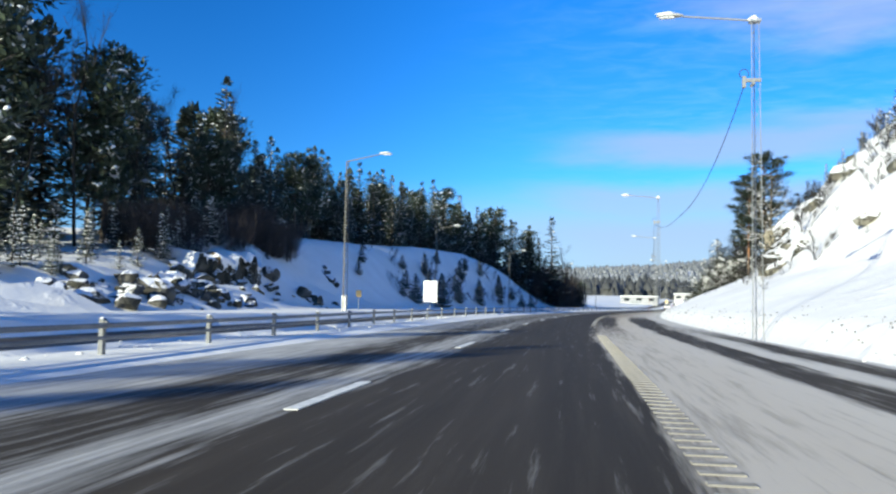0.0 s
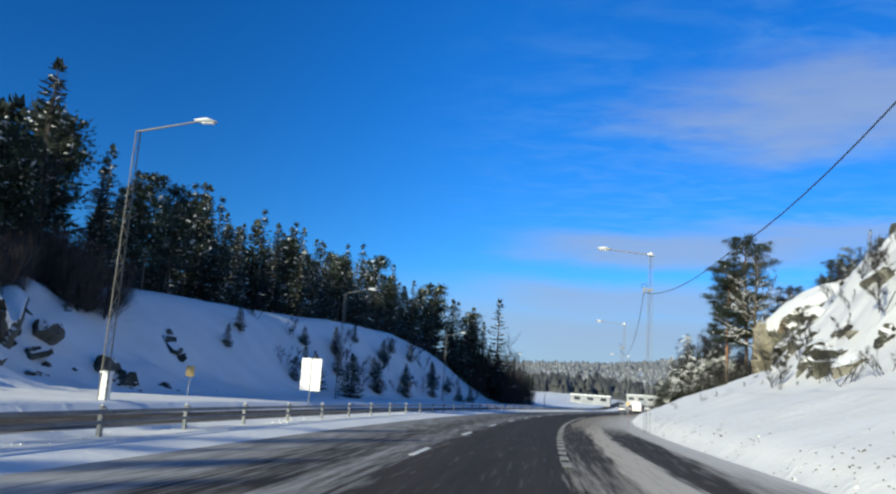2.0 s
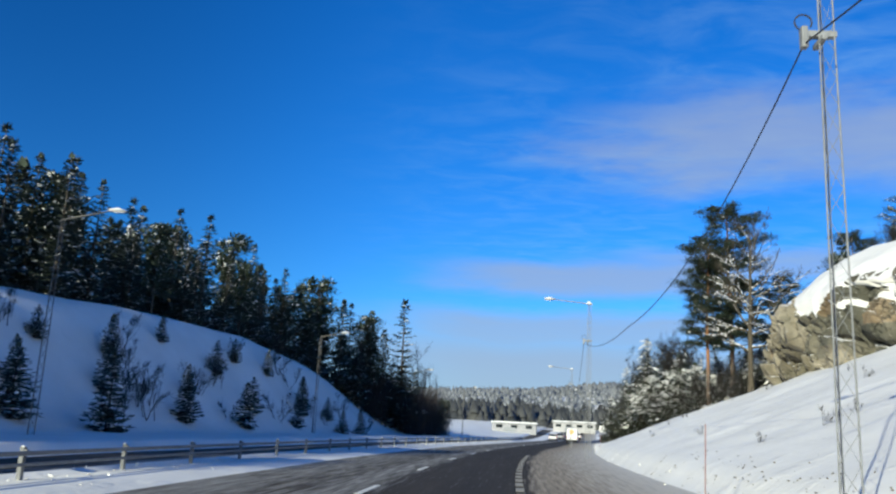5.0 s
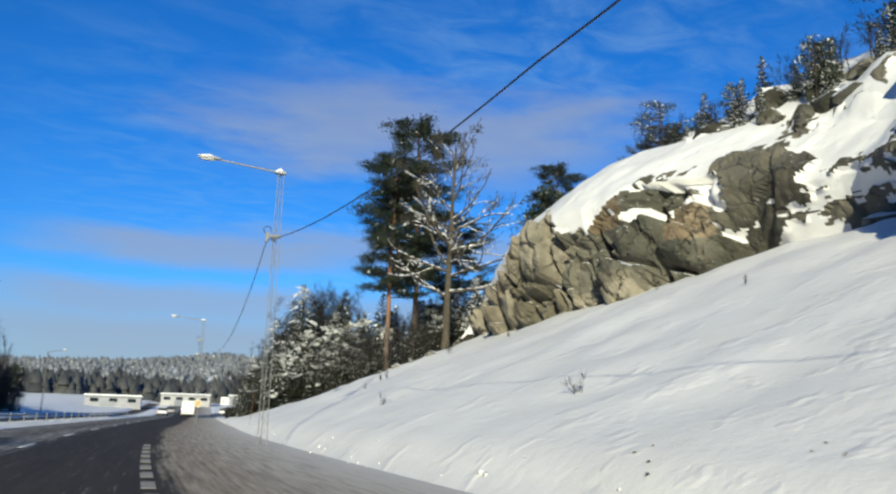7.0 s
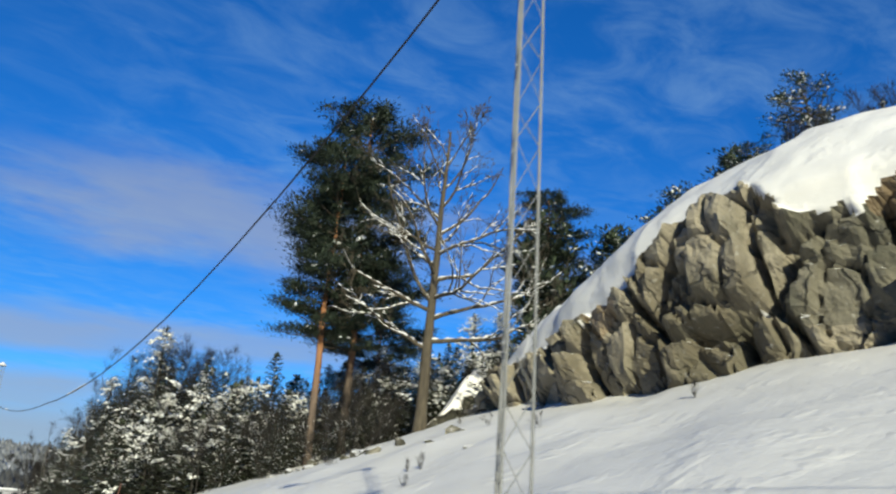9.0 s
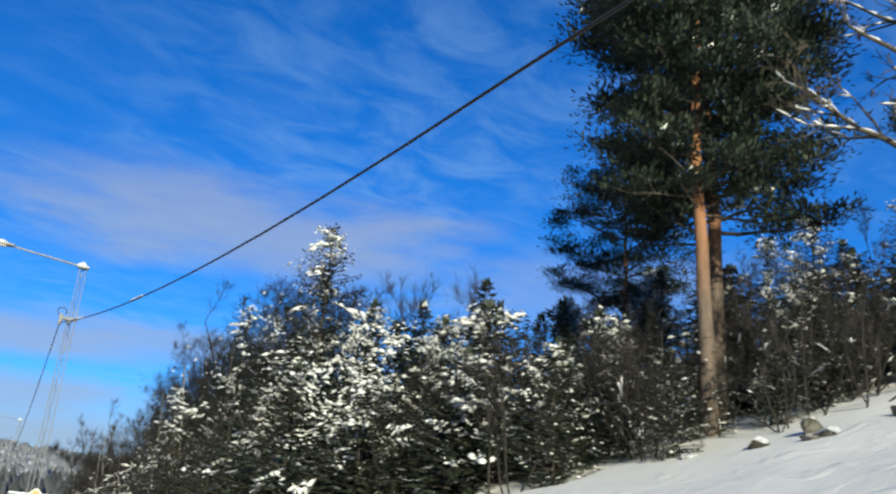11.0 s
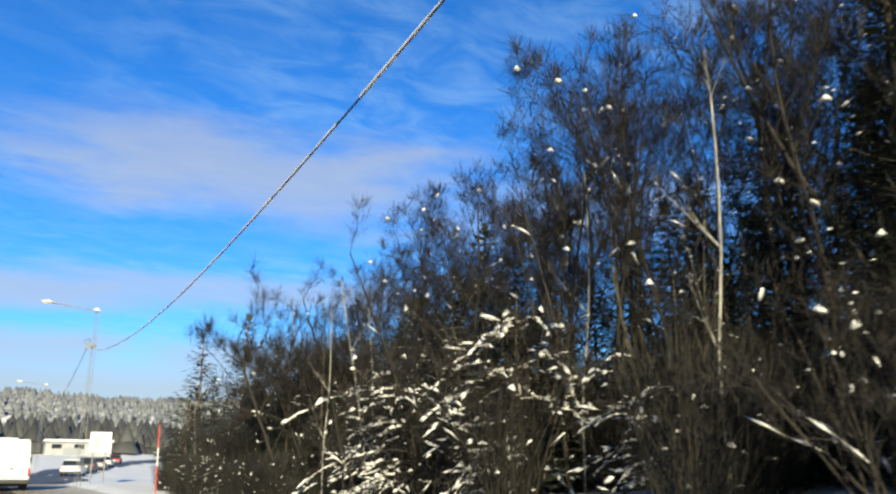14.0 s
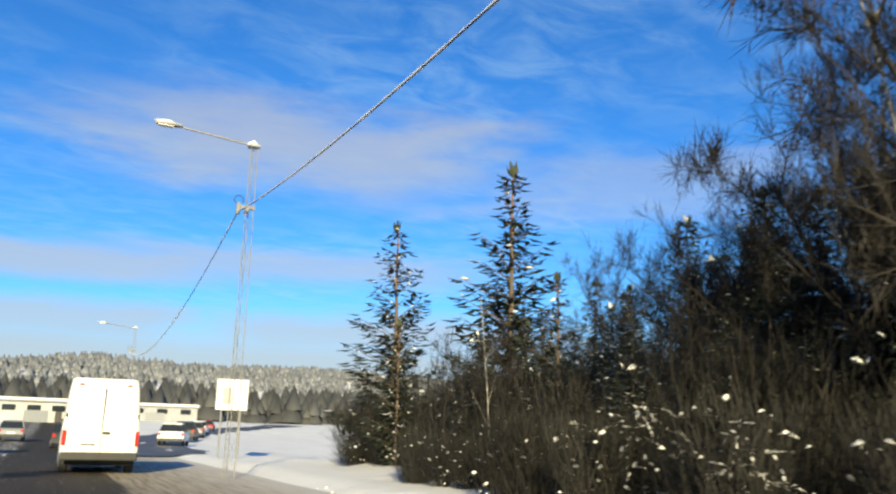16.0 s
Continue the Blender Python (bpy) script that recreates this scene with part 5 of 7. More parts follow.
for k, (y, d, s) in enumerate([(180.2, 10.6, 1.0), (173.0, 9.8, 0.75)]):
    p = at(y, d)
    plant("bowed_tree", HEAVY, TWIG_MATS, p.x, p.y, p.z - 0.05, "bare tree with long low boughs under heavy snow", "tree", "bowed trees at the thicket's edge", s, k * 14 - 8)
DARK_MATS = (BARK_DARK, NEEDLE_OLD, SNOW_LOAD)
DARKS = [tree_meshes("dark_spruce", spruce_sets(np.random.default_rng(140 + i), 10, 2.6 + 0.25 * i, 0.40, 9, 0.48, 0.06, 0.0, 0.2, 0.29, 0.28, slim=True, twigs=False, lump=0.55)) for i in range(3)]
SPREAD = [tree_meshes("spreading_tree", bare_sets(np.random.default_rng(199 + i), 6.0, 0.085, 3, 0.74, 0.06, 6.5, 0.12, stems=3, lean=0.2, shrink=0.52, rmin=0.006, clots=0.004, twigs=4, twig=0.5)) for i in range(2)]
for k, (y, d, top) in enumerate([(191.5, 10.8, 7.4), (193.2, 12.4, 7.0), (188.6, 11.8, 8.2), (186.4, 12.2, 8.6), (190.2, 10.2, 6.6), (187.8, 9.4, 7.8), (186.2, 9.6, 8.8), (188.8, 10.4, 7.2), (185.0, 10.6, 9.6)]):
    p = at(y, d)
    high = max(v.co.z for v in SPREAD[k % 2][1].vertices)
    plant("thicket_tree", SPREAD[k % 2], TWIG_MATS, p.x, p.y, p.z - 0.1, "spreading bare tree with fine dark twigs", "tree", TH, (top - p.z) / high, k * 95)
for k in range(26):
    y = 184 + 18 * (k / 26) + rng.uniform(-0.6, 0.6)
    p = at(y, 6.2 + rng.uniform(0, 1.8) + 1.2 * ss(190, 202, y))
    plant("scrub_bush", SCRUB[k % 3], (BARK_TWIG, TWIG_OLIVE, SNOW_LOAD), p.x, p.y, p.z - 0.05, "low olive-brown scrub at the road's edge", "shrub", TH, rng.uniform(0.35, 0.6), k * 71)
for k in range(16):
    y = 186 + 18 * (k / 16) + rng.uniform(-0.8, 0.8)
    p = at(y, 8.2 + rng.uniform(0, 3.4) + 1.6 * ss(190, 202, y))
    plant("spruce_tree", DARKS[k % 3], LADEN_MATS, p.x, p.y, p.z - 0.1, "small green spruce in the scrub", "tree", "small spruces in the scrub", rng.uniform(0.22, 0.42), k * 71)
for k, (y, d, s) in enumerate([(188.6, 6.9, 0.36), (191.2, 7.4, 0.42), (194.5, 8.4, 0.4)]):
    p = at(y, d)
    plant("bowed_tree", ARCH[k], TWIG_MATS, p.x, p.y, p.z - 0.05, "low shrub bowed under snow at the road's edge", "shrub", "bowed trees at the thicket's edge", s, k * 40)
for k in range(16):
    y = 184 + 11 * (k / 16) + rng.uniform(-0.6, 0.6)
    p = at(y, 11.5 + rng.uniform(0, 5))
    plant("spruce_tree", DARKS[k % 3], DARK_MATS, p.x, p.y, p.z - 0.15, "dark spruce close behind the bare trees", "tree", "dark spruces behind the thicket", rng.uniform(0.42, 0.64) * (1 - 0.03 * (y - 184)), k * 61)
for k, (y, d, s) in enumerate([(187.2, 9.4, 0.58), (188.6, 10.4, 0.66), (190.0, 9.2, 0.5), (186.0, 10.8, 0.68), (189.4, 11.6, 0.7), (184.6, 9.8, 0.6), (163.5, 10.6, 0.95), (161.5, 11.6, 1.05), (166.5, 11.5, 0.8), (159.5, 10.8, 0.9)]):
    p = at(y, d)
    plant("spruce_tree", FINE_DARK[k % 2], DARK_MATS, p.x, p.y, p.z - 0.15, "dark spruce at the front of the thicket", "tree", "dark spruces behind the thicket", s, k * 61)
for k in range(104):
    y = 154 + 52 * (k / 104) + rng.uniform(-1.6, 1.6)
    front = k % 2 == 0
    d = (10.5 + rng.uniform(0, 3.0) if front else 14.0 + rng.uniform(0, 9)) + 1.5 * ss(185, 205, y)
    s = (rng.uniform(0.32, 0.62) if front else rng.uniform(0.6, 1.0)) * (1 - 0.35 * ss(192, 205, y))
    p = at(y, d)
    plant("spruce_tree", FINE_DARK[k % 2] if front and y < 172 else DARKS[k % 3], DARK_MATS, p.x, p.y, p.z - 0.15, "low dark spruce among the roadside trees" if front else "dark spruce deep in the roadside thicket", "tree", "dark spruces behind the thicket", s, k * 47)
SAPLING = [tree_meshes("sapling_pine", spruce_sets(np.random.default_rng(170 + i), 6.0, 1.55, 0.36, 7, 0.42, 0.10, 0.06, -0.22, 0.12, 0.2, slim=True, lump=0.5, ragged=0.5)) for i in range(2)]
for k, (x, y, top) in enumerate([(36.2, 209.8, 9.4), (35.3, 201.8, 9.5), (37.5, 204.5, 8.6), (33.2, 197.5, 5.2), (39, 214, 6.0), (34.0, 206.0, 5.0)]):
    z = height(y, x - road_x(y))
    plant("sapling_pine", SAPLING[k % 2], (BARK_PINE, NEEDLE_YOUNG, SNOW_LOAD), x, y, z - 0.1, "young green pine at the end of the thicket", "tree", "young pines at the thicket's end", (top - z) / 6.0, k * 80)

# ---- cliff and rocks on the right ----
# how far up the face the bare rock reaches before snow covers it
BARE_TO = [(82, 0.9), (96, 0.72), (99.5, 0.62), (100.5, 0.85), (102.4, 1.04), (104.3, 0.94), (106.2, 0.68), (108, 0.74), (109.2, 1.02), (110.7, 0.96), (112.5, 0.75), (114.2, 0.6), (117.3, 0.62), (121, 0.6), (126, 0.6)]


def bare_to(y):
    return curve(BARE_TO, y) + 0.05 * noise.noise(Vector((y * 0.9, 5.0, 0))) + 0.04 * noise.noise(Vector((y * 3.1, 8.0, 0)))


def blocks(p, s):
    """Raised blocks with cracks between them."""
    q = Vector((p[0] * s, p[1] * s * 1.15, p[2] * s * 0.75))
    dist, cells = noise.voronoi(q)
    c = cells[0]
    lift = noise.cell(c * 13.7)
    crack = 1 - ss(0.0, 0.16, dist[1] - dist[0])
    tilt = (q - c).dot(Vector((0, noise.cell(c * 7.3 + Vector((3, 1, 2))), noise.cell(c * 9.9)))) * 0.5
    return lift * 0.55 + tilt, crack


def bared(y, v):
    """Above nought where bare rock shows: the dome's face, ledges above its lip, and the broken slope beside it."""
    n = noise.noise(Vector((y * 0.28, v * 2.6, 6.3))) + 0.5 * noise.noise(Vector((y * 0.85, v * 6.0, 2.3))) + 0.3 * noise.noise(Vector((y * 2.3, v * 15.0, 4.3)))
    dome = (bare_to(y) - v) * 3.0
    if v > bare_to(y) + 0.02:
        dome = n - 0.40 - 0.5 * ss(104, 110, y)
    broken = n - 0.10 - 0.16 * ss(0.9, 1.1, v) + 0.35 * noise.noise(Vector((y * 1.7, v * 9.0, 8.3))) + 0.2 * noise.noise(Vector((y * 4.1, v * 24.0, 1.3)))
    w = ss(99.6, 101.2, y + 0.7 * noise.noise(Vector((v * 3.0, 1.0, 0))))
    return (dome * w + broken * (1 - w)) if v < 1.94 else -1.0


def shelf(y, v):
    """A snow-holding step across the dome."""
    return ss(0.70, 0.74, v + 0.02 * noise.noise(Vector((y * 1.5, 0, 0)))) * ss(99.8, 100.4, y) * ss(104.4, 103.2, y)


def cliff_mesh():
    us = np.linspace(82, 126, 330)
    vs = np.concatenate([np.linspace(-0.15, 1, 58), np.linspace(1.02, 2, 52)])
    V, bare = [], []
    for y in us:
        fx, zl = curve(FACE_X, y), curve(LIP_Z, y)
        zf = height(y, fx + 0.6 - road_x(y))
        end = ss(126.5, 121, y) * ss(82, 86, y)
        edge = sum(curve(BARE_TO, y + o) for o in range(-5, 6)) / 11
        gully = ss(101.6, 100.2, y) * ss(97.0, 99.0, y)
        for v in vs:
            rock = bared(y, v)
            show = ss(-0.06, 0.10, rock)
            if v <= 1:
                z = zf + v * max(0.2, zl - zf)
                x = fx + (1 - v) * 1.1 * end + 0.9 * max(0.0, v - 0.82) ** 2 * 10
                x += 2.0 * max(0.0, v - edge) + 0.75 * shelf(y, v) + 1.3 * gully * (1 - v)
                amp = (0.14 + 0.86 * show) * (0.55 + 0.45 * ss(99, 102, y))
            else:
                b = v - 1
                x = fx + 0.29 + b * 7.5 + 2.0 * max(0.0, 1 - edge) * (1 - b)
                z = zl + 7.5 * (0.95 * b - 0.36 * b * b)
                g = height(y, x - road_x(y))
                z = max(z * (1 - ss(0.66, 1, b)) + (g - 0.35) * ss(0.66, 1, b), g - 0.35) if b > 0.3 else z
                amp = (0.10 + 0.62 * show) * (1 - ss(0.6, 0.95, b)) + 0.01
            lift, crack = blocks((x, y, z), 0.34)
            l2, c2 = blocks((x + 9, y, z), 0.85)
            l3, c3 = blocks((x + 4, y + 2, z), 2.1)
            calm = 0.42 if v > 1 else 0.42 + 0.58 * ss(99.4, 101.4, y)
            push = amp * calm * end * show * (lift * 1.25 + (l2 * 0.5 + l3 * 0.07) * calm - crack * 0.9 - c2 * 0.35 * calm - c3 * 0.04 + 0.3 + 0.12 * noise.noise(Vector((x, y * 2.2, z * 2.2))))
            push += end * (1 - show) * (0.22 * noise.noise(Vector((y * 0.33, z * 0.33, 3.0))) + 0.07 * noise.noise(Vector((y * 1.2, z * 1.2, 5.0)))) * (1 - ss(1.6, 1.95, v))
            n = Vector((-1, -0.15, 0.25)) if v <= 1 else Vector((-0.55, 0, 0.8))
            if v > 1 or y < 101:
                push += 0.16 * show * end * (1 - ss(1.6, 1.9, v))
            V.append((x + n.x * push, y + n.y * push + 0.25 * noise.noise(Vector((y, z, 1))) * end, z + n.z * push))
            bare.append(rock)
    nv = len(vs)
    F = [(i * nv + j, (i + 1) * nv + j, (i + 1) * nv + j + 1, i * nv + j + 1) for i in range(len(us) - 1) for j in range(nv - 1)]
    me = bpy.data.meshes.new("cliff")
    me.from_pydata(V, [], F)
    kinds = []
    for f in me.polygons:
        i, j = divmod(f.index, nv - 1)
        y, v = us[i], vs[j]
        steep = f.normal.z < (0.93 if v < 1 else 0.74) + 0.2 * noise.noise(Vector(f.center) * 0.7)
        if bare[i * nv + j] <= 0 or (shelf(y, v) > 0.05 and v < 0.80) or (not steep and v > 0.3):
            kinds.append(1)
        elif v > 1 or y < 100.3:
            kinds.append(2)
        elif (99.7 < y < 101.9 and 0.36 < v < 0.74) or (104.2 < y < 106.0 and 0.66 < v < 0.95):
            kinds.append(4)
        else:
            kinds.append(3 if y + 1.2 * noise.noise(Vector((y * 0.4, v * 2.0, 0))) > 108.2 or (v < 0.16 and y > 103.5) else 0)
    me.polygons.foreach_set("material_index", kinds)
    me.polygons.foreach_set("use_smooth", [k == 1 for k in kinds])
    return me


cliff = new("cliff", cliff_mesh())
for stone in (ROCK, SNOW, LEDGE_ROCK, ROCK_PALE, ROCK_TAN):
    cliff.data.materials.append(stone)
tagged(cliff, "sunlit grey and tan rock face capped with snow", "cliff", kind="structure")


def rock_mesh(seed, cuts, flat, material):
    r = np.random.default_rng(seed)
    bm = bmesh.new()
    bmesh.ops.create_icosphere(bm, subdivisions=2, radius=1.0)
    planes = [(Vector(r.normal(0, 1, 3)).normalized(), r.uniform(0.42, 0.72)) for _ in range(cuts)]
    for n, d in planes:
        cut = bmesh.ops.bisect_plane(bm, geom=bm.verts[:] + bm.edges[:] + bm.faces[:], dist=1e-5, plane_co=n * d, plane_no=n, clear_outer=True)
        rim = [e for e in cut["geom_cut"] if isinstance(e, bmesh.types.BMEdge)]
        if len(rim) > 2:
            bmesh.ops.contextual_create(bm, geom=rim)
    bmesh.ops.dissolve_limit(bm, angle_limit=0.06, verts=bm.verts[:], edges=bm.edges[:])
    bmesh.ops.bevel(bm, geom=bm.edges[:], offset=0.03, segments=1, affect="EDGES", clamp_overlap=True)
    bmesh.ops.triangulate(bm, faces=bm.faces[:])
    bmesh.ops.subdivide_edges(bm, edges=[e for e in bm.edges if e.calc_length() > 0.3], cuts=1, use_grid_fill=True)
    for v in bm.verts:
        v.co += v.co.normalized() * 0.05 * noise.noise(v.co * 2.3 + Vector((seed, 0, 0))) + v.co.normalized() * 0.04 * noise.noise(v.co * 6.1 + Vector((seed, 0, 0)))
        v.co.z *= flat
    me = bpy.data.meshes.new("rock")
    bm.to_mesh(me)
    bm.free()
    me.materials.append(material)
    return me


ROCKS = [rock_mesh(200 + i, 12 + 2 * i, 0.6 + 0.07 * i, ROCK_SNOWY) for i in range(5)]
BARE_ROCKS = [rock_mesh(220 + i, 14 + 2 * i, 0.75, ROCK_BROKEN) for i in range(5)]
DARK_ROCKS = [rock_mesh(210 + i, 10 + 2 * i, 0.85, ROCK_DARK) for i in range(5)]


def lay_rock(k, x, y, z, s, label, group, pool=None):
    ob = new("rock", (pool or ROCKS)[k % 5])
    ob.matrix_basis = pose(x, y, z, rng.uniform(-20, 20), rng.uniform(-20, 20), rng.uniform(0, 360)) @ Matrix.Diagonal((s * rng.uniform(0.8, 1.5), s * rng.uniform(0.8, 1.3), s, 1))
    tagged(ob, label, "rock", group)
    return ob


# blasted rock breaking out of the foot of the left bank, in clusters
OUTCROPS = ((-22.7, 50.3, 3.2), (-21.9, 54.1, 1.8), (-23.3, 45.3, 1.7), (-22.6, 40.8, 1.9), (-21.1, 36.8, 1.6), (-20.5, 38.5, 1.8), (-21.3, 44.2, 1.3), (-20.8, 45.4, 2.0), (-19.6, 47.6, 1.6),
            (-20.0, 52.9, 1.5), (-20.0, 59.2, 1.6), (-19.1, 59.9, 1.5), (-20.8, 68.7, 1.7), (-19.9, 40.8, 1.2), (-23.3, 38.0, 0.9), (-18.7, 63.4, 0.9), (-21.0, 34.1, 0.9), (-23.7, 61.9, 0.7), (-24.6, 68.7, 0.9))
for c, (x, y, w) in enumerate(OUTCROPS):
    for k in range(3 + int(w * 2.4)):
        px, py = (x, y) if k == 0 else (x + rng.normal(0, 0.42) * w * 0.7, y + rng.normal(0, 0.42) * w)
        s = w * (0.5 if k == 0 else rng.uniform(0.10, 0.34))
        lay_rock(c + k, px, py, height(py, px - road_x(py)) - 0.12 * s, s, "large dark rock jutting from the shaded bank" if s > 0.6 else "dark blasted rock half buried in shaded snow", "rocks along the shaded bank", DARK_ROCKS)
for k in range(70):
    y = 31 + 27 * rng.random()
    x = -21.6 + rng.normal(0, 1.0) + 0.9 * noise.noise(Vector((y * 0.3, 4.0, 0)))
    s = rng.uniform(0.3, 0.85)
    lay_rock(k, x, y, height(y, x - road_x(y)) + 0.05 * s, s, "dark blasted rock in a broken ledge above the verge", "rocks along the shaded bank", DARK_ROCKS)
for k in range(14):
    y = 30 + 42 * rng.random()
    p = at(y, -19.2 - 4.5 * rng.random() ** 1.5)
    lay_rock(k, p.x, p.y, p.z - 0.05, rng.uniform(0.12, 0.32), "small dark stone half buried in shaded snow", "rocks along the shaded bank", DARK_ROCKS)
# dark outcrops along the foot of the sunny hill
for c, (x, y, w) in enumerate(((17.0, 76.5, 1.5), (16.0, 72.0, 1.8), (14.5, 62.8, 2.1), (13.6, 59.2, 1.7), (15.6, 67.4, 0.9), (16.4, 70.0, 0.9), (14.0, 55.0, 1.4))):
    for k in range(3 + int(w * 3.0)):
        px, py = (x, y) if k == 0 else (x + rng.normal(0, 0.3) * w, y + rng.normal(0, 0.5) * w)
        s = w * (0.46 if k == 0 else rng.uniform(0.12, 0.32))
        lay_rock(c + k, px, py, height(py, px - road_x(py)) - 0.1 * s, s, "dark outcrop rock at the foot of the sunny hill", "rocks on the sunny hill", DARK_ROCKS)
# broken rocks on the steep part of the right hill
for k in range(44):
    y = 40 + 54 * rng.random() ** 0.8
    d = curve(CLIFF_D, y) + 0.4 + 9.5 * rng.random() ** 1.2
    p = at(y, d)
    lay_rock(k, p.x, p.y, p.z - 0.12, rng.uniform(0.45, 1.3), "grey rock showing through snow on the sunny hill", "rocks on the sunny hill", BARE_ROCKS if k % 3 == 0 else None)
for k in range(10):
    y = 88 + 26 * rng.random()
    x = curve(FACE_X, y) + 5.0 + 5.5 * rng.random()
    z = height(y, x - road_x(y))
    lay_rock(k, x, y, z - 0.1, rng.uniform(0.4, 1.2), "grey rock on the crest above the cliff", "rocks on the sunny hill", BARE_ROCKS if k % 2 else None)

crest_rng = np.random.default_rng(91)
for k in range(30):
    y = 88 + 17 * crest_rng.random()
    x = curve(FACE_X, y) + 3.5 + 6.5 * crest_rng.random()
    w = crest_rng.uniform(0.4, 1.25)
    lay_rock(k, x, y, height(y, x - road_x(y)) - 0.05 * w, w, "dark broken rock showing through the crest's snow", "rocks on the sunny hill", DARK_ROCKS if k % 3 else BARE_ROCKS)
    if k % 2:
        x += 1.2
        plant("young_spruce", FROST[k // 2 % 2], YOUNG_MATS, x, y, height(y, x - road_x(y)) - 0.08, "small frosted spruce on the rocky ridge", "tree", "frosted saplings on the ridge", crest_rng.uniform(0.5, 1.1), k * 77)


LEDGE_LINE = [(29.4, 128.6), (29.8, 128.0), (30.3, 127.3), (31.0, 126.7), (32.0, 125.9), (33.6, 125.0), (35.6, 124.3), (38.0, 124.0)]


def ledge_mesh(corners, out_x, out_y, tall, rise, start, full, seed):
    """A low overhung ledge: dark rock below, a thick ragged snow cap above that runs back into the hill."""
    n, m = 120, 44
    at_u = np.linspace(0, len(corners) - 1, n)
    line = np.array(corners)
    px, py = np.interp(at_u, np.arange(len(line)), line[:, 0]), np.interp(at_u, np.arange(len(line)), line[:, 1])
    V, snowy = [], []
    for i in range(n):
        x0, y0 = px[i], py[i]
        ground_z = height(y0, x0 - road_x(y0))
        grown = ss(start, full, i) * (1 - 0.9 * ss(n - 18, n, i) * (seed > 0))
        face = (0.15 + tall * grown) * (0.9 + 0.5 * noise.noise(Vector((x0 * 0.9, y0 * 0.9, 1.0 + seed))))
        brink = face * ((0.50 if seed == 0 else 0.85) + 0.5 * noise.noise(Vector((x0 * 1.6, y0 * 1.6, 4.0))) + 0.35 * noise.noise(Vector((x0 * 4.5, y0 * 4.5, 6.0))))
        for j in range(m):
            v = j / (m - 1)
            if v < 0.5:
                z, back = (v / 0.5) * (face + 0.35) - 0.35, -0.22 * (v / 0.5) ** 2
            else:
                b = (v - 0.5) / 0.5
                z, back = face + (0.3 + rise * ss(start, full + 40, i)) * (math.sin(b * 1.75) ** 0.8 if b < 0.9 else 1.0 - 2.0 * (b - 0.9)), -0.22 + 4.2 * b * b + 0.7 * b
            cap = z > brink
            lift, crack = blocks((x0, y0, ground_z + z), 1.1)
            out = 0.10 + 0.10 * noise.noise(Vector((x0 * 1.3, y0 * 1.3, z))) if cap else 0.34 * lift - 0.22 * crack
            snowy.append(cap)
            V.append((x0 - out_x * back + out_x * out, y0 - out_y * back + out_y * out, ground_z + z + (0.26 * noise.noise(Vector((x0 * 1.1, y0 * 1.1, v * 6.0))) if cap else 0.0)))
    F = [(i * m + j, (i + 1) * m + j, (i + 1) * m + j + 1, i * m + j + 1) for i in range(n - 1) for j in range(m - 1)]
    me = bpy.data.meshes.new("rock_ledge")
    me.from_pydata(V, [], F)
    me.polygons.foreach_set("material_index", [1 if snowy[f.vertices[0]] else 0 for f in me.polygons])
    me.polygons.foreach_set("use_smooth", [snowy[f.vertices[0]] for f in me.polygons])
    me.materials.append(ROCK_DARK)
    me.materials.append(SNOW)
    return me


tagged(new("rock_ledge", ledge_mesh(LEDGE_LINE, -0.72, -0.69, 1.15, 1.5, 4, 50, 0)), "low dark rock ledge under a thick ragged snow cap", "rock")
BANK_LINE = [(-23.8, 46.0), (-22.6, 47.5), (-21.6, 49.5), (-21.1, 51.5), (-21.1, 53.5), (-21.8, 55.1), (-23.0, 56.3)]
tagged(new("rock_ledge", ledge_mesh(BANK_LINE, 0.90, -0.43, 1.5, 0.15, 0, 24, 7)), "broad dark rock shelf with a snow cap on the shaded bank", "rock")
for k, (x, y, w) in enumerate(((26.0, 128.3, 0.5), (23.2, 123.3, 0.3), (25.0, 130.2, 0.3), (23.9, 122.7, 0.34), (24.5, 129.6, 0.24), (22.9, 123.9, 0.16), (26.6, 128.0, 0.2), (24.2, 131.0, 0.3))):
    lay_rock(k, x, y, height(y, x - road_x(y)) + 0.05 * w, w, "grey stone sticking out of the snow below the oak", "stones below the cliff", BARE_ROCKS)
for k in range(16):
    y = 116 + 18 * rng.random()
    p = at(y, 13.5 + 10 * rng.random())
    lay_rock(k, p.x, p.y, p.z, rng.uniform(0.2, 0.45), "small stone at the foot of the cliff", "stones below the cliff")


# clods of ploughed snow along the road edge
def clods():
    r = np.random.default_rng(3)
    P = []
    for _ in range(650):
        y = r.uniform(-5, 200)
        d = 5.0 + abs(r.normal(0, 0.35))
        P.append((road_x(y) + d, y, height(y, max(d, 5.2)) + 0.0))
    for _ in range(500):
        y = r.uniform(-5, 200)
        d = -8.0 + r.normal(0, 0.5)
        P.append((road_x(y) + d, y, height(y, d) + 0.01))
    P = np.array(P)
    s = r.uniform(0.015, 0.06, len(P)) * r.uniform(0.5, 1.3, len(P))
    return lumps(P, r.normal(0, 1, P.shape), s * 1.2, s, s * 0.5)


edge_snow = new("snow_clods", tri_mesh("snow_clods", *clods()))
edge_snow.data.materials.append(SNOW)
tagged(edge_snow, "ploughed lumps of snow along the road edges", "snow", kind="stuff")


# dark grit thrown up by the plough onto the snow bank
GRIT = plain("brown_grit", (0.10, 0.08, 0.055), 0.9, 0, 0.3, 20.0)


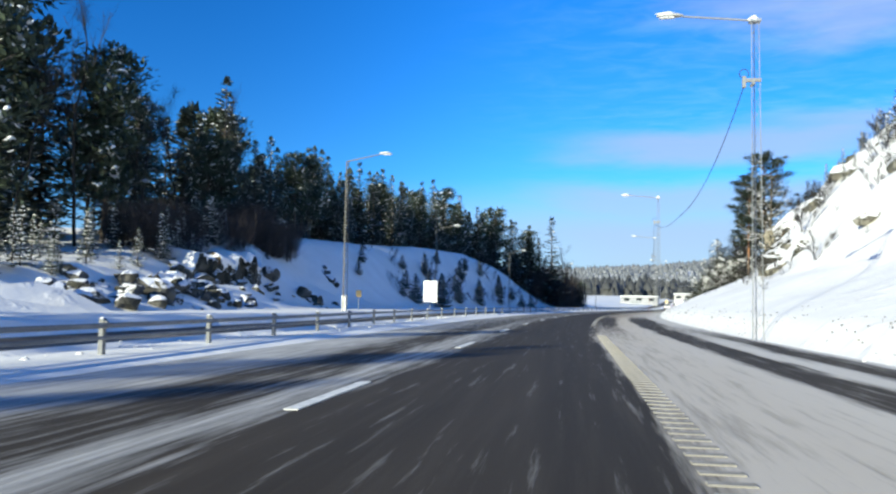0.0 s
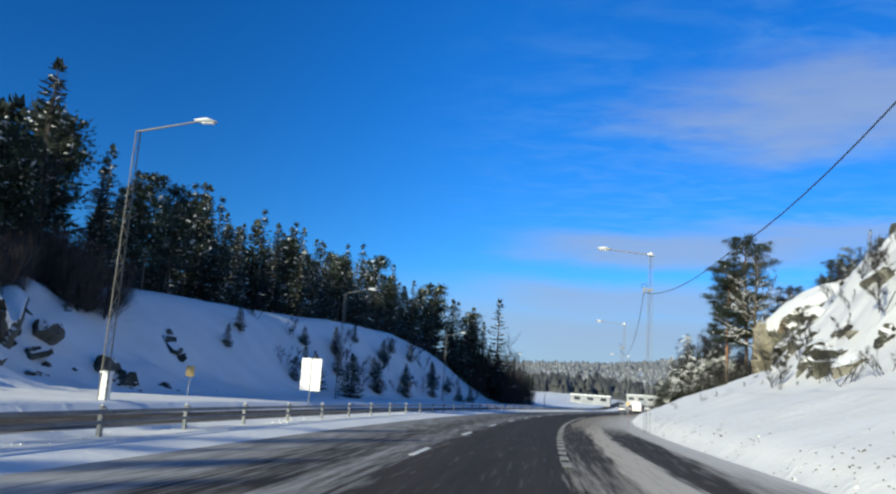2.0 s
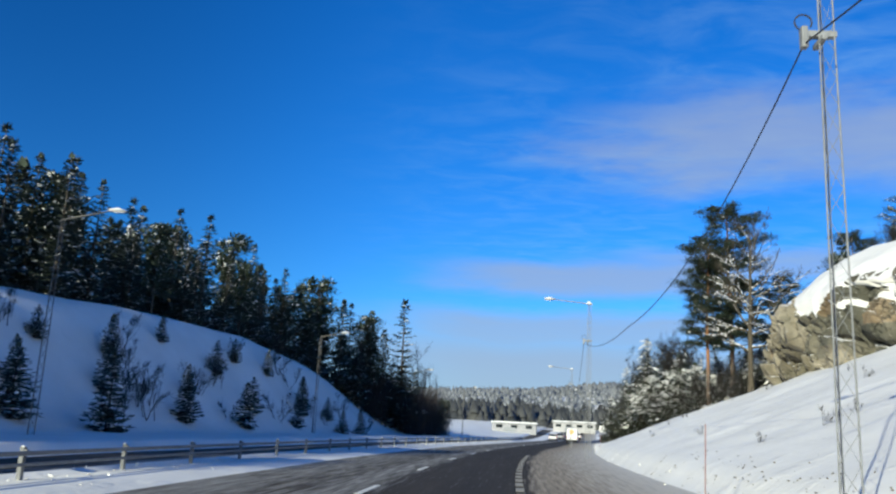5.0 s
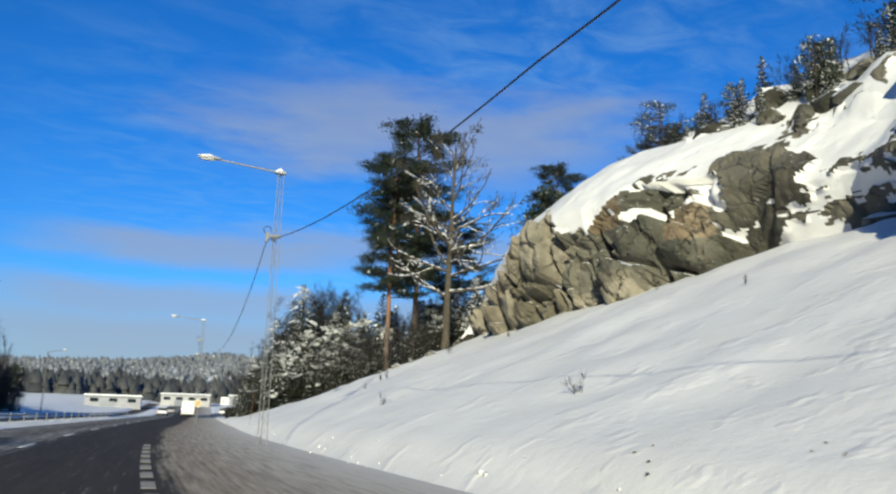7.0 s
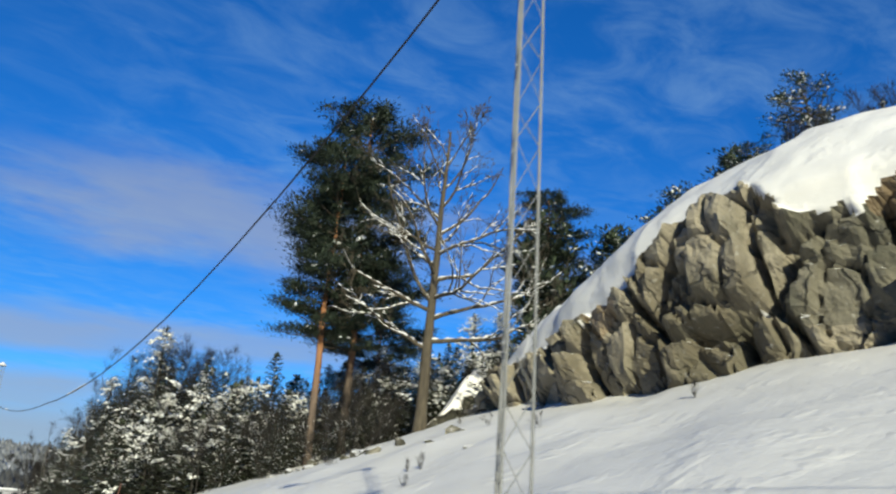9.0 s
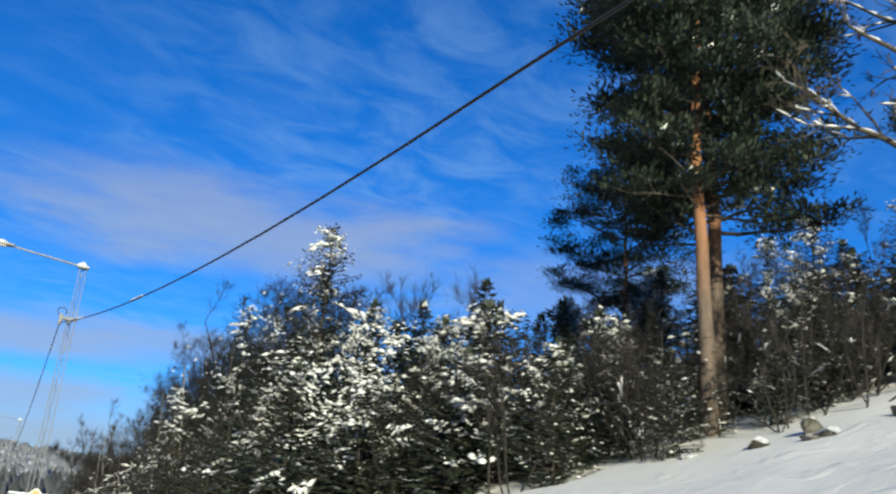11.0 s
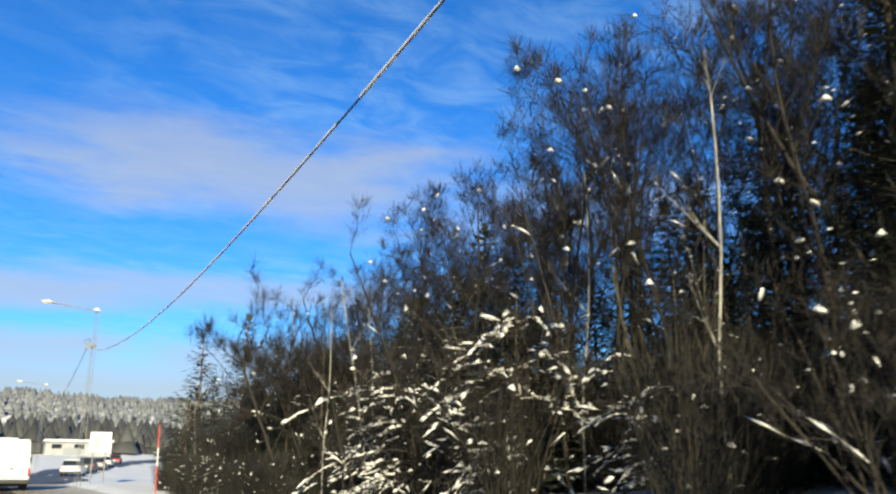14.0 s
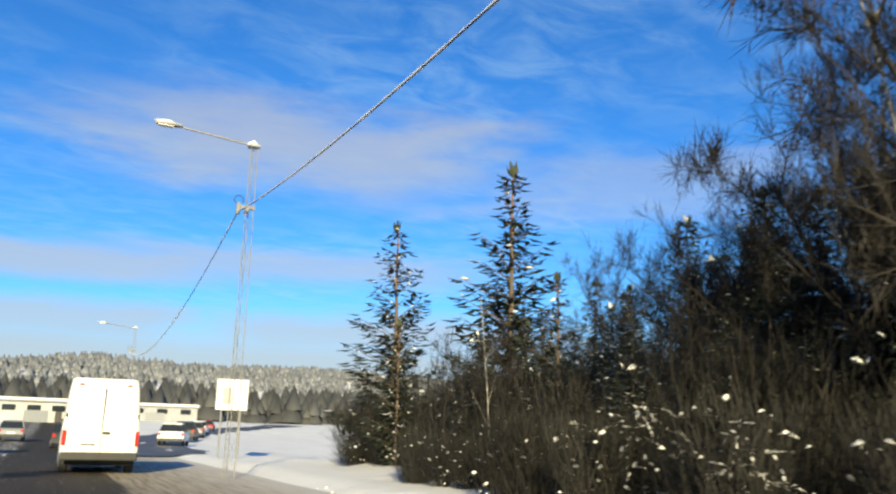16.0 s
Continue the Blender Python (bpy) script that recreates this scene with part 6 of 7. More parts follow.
def grit():
    r = np.random.default_rng(33)
    P = []
    for _ in range(520):
        y = r.uniform(14, 84)
        if noise.noise(Vector((y * 0.25, 3.0, 0))) < -0.1:
            continue
        d = 5.25 + abs(r.normal(0, 0.75))
        P.append((road_x(y) + d, y, height(y, d) + 0.01))
    P = np.array(P)
    s = r.uniform(0.010, 0.032, len(P))
    return lumps(P, r.normal(0, 1, P.shape), s * 1.5, s, s * 0.6)


dirt = new("road_grit", tri_mesh("road_grit", *grit()))
dirt.data.materials.append(GRIT)
tagged(dirt, "scattered brown grit on the ploughed snow bank", "grit", kind="stuff")

# dry grass and twigs that stick out of the slope
GRASS = [tree_meshes("dry_weed", bare_sets(np.random.default_rng(230 + i), 0.9, 0.012, 1, 0.5, 0.2, 5, 0.3, stems=5, lean=0.35, rmin=0.004, twigs=3, twig=0.25)) for i in range(2)]
for k in range(34):
    y = 40 + 90 * rng.random()
    p = at(y, 7.5 + 12 * rng.random())
    plant("dry_weed", GRASS[k % 2], TWIG_MATS, p.x, p.y, p.z - 0.03, "dry brown weed standing out of the snow slope", "plant", "weeds on the snow slope", rng.uniform(0.3, 0.6), k * 33)

# ---- lamp masts, cable ----
MASTS = [(24.2, 5.05), (64.2, 4.9), (102.6, 4.2), (148.9, 2.4), (204.5, 3.9), (250.0, 4.5)]
TOPS = [9.13, 9.13, 9.13, 8.75, 9.25, 9.13]
CLAMPS = [7.4, 7.3, 6.9, 7.05, 7.4, 7.4]


def heading(y):
    return -math.degrees(math.atan(road_x(y + 0.5) - road_x(y - 0.5)))


def lattice_mast(y, d, CLAMP, MAST_TOP):
    x = road_x(y) + d
    zb = height(y, max(d, 5.2)) - 0.25 if d > 5 else -0.2
    ob = thing("lamp_mast", "slim galvanised lattice lamp mast beside the road", "lamp mast", "lattice lamp masts", m=pose(x, y, 0, 0, 0, heading(y)))
    corner = [(math.cos(a), math.sin(a)) for a in (math.radians(90), math.radians(210), math.radians(330))]
    low, high = 0.175, 0.115

    def leg_at(i, z):
        r = low + (high - low) * (z - zb) / (MAST_TOP - zb)
        return (corner[i][0] * r, corner[i][1] * r, z)

    for i in range(3):
        part("leg", tri_mesh("leg", *tubes([leg_at(i, zb)], [leg_at(i, MAST_TOP)], 0.0135, 0.012, 6), smooth=True), STEEL_OLD, ob)
    A, B = [], []
    n = 22
    for k in range(n):
        z0, z1 = zb + (MAST_TOP - zb) * k / n, zb + (MAST_TOP - zb) * (k + 1) / n
        for i in range(3):
            j = (i + 1) % 3
            a, b = (i, j) if k % 2 else (j, i)
            A.append(leg_at(a, z0))
            B.append(leg_at(b, z1))
    brace = part("bracing", tri_mesh("bracing", *tubes(A, B, 0.0045, 0.0045, 4)), STEEL_OLD, ob)
    tagged(brace, "zigzag steel bracing", kind="stuff")
    part("arm", tri_mesh("arm", *tubes([(0.05, 0, MAST_TOP)], [(-2.0, 0, MAST_TOP + 0.2)], 0.035, 0.03, 8), smooth=True), STEEL, ob)
    lamp_head(ob, -2.0, MAST_TOP + 0.2, -1)
    part("top_plate", boxed(-0.16, 0.16, -0.14, 0.14, MAST_TOP - 0.05, MAST_TOP + 0.03, 0.01), STEEL, ob)
    part("snow_cap", tri_mesh("snow_cap", *lumps(np.array([[0, 0, MAST_TOP + 0.03]]), np.array([[1.0, 0, 0]]), 0.2, 0.18, 0.16), smooth=True), SNOW_LOAD, ob)
    bm = boxed(-0.32, 0.16, -0.06, 0.06, CLAMP - 0.05, CLAMP + 0.05, 0.015)
    box(bm, -0.36, -0.26, -0.07, 0.07, CLAMP - 0.22, CLAMP + 0.12, 0.02)
    box(bm, -0.12, -0.04, -0.2, 0.2, CLAMP - 0.16, CLAMP - 0.08, 0.02)
    part("cable_clamp", bm, STEEL_OLD, ob, "dark steel cable clamp")
    A2 = [(-0.31 + 0.13 * math.cos(a), 0, CLAMP + 0.2 + 0.13 * math.sin(a)) for a in np.linspace(-0.6, 4.2, 10)]
    part("cable_loop", tri_mesh("cable_loop", *pipe(A2, 0.014, 5), smooth=True), BLACK, ob)
    return ob


def lamp_head(ob, x, z, s):
    """A flat street-lamp head with snow on it, pointing along s."""
    bm = bmesh.new()
    bmesh.ops.create_uvsphere(bm, u_segments=14, v_segments=8, radius=1.0)
    for v in bm.verts:
        v.co = Vector((x + s * (0.36 + v.co.x * 0.40), v.co.y * (0.14 + 0.02 * v.co.x * s), z + 0.02 + (v.co.z * 0.085 if v.co.z > 0 else v.co.z * 0.05)))
    head = part("lamp_head", bm, LAMP_GREY, ob, "grey flat street-lamp head")
    part("lens", boxed(min(x + s * 0.25, x + s * 0.66), max(x + s * 0.25, x + s * 0.66), -0.09, 0.09, z - 0.045, z - 0.02, 0.01), WHITE_PAINT, head)
    part("snow_cap", tri_mesh("head_snow", *lumps(np.array([[x + s * 0.38, 0, z + 0.08]]), np.array([[1.0, 0, 0]]), 0.38, 0.13, 0.09), smooth=True), SNOW_LOAD, head)
    return head


for (y, d), clamp_z, top_z in zip(MASTS, CLAMPS, TOPS):
    lattice_mast(y, d, clamp_z, top_z)


def left_pole(x, y, top, reach, up):
    z = height(y, x - road_x(y))
    ob = thing("street_lamp", "slim olive-grey lattice street lamp with a short arm", "street lamp", "lamps along the opposite road", m=pose(x, y, 0, 0, 0, heading(y)))
    foot = z - 0.2
    corner = [(math.cos(a), math.sin(a)) for a in (math.radians(30), math.radians(150), math.radians(270))]

    def leg_at(i, h):
        r = 0.15 - 0.06 * (h - foot) / (top - foot)
        return (corner[i][0] * r, corner[i][1] * r, h)

    for i in range(3):
        part("leg", tri_mesh("leg", *tubes([leg_at(i, foot)], [leg_at(i, top)], 0.02, 0.017, 6), smooth=True), POLE_BROWN, ob)
    hs = np.linspace(foot, top, 21)
    A = [leg_at((i + k % 2) % 3, hs[k]) for k in range(20) for i in range(3)]
    B = [leg_at((i + 1 - k % 2) % 3, hs[k + 1]) for k in range(20) for i in range(3)]
    brace = part("bracing", tri_mesh("bracing", *tubes(A, B, 0.008, 0.008, 4)), POLE_BROWN, ob)
    tagged(brace, "zigzag steel bracing", kind="stuff")
    part("arm", tri_mesh("arm", *tubes([(0, 0, top - 0.02)], [(reach - 0.6, 0, top + up)], 0.035, 0.03, 8), smooth=True), POLE_BROWN, ob)
    lamp_head(ob, reach - 0.6, top + up, 1)
    return ob


for x, y, top, reach in ((-12.9, 45.6, 8.95, 2.5), (-29.6, 51.0, 8.3, 1.6), (-14.05, 84.0, 8.45, 2.4), (-9.6, 124.0, 8.5, 2.4), (-2.6, 164.0, 8.5, 2.4), (5.2, 204.0, 8.5, 2.4)):
    left_pole(x, y, top, reach, 0.35)

CABLE_COVER = plain("cable_snow", (0.80, 0.80, 0.82), 0.7)


def cable_span(k, a, b, sag, snowy, head, tail):
    pts = []
    n = 28
    for i in range(n + 1):
        t = i / n
        pts.append((a[0] + (b[0] - a[0]) * t, a[1] + (b[1] - a[1]) * t, a[2] + (b[2] - a[2]) * t - sag * 4 * t * (1 - t) * (1 + head * max(0.0, 1 - 2 * t) + tail * max(0.0, 2 * t - 1))))
    ob = thing("overhead_cable", "black overhead cable slung between lamp masts" if snowy < 0.5 else "overhead cable coated with white snow", "cable", "cable spans between the masts")
    part("cable", tri_mesh("cable", *pipe(pts, 0.0135, 6), smooth=True), BLACK, ob)
    r = np.random.default_rng(k)
    P, D = [], []
    for i in range(0, 220):
        t = (i + r.random()) / 220
        if noise.noise(Vector((t * 14, k * 3.1, 0))) < 0.75 - 1.6 * snowy:
            continue
        j = min(n - 1, int(t * n))
        f = t * n - j
        P.append(np.array(pts[j]) * (1 - f) + np.array(pts[j + 1]) * f + [0, 0, 0.02])
        D.append(np.array(pts[j + 1]) - np.array(pts[j]))
    if snowy > 0.8:
        a2, b2 = np.array(pts[:-1]), np.array(pts[1:])
        cut = np.linspace(0, 1, 9)
        A = np.concatenate([a2 + (b2 - a2) * t for t in cut[:-1]])
        B = np.concatenate([a2 + (b2 - a2) * t for t in cut[1:]])
        along = np.concatenate([(np.arange(n) + t) / n for t in cut[:-1]])
        held = np.array([noise.noise(Vector((t * 60, k * 3.1, 0))) for t in along]) + 1.3 * (along - 0.12) > 0
        A, B = A[held] + [0, 0, 0.007], B[held] + [0, 0, 0.007]
        rad = 0.015 + 0.008 * r.random(len(A))
        tagged(part("snow_coat", tri_mesh("snow_coat", *tubes(A, B, rad, rad * 0.9, 7), smooth=True), CABLE_COVER, ob), kind="stuff")
    elif P:
        D = np.array(D)
        tagged(part("snow_coat", tri_mesh("snow_coat", *lumps(np.array(P), D, 0.24, 0.026, 0.024), smooth=True), CABLE_COVER, ob), kind="stuff")


anchor = []
for (y, d), clamp_z in zip(MASTS, CLAMPS):
    m = pose(road_x(y) + d, y, 0, 0, 0, heading(y))
    anchor.append(m @ Vector((-0.31, 0, clamp_z - 0.15)))
for k in range(len(anchor) - 1):
    cable_span(k, anchor[k], anchor[k + 1], (1.6, 1.65, 2.42, 2.05, 1.6)[k], (0.1, 0.15, 0.3, 0.9, 0.6)[k], (0.55, 0.55, 0.45, -0.1, 0.0)[k], (0.0, 0.0, -0.2, 0.04, 0.0)[k])

# ---- guardrail ----
rail = thing("guardrail", "galvanised median guardrail with snow on its posts", "guardrail", "", m=pose(0, 0, 0))
gy = list(np.arange(-24, 216, 4.0))


def rail_d(y):
    return -7.3 - 0.85 * ss(8, 46, y)


post_me = bpy.data.meshes.new("post")
bm = boxed(-0.04, 0.04, -0.05, 0.05, -0.2, 0.56, 0.008)
box(bm, 0.03, 0.09, -0.04, 0.04, 0.40, 0.52, 0.01)
bm.to_mesh(post_me)
bm.free()
cap_me = tri_mesh("snow_cap", *lumps(np.array([[0, 0, 0.56]]), np.array([[0, 1.0, 0]]), 0.065, 0.05, 0.03), smooth=True)
for y in gy:
    o = part("post", post_me, RAIL_STEEL, rail)
    o.matrix_basis = pose(road_x(y) + rail_d(y), y, 0.05, 0, 0, heading(y))
    c = part("snow_cap", cap_me, SNOW_LOAD, o)


def rail_tube(z, w, h, off):
    bm = bmesh.new()
    ring = []
    for y in gy:
        x = road_x(y) + rail_d(y) + off
        ring.append([bm.verts.new((x + sx * w, y, z + sz * h)) for sx, sz in ((-1, -0.6), (-1, 0.6), (-0.5, 1), (0.5, 1), (1, 0.6), (1, -0.6), (0.5, -1), (-0.5, -1))])
    for a, b in zip(ring[:-1], ring[1:]):
        for i in range(8):
            bm.faces.new((a[i], b[i], b[(i + 1) % 8], a[(i + 1) % 8]))
    bm.faces.new(ring[0])
    bm.faces.new(ring[-1][::-1])
    return bm


part("top_rail", rail_tube(0.50, 0.03, 0.04, 0.1), RAIL_STEEL, rail)
part("lower_rail", rail_tube(0.31, 0.025, 0.03, 0.1), RAIL_STEEL, rail)

# ---- lane dashes, edge marks ----
dash_bm = boxed(-0.065, 0.065, 0, 2.6, -0.01, 0.003)
dash_me = bpy.data.meshes.new("lane_dash")
dash_bm.to_mesh(dash_me)
dash_bm.free()
for y in np.arange(-3.6, 330, 10.4):
    o = part("lane_dash", dash_me, ROAD_PAINT, road)
    o.matrix_basis = pose(road_x(y) - 2.42, y, 0.006 + road_z(y, -2.4), 0, 0, heading(y + 1.5))
mark_me = bpy.data.meshes.new("edge_mark")
mark_bm = boxed(-0.10, 0.10, 0, 1.1, -0.01, 0.003)
mark_bm.to_mesh(mark_me)
mark_bm.free()
for y in np.arange(38, 104, 2.0):
    o = part("edge_mark", mark_me, RIB_PAINT if y < 56 else ROAD_PAINT, road)
    o.matrix_basis = pose(road_x(y) + 0.72, y, 0.006 + road_z(y, 0.7), 0, 0, heading(y))
rib_me = bpy.data.meshes.new("rumble_rib")
rib_bm = boxed(-0.13, 0.13, 0, 0.10, -0.01, 0.006, 0.003)
rib_bm.to_mesh(rib_me)
rib_bm.free()
for k, y in enumerate(np.arange(0, 26, 0.30)):
    o = part("rumble_rib", rib_me, RIB_PAINT, road)
    o.matrix_basis = pose(road_x(y) + 0.80, y, 0.004 + road_z(y, 0.8), 0, 0, 0)

# ---- signs and marker posts ----
s_back = thing("direction_sign", "pale back of a two-panel direction sign on one post", "road sign", m=pose(-11.3, 64.8, 0, 0, 0, -8))
zb = height(64.8, -12.7)
part("panel", boxed(-0.57, -0.03, -0.02, 0.02, 0.95, 2.66, 0.008), WHITE_PAINT, s_back)
part("panel", boxed(0.03, 0.57, -0.02, 0.02, 0.95, 2.66, 0.008), WHITE_PAINT, s_back)
part("post", tri_mesh("sign_post", *tubes([(0, 0.03, zb - 0.3)], [(0, 0.03, 2.62)], 0.03, 0.03, 8), smooth=True), STEEL_OLD, s_back)
s_small = thing("warning_sign", "small yellow sign on a thin post", "road sign", m=pose(-15.6, 59.0, 0, 0, 0, 10))
zb = height(59, -15.6 - road_x(59))
part("panel", boxed(-0.2, 0.2, -0.012, 0.012, 1.25, 1.75, 0.01), YELLOW, s_small)
part("post", tri_mesh("sign_post", *tubes([(0, 0.04, zb - 0.3)], [(0, 0.04, 1.75)], 0.025, 0.025, 6), smooth=True), STEEL, s_small)
box_ob = thing("roadside_cabinet", "small white cabinet at the foot of a lamp", "cabinet", m=pose(-13.0, 46.0, height(46.0, -13.4), 0, 0, 0))
part("body", boxed(-0.14, 0.14, -0.12, 0.12, -0.1, 0.8, 0.02), WHITE_PAINT, box_ob)
part("lid", boxed(-0.17, 0.17, -0.15, 0.15, 0.8, 0.88, 0.02), SNOW_LOAD, box_ob)

dia = thing("priority_sign", "yellow diamond priority sign with a white border", "road sign", m=pose(15.96, 148.70, 0, 0, 0, -15))


def diamond(s, y0, y1, z):
    bm = bmesh.new()
    box(bm, -s, s, y0, y1, -s, s)
    bmesh.ops.bevel(bm, geom=[e for e in bm.edges if abs(e.verts[0].co.y - e.verts[1].co.y) > 1e-4], offset=0.04, segments=3, affect="EDGES")
    bmesh.ops.rotate(bm, verts=bm.verts, cent=(0, 0, 0), matrix=Matrix.Rotation(radians(45), 3, "Y"))
    bmesh.ops.translate(bm, verts=bm.verts, vec=(0, 0, z))
    return bm


part("border", diamond(0.262, -0.014, 0.0, 1.69), WHITE_PAINT, dia)
part("face", diamond(0.232, -0.02, -0.0145, 1.69), YELLOW, dia)
part("rim", diamond(0.271, 0.0005, 0.012, 1.69), BLACK, dia)
part("post", tri_mesh("sign_post", *tubes([(0, 0.04, -0.2)], [(0, 0.04, 1.95)], 0.03, 0.03, 8), smooth=True), STEEL, dia)


STAKE = plain("red_brown_stake", (0.24, 0.10, 0.08), 0.7)


def marker(y, d, h, banded):
    p = at(y, d)
    ob = thing("snow_marker", "red and white banded snow marker stick" if banded else "thin brown snow stake by the road", "snow marker", "snow stakes along the road edge", m=pose(p.x, p.y, p.z - 0.1, rng.uniform(-3, 3), rng.uniform(-3, 3), 0))
    if banded:
        cuts = (0.0, 0.3, 0.6, 0.9, 1.44, 1.72, h)
        for k in range(6):
            part("band", tri_mesh("band", *tubes([(0, 0, cuts[k])], [(0, 0, cuts[k + 1])], 0.010, 0.010, 7), smooth=True), RED_PAINT if k % 2 else WHITE_PAINT, ob)
    else:
        part("stick", tri_mesh("stick", *tubes([(0, 0, 0)], [(0, 0, h)], 0.011, 0.010, 6), smooth=True), STAKE, ob)


marker(69.5, 4.25, 1.8, False)
marker(172.35, 1.82, 2.08, True)
marker(124.0, 5.6, 1.9, False)

# ---- vehicles ----
CAR_WHITE = plain("white_car_paint", (0.76, 0.75, 0.72), 0.3, 0, 0.03, 2.0)
CAR_DARK = plain("dark_car_paint", (0.035, 0.037, 0.042), 0.3, 0, 0.1, 2.0)
CAR_GREY = plain("grey_car_paint", (0.25, 0.26, 0.27), 0.35, 0.3, 0.06, 2.0)
CAR_RED = plain("red_car_paint", (0.22, 0.03, 0.03), 0.35, 0, 0.06, 2.0)
GLASS_DARK = plain("dark_glass", (0.02, 0.025, 0.03), 0.08, 0, 0.1)
RED_LENS = plain("red_lens", (0.42, 0.02, 0.015), 0.25)
TRIM = plain("black_plastic_trim", (0.03, 0.03, 0.03), 0.6)


def shell(profile, width, taper, bevel):
    """A body from its side outline (y, z), pulled to the width and drawn in towards the top."""
    bm = bmesh.new()
    zt = max(z for _, z in profile)
    zl = min(z for _, z in profile)
    sides = []
    for s in (-1, 1):
        sides.append([bm.verts.new((s * width / 2 * (1 - taper * max(0.0, (z - zl) / (zt - zl) - 0.35) / 0.65), y, z)) for y, z in profile])
    n = len(profile)
    for i in range(n):
        j = (i + 1) % n
        bm.faces.new((sides[0][i], sides[0][j], sides[1][j], sides[1][i]))
    bm.faces.new(sides[0][::-1])
    bm.faces.new(sides[1])
    bmesh.ops.recalc_face_normals(bm, faces=bm.faces)
    if bevel:
        bmesh.ops.bevel(bm, geom=[e for e in bm.edges if abs(e.verts[0].co.x + e.verts[1].co.x) > 0.1], offset=bevel, segments=3, affect="EDGES", profile=0.6)
    return bm


def wheel(ob, x, y, r, w=0.2):
    bm = bmesh.new()
    bmesh.ops.create_cone(bm, cap_ends=True, segments=20, radius1=r, radius2=r, depth=w, matrix=Matrix.Translation((x, y, r)) @ Matrix.Rotation(radians(90), 4, "Y"))
    bmesh.ops.bevel(bm, geom=[e for e in bm.edges if len(e.link_faces) == 2 and e.calc_face_angle() > 1.0], offset=0.03, segments=2, affect="EDGES")
    t = part("wheel", bm, BLACK, ob)
    bm = bmesh.new()
    s = 1 if x > 0 else -1
    bmesh.ops.create_cone(bm, cap_ends=True, segments=16, radius1=r * 0.62, radius2=r * 0.5, depth=0.03, matrix=Matrix.Translation((x + s * (w / 2 + 0.012), y, r)) @ Matrix.Rotation(radians(90 * s), 4, "Y"))
    part("rim", bm, STEEL, t)


def van(y, d):
    ob = thing("delivery_van", "white high-roof delivery van seen from behind", "van", m=pose(road_x(y) + d, y, road_z(y, d), 0, 0, heading(y)))
    part("body", shell([(0.0, 0.42), (0.02, 1.2), (0.10, 2.35), (0.30, 2.58), (3.9, 2.62), (4.5, 2.45), (5.15, 1.55), (5.85, 1.15), (5.95, 0.45)], 1.98, 0.13, 0.12), CAR_WHITE, ob)
    part("bumper", boxed(-0.98, 0.98, -0.1, 0.12, 0.36, 0.58, 0.04), TRIM, ob, "grey black rear bumper")
    part("underbody", boxed(-0.85, 0.85, 0.3, 5.6, 0.22, 0.44, 0.03), BLACK, ob)
    for x, y0 in ((-0.86, 1.1), (0.86, 1.1), (-0.86, 4.9), (0.86, 4.9)):
        wheel(ob, x, y0, 0.34, 0.22)
    for s in (-1, 1):
        x = s * 0.93
        part("tail_light", boxed(x - 0.05, x + 0.05, -0.035, 0.02, 0.75, 1.15, 0.015), RED_LENS, ob)
        m = part("mirror", boxed(s * 1.12 - 0.1, s * 1.12 + 0.1, 4.3, 4.42, 1.35, 1.72, 0.04), TRIM, ob)
        part("stalk", boxed(min(s * 0.92, s * 1.1), max(s * 0.92, s * 1.1), 4.33, 4.39, 1.42, 1.5, 0.01), TRIM, m)
        part("roof_lamp", boxed(s * 0.62 - 0.06, s * 0.62 + 0.06, 0.1, 0.16, 2.36, 2.42, 0.01), RED_LENS, ob)
        part("hinge", boxed(x - 0.02 - s * 0.01, x + 0.02 - s * 0.01, -0.02, 0.04, 1.5, 1.62, 0.008), TRIM, ob)
    part("door_gap", boxed(-0.008, 0.008, -0.006, 0.05, 0.6, 2.3), TRIM, ob)
    part("handle", boxed(0.03, 0.22, -0.03, 0.03, 1.06, 1.13, 0.012), TRIM, ob)
    part("number_plate", boxed(-0.55, -0.08, -0.016, 0.03, 0.72, 0.83, 0.006), WHITE_PAINT, ob)
    part("plate_bar", boxed(-0.5, -0.13, -0.02, 0.0, 0.755, 0.8), TRIM, ob)
    return ob


van(207.2, 0.75)


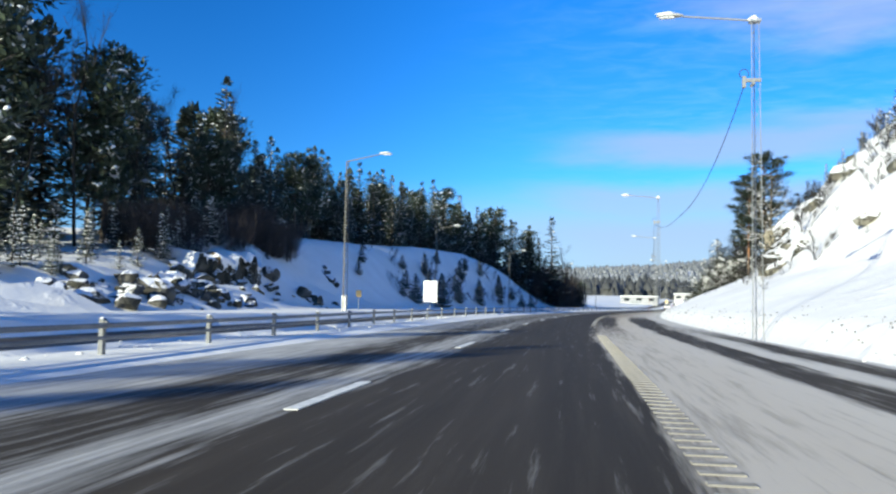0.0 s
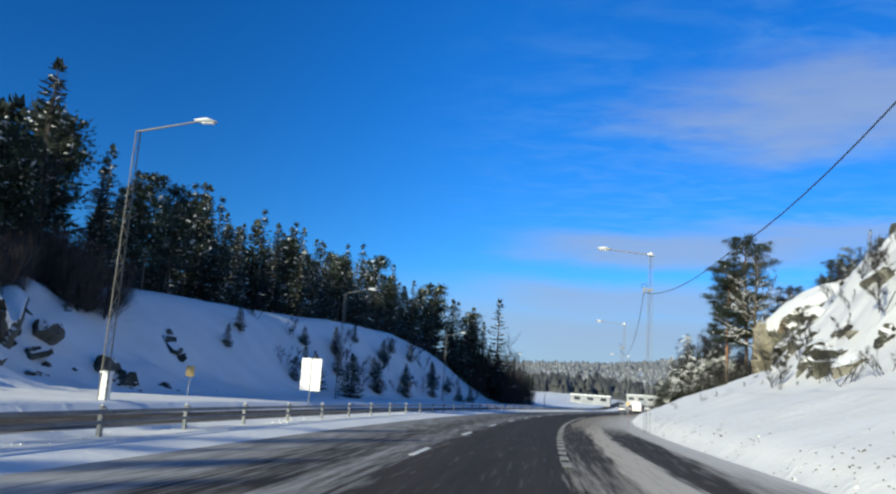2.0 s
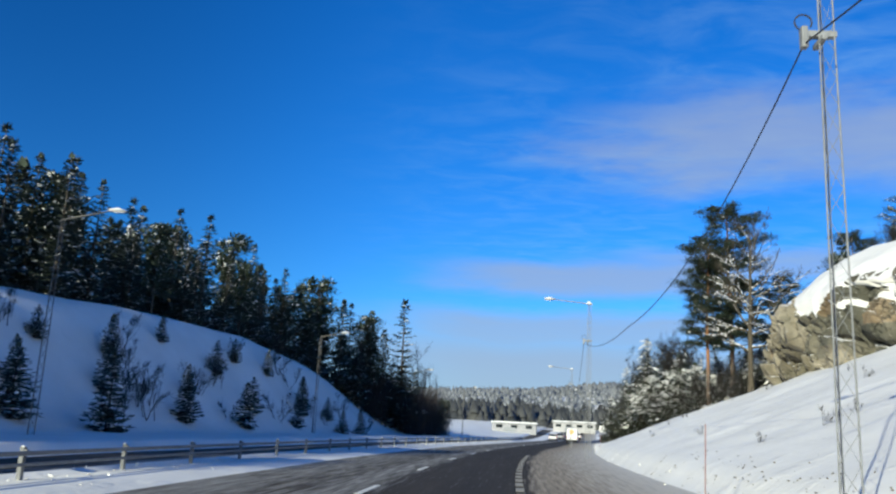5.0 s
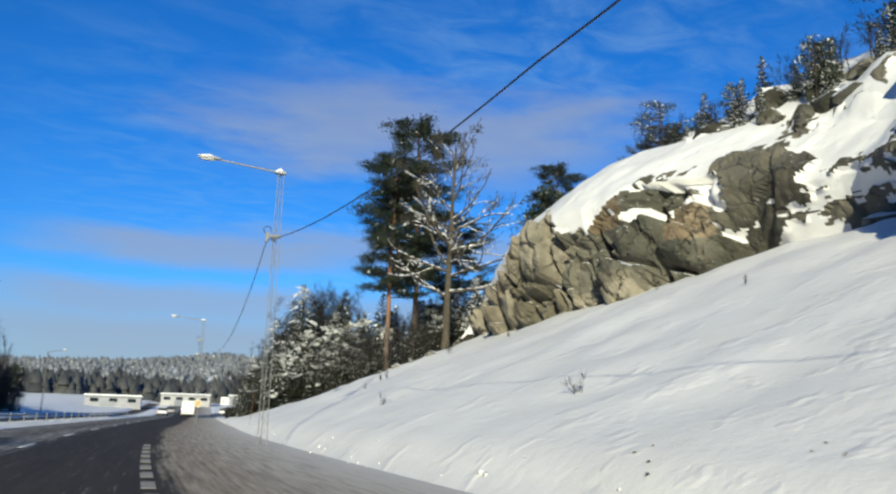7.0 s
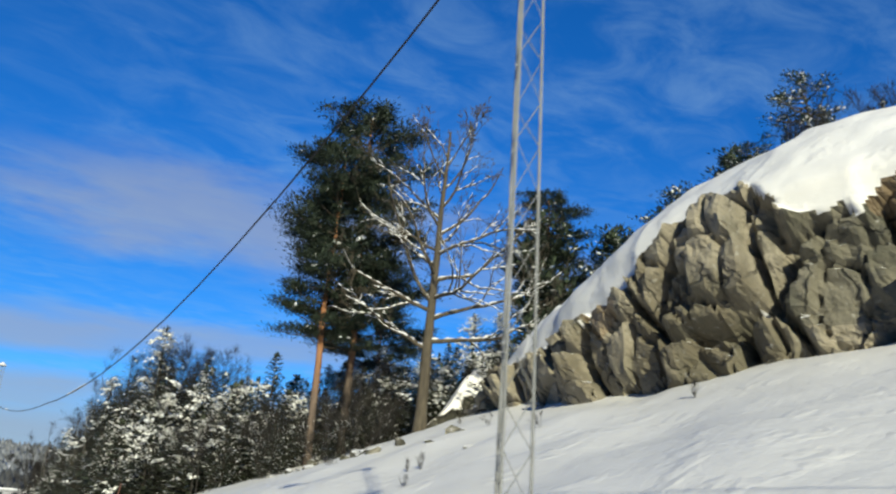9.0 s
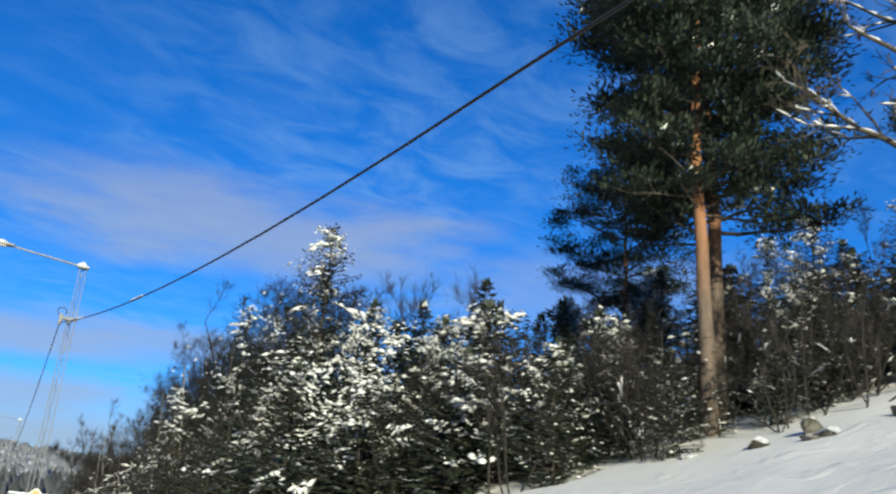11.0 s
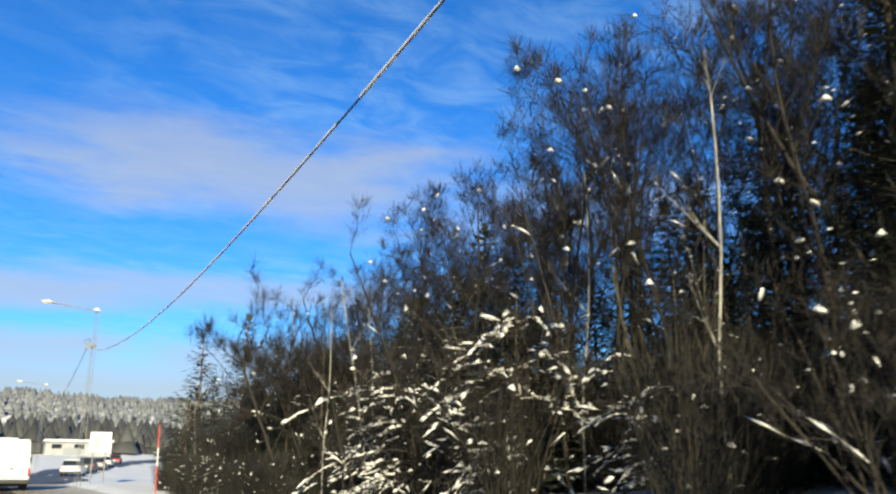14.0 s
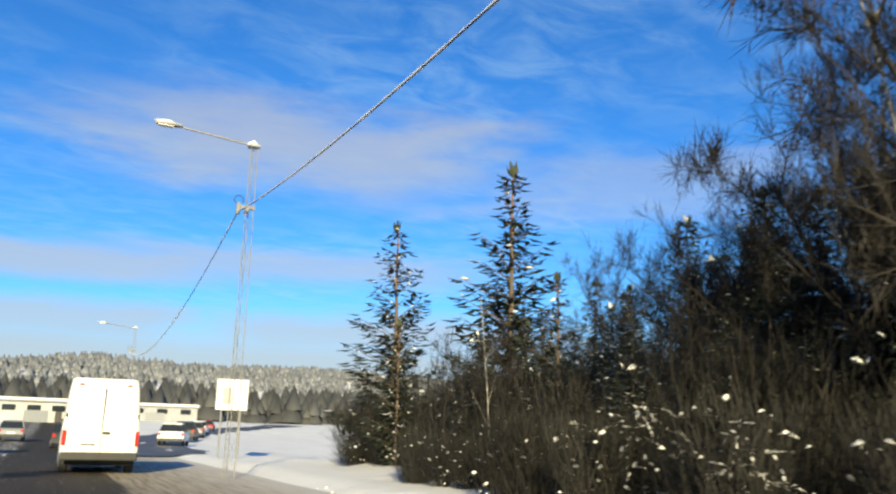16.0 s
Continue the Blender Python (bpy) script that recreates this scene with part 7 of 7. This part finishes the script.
def car(y, d, paint, colour, turn=0.0, x=None):
    px = road_x(y) + d if x is None else x
    z = road_z(y, 0) + 0.02 if x is None else height(y, x - road_x(y)) + 0.05
    ob = thing("car", f"{colour} hatchback on the snowy road", "car", "cars ahead", m=pose(px, y, z, 0, 0, heading(y) + turn))
    body = part("body", shell([(0.0, 0.32), (0.0, 0.82), (0.12, 0.95), (4.0, 0.88), (4.2, 0.7), (4.22, 0.32)], 1.76, 0.06, 0.06), paint, ob)
    part("cabin", shell([(0.1, 0.92), (0.45, 1.42), (1.0, 1.5), (2.2, 1.47), (3.15, 0.9)], 1.62, 0.24, 0.06), GLASS_DARK, ob, "dark windows")
    part("roof", shell([(0.42, 1.42), (0.5, 1.5), (1.0, 1.545), (2.1, 1.51), (2.25, 1.45)], 1.25, 0.02, 0.02), paint, ob)
    for wx, wy in ((-0.78, 0.75), (0.78, 0.75), (-0.78, 3.35), (0.78, 3.35)):
        wheel(ob, wx, wy, 0.31, 0.19)
    for s in (-1, 1):
        part("tail_light", boxed(s * 0.74 - 0.1, s * 0.74 + 0.1, -0.02, 0.05, 0.68, 0.86, 0.015), RED_LENS, ob)
    part("bumper", boxed(-0.86, 0.86, -0.05, 0.1, 0.3, 0.5, 0.03), TRIM, ob)
    part("number_plate", boxed(-0.26, 0.26, -0.012, 0.03, 0.56, 0.66, 0.005), WHITE_PAINT, ob)
    return ob


car(228, -3.9, CAR_WHITE, "white")
car(238, 0.3, CAR_DARK, "dark")
car(252, -3.4, CAR_GREY, "grey")
car(262, 0.5, CAR_WHITE, "white")
for k, (x, y) in enumerate([(37.5, 240), (42.0, 251), (46.5, 262), (51.5, 275), (57, 288)]):
    car(y, 0, (CAR_WHITE, CAR_DARK, CAR_GREY, CAR_WHITE, CAR_RED)[k], ("white", "dark", "grey", "white", "red")[k], -13, x)

# ---- distance: side road, buildings, woods ----


def strip(name, pts, w, lift):
    V, F = [], []
    for i, (x, y) in enumerate(pts):
        for s in (-1, -0.33, 0.33, 1):
            px = x + s * w
            V.append((px, y, height(y, px - road_x(y)) + lift))
    for i in range(len(pts) - 1):
        for j in range(3):
            F.append((i * 4 + j, i * 4 + j + 1, i * 4 + j + 5, i * 4 + j + 4))
    me = bpy.data.meshes.new(name)
    me.from_pydata(V, [], F)
    return me


ASPHALT_FAR = plain("grey_wet_asphalt", (0.06, 0.06, 0.065), 0.6, 0, 0.3, 0.4)
side_road = new("road_side", strip("road_side", [(31.5 + 0.0032 * (y - 224) ** 2 + 0.2 * (y - 224), y) for y in range(224, 330, 4)], 3.0, 0.12))
side_road.data.materials.append(ASPHALT_FAR)
tagged(side_road, "dark side road that bends away from the main road", "road", kind="structure")

WALL_PALE = plain("pale_wall_panels", (0.40, 0.39, 0.38), 0.6, 0, 0.08, 0.5)
WALL_GREY = plain("grey_wall_panels", (0.30, 0.30, 0.31), 0.7, 0, 0.15, 1.0)


def hall(x, y, w, l, z0, h, wall, label, win, turn):
    ob = thing("warehouse", label, "building", "low buildings in the distance", m=pose(x, y, z0, 0, 0, turn))
    part("wall", boxed(-w / 2, w / 2, -l / 2, l / 2, -1.5, h, 0.05), wall, ob)
    part("roof", boxed(-w / 2 - 0.3, w / 2 + 0.3, -l / 2 - 0.3, l / 2 + 0.3, h, h + 0.25, 0.04), STEEL_OLD, ob)
    part("snow_cover", boxed(-w / 2 - 0.25, w / 2 + 0.25, -l / 2 - 0.25, l / 2 + 0.25, h + 0.25, h + 0.6, 0.12), SNOW_LOAD, ob, "thick flat snow on the roof")
    n = int(w / 3.2)
    for i in range(n):
        cx = -w / 2 + (i + 0.5) * w / n
        o = part("window", boxed(cx - 0.9, cx + 0.9, -l / 2 - 0.03, -l / 2 + 0.1, h * win - 0.16 * h, h * win + 0.16 * h, 0.02), TRIM, ob)
        part("pane", boxed(cx - 0.82, cx + 0.82, -l / 2 - 0.045, -l / 2 - 0.032, h * win - 0.42, h * win + 0.42), GLASS_DARK, o)
    part("gate", boxed(-w * 0.1 - 1.6, -w * 0.1 + 1.6, -l / 2 - 0.05, -l / 2 + 0.1, -1.0, h * 0.45, 0.02), CAR_GREY, ob)


hall(44, 322, 13, 12, 3.0, 2.1, WALL_PALE, "low pale building with thick snow on its flat roof", 0.6, -8)
hall(22, 286, 12, 10, 1.9, 1.7, WALL_GREY, "low grey building with a snow-covered roof", 0.6, -8)
hall(66, 338, 12, 10, 3.8, 1.8, WALL_GREY, "distant grey shed with snow on its roof", 0.6, -12)

bs = thing("billboard", "white roadside box sign on two legs", "sign", m=pose(32.9, 217.6, height(217.6, 32.9 - road_x(217.6)), 0, 0, -12))
part("panel", boxed(-0.66, 0.66, -0.15, 0.15, 2.0, 3.3, 0.03), WHITE_PAINT, bs)
part("picture", boxed(-0.4, -0.05, -0.165, -0.152, 2.25, 2.95), LAMP_GREY, bs)
for s in (-0.4, 0.4):
    part("leg", tri_mesh("leg", *tubes([(s, 0, -0.4)], [(s, 0, 2.05)], 0.045, 0.045, 8), smooth=True), STEEL_OLD, bs)


def far_woods(n, y0, y1, spread, hmin, hmax, seed):
    r = np.random.default_rng(seed)
    P, H = [], []
    while len(P) < n:
        y = y0 + (y1 - y0) * r.random()
        d = r.uniform(-spread, spread)
        if -16 < d < 22 and y < 330:
            continue
        P.append((road_x(y) + d, y, height(y, d) - 0.3))
        H.append(r.uniform(hmin, hmax))
    P, H = np.array(P), np.array(H)
    sets = []
    for lo, hi, w in ((0.0, 0.7, 0.5), (0.35, 1.05, 0.3)):
        k = 6
        a = np.arange(k) * 2 * np.pi / k + r.uniform(0, 6, (len(P), 1))
        rad = H[:, None] * w * r.uniform(0.6, 1.25, (len(P), k))
        ring = np.stack([P[:, :1] + rad * np.cos(a), P[:, 1:2] + rad * np.sin(a), P[:, 2:3] + H[:, None] * lo + H[:, None] * 0.1 * r.random((len(P), k))], -1)
        tip = P + np.column_stack([0 * H, 0 * H, H * hi])
        V = np.concatenate([tip[:, None], ring], 1).reshape(-1, 3)
        i = np.arange(k)
        f = np.stack([0 * i, i + 1, (i + 1) % k + 1], 1)
        sets.append((V, (f[None] + (np.arange(len(P)) * (k + 1))[:, None, None]).reshape(-1, 3)))
    return join(*sets)


# Tree colour paled to grey: distance haze is mixed in with the frost.
FAR_LEAF = make_leaf("far_frosted_hazy_trees", (0.15, 0.16, 0.17), (0.30, 0.31, 0.32), 0.0)
DARK_LEAF = make_leaf("far_dark_trees", (0.045, 0.048, 0.048), (0.10, 0.10, 0.095), 0.0)
wood = new("far_forest", tri_mesh("far_forest", *far_woods(15000, 420, 760, 420, 2.2, 4.8, 5)))
wood.data.materials.append(FAR_LEAF)
tagged(wood, "frosted forest on the far hillside, haze in its colour", "forest", kind="stuff")
belt = new("far_tree_belt", tri_mesh("far_tree_belt", *far_woods(1900, 346, 412, 260, 4.0, 7.5, 6)))
belt.data.materials.append(DARK_LEAF)
tagged(belt, "dark belt of trees below the far hill", "forest", kind="stuff")
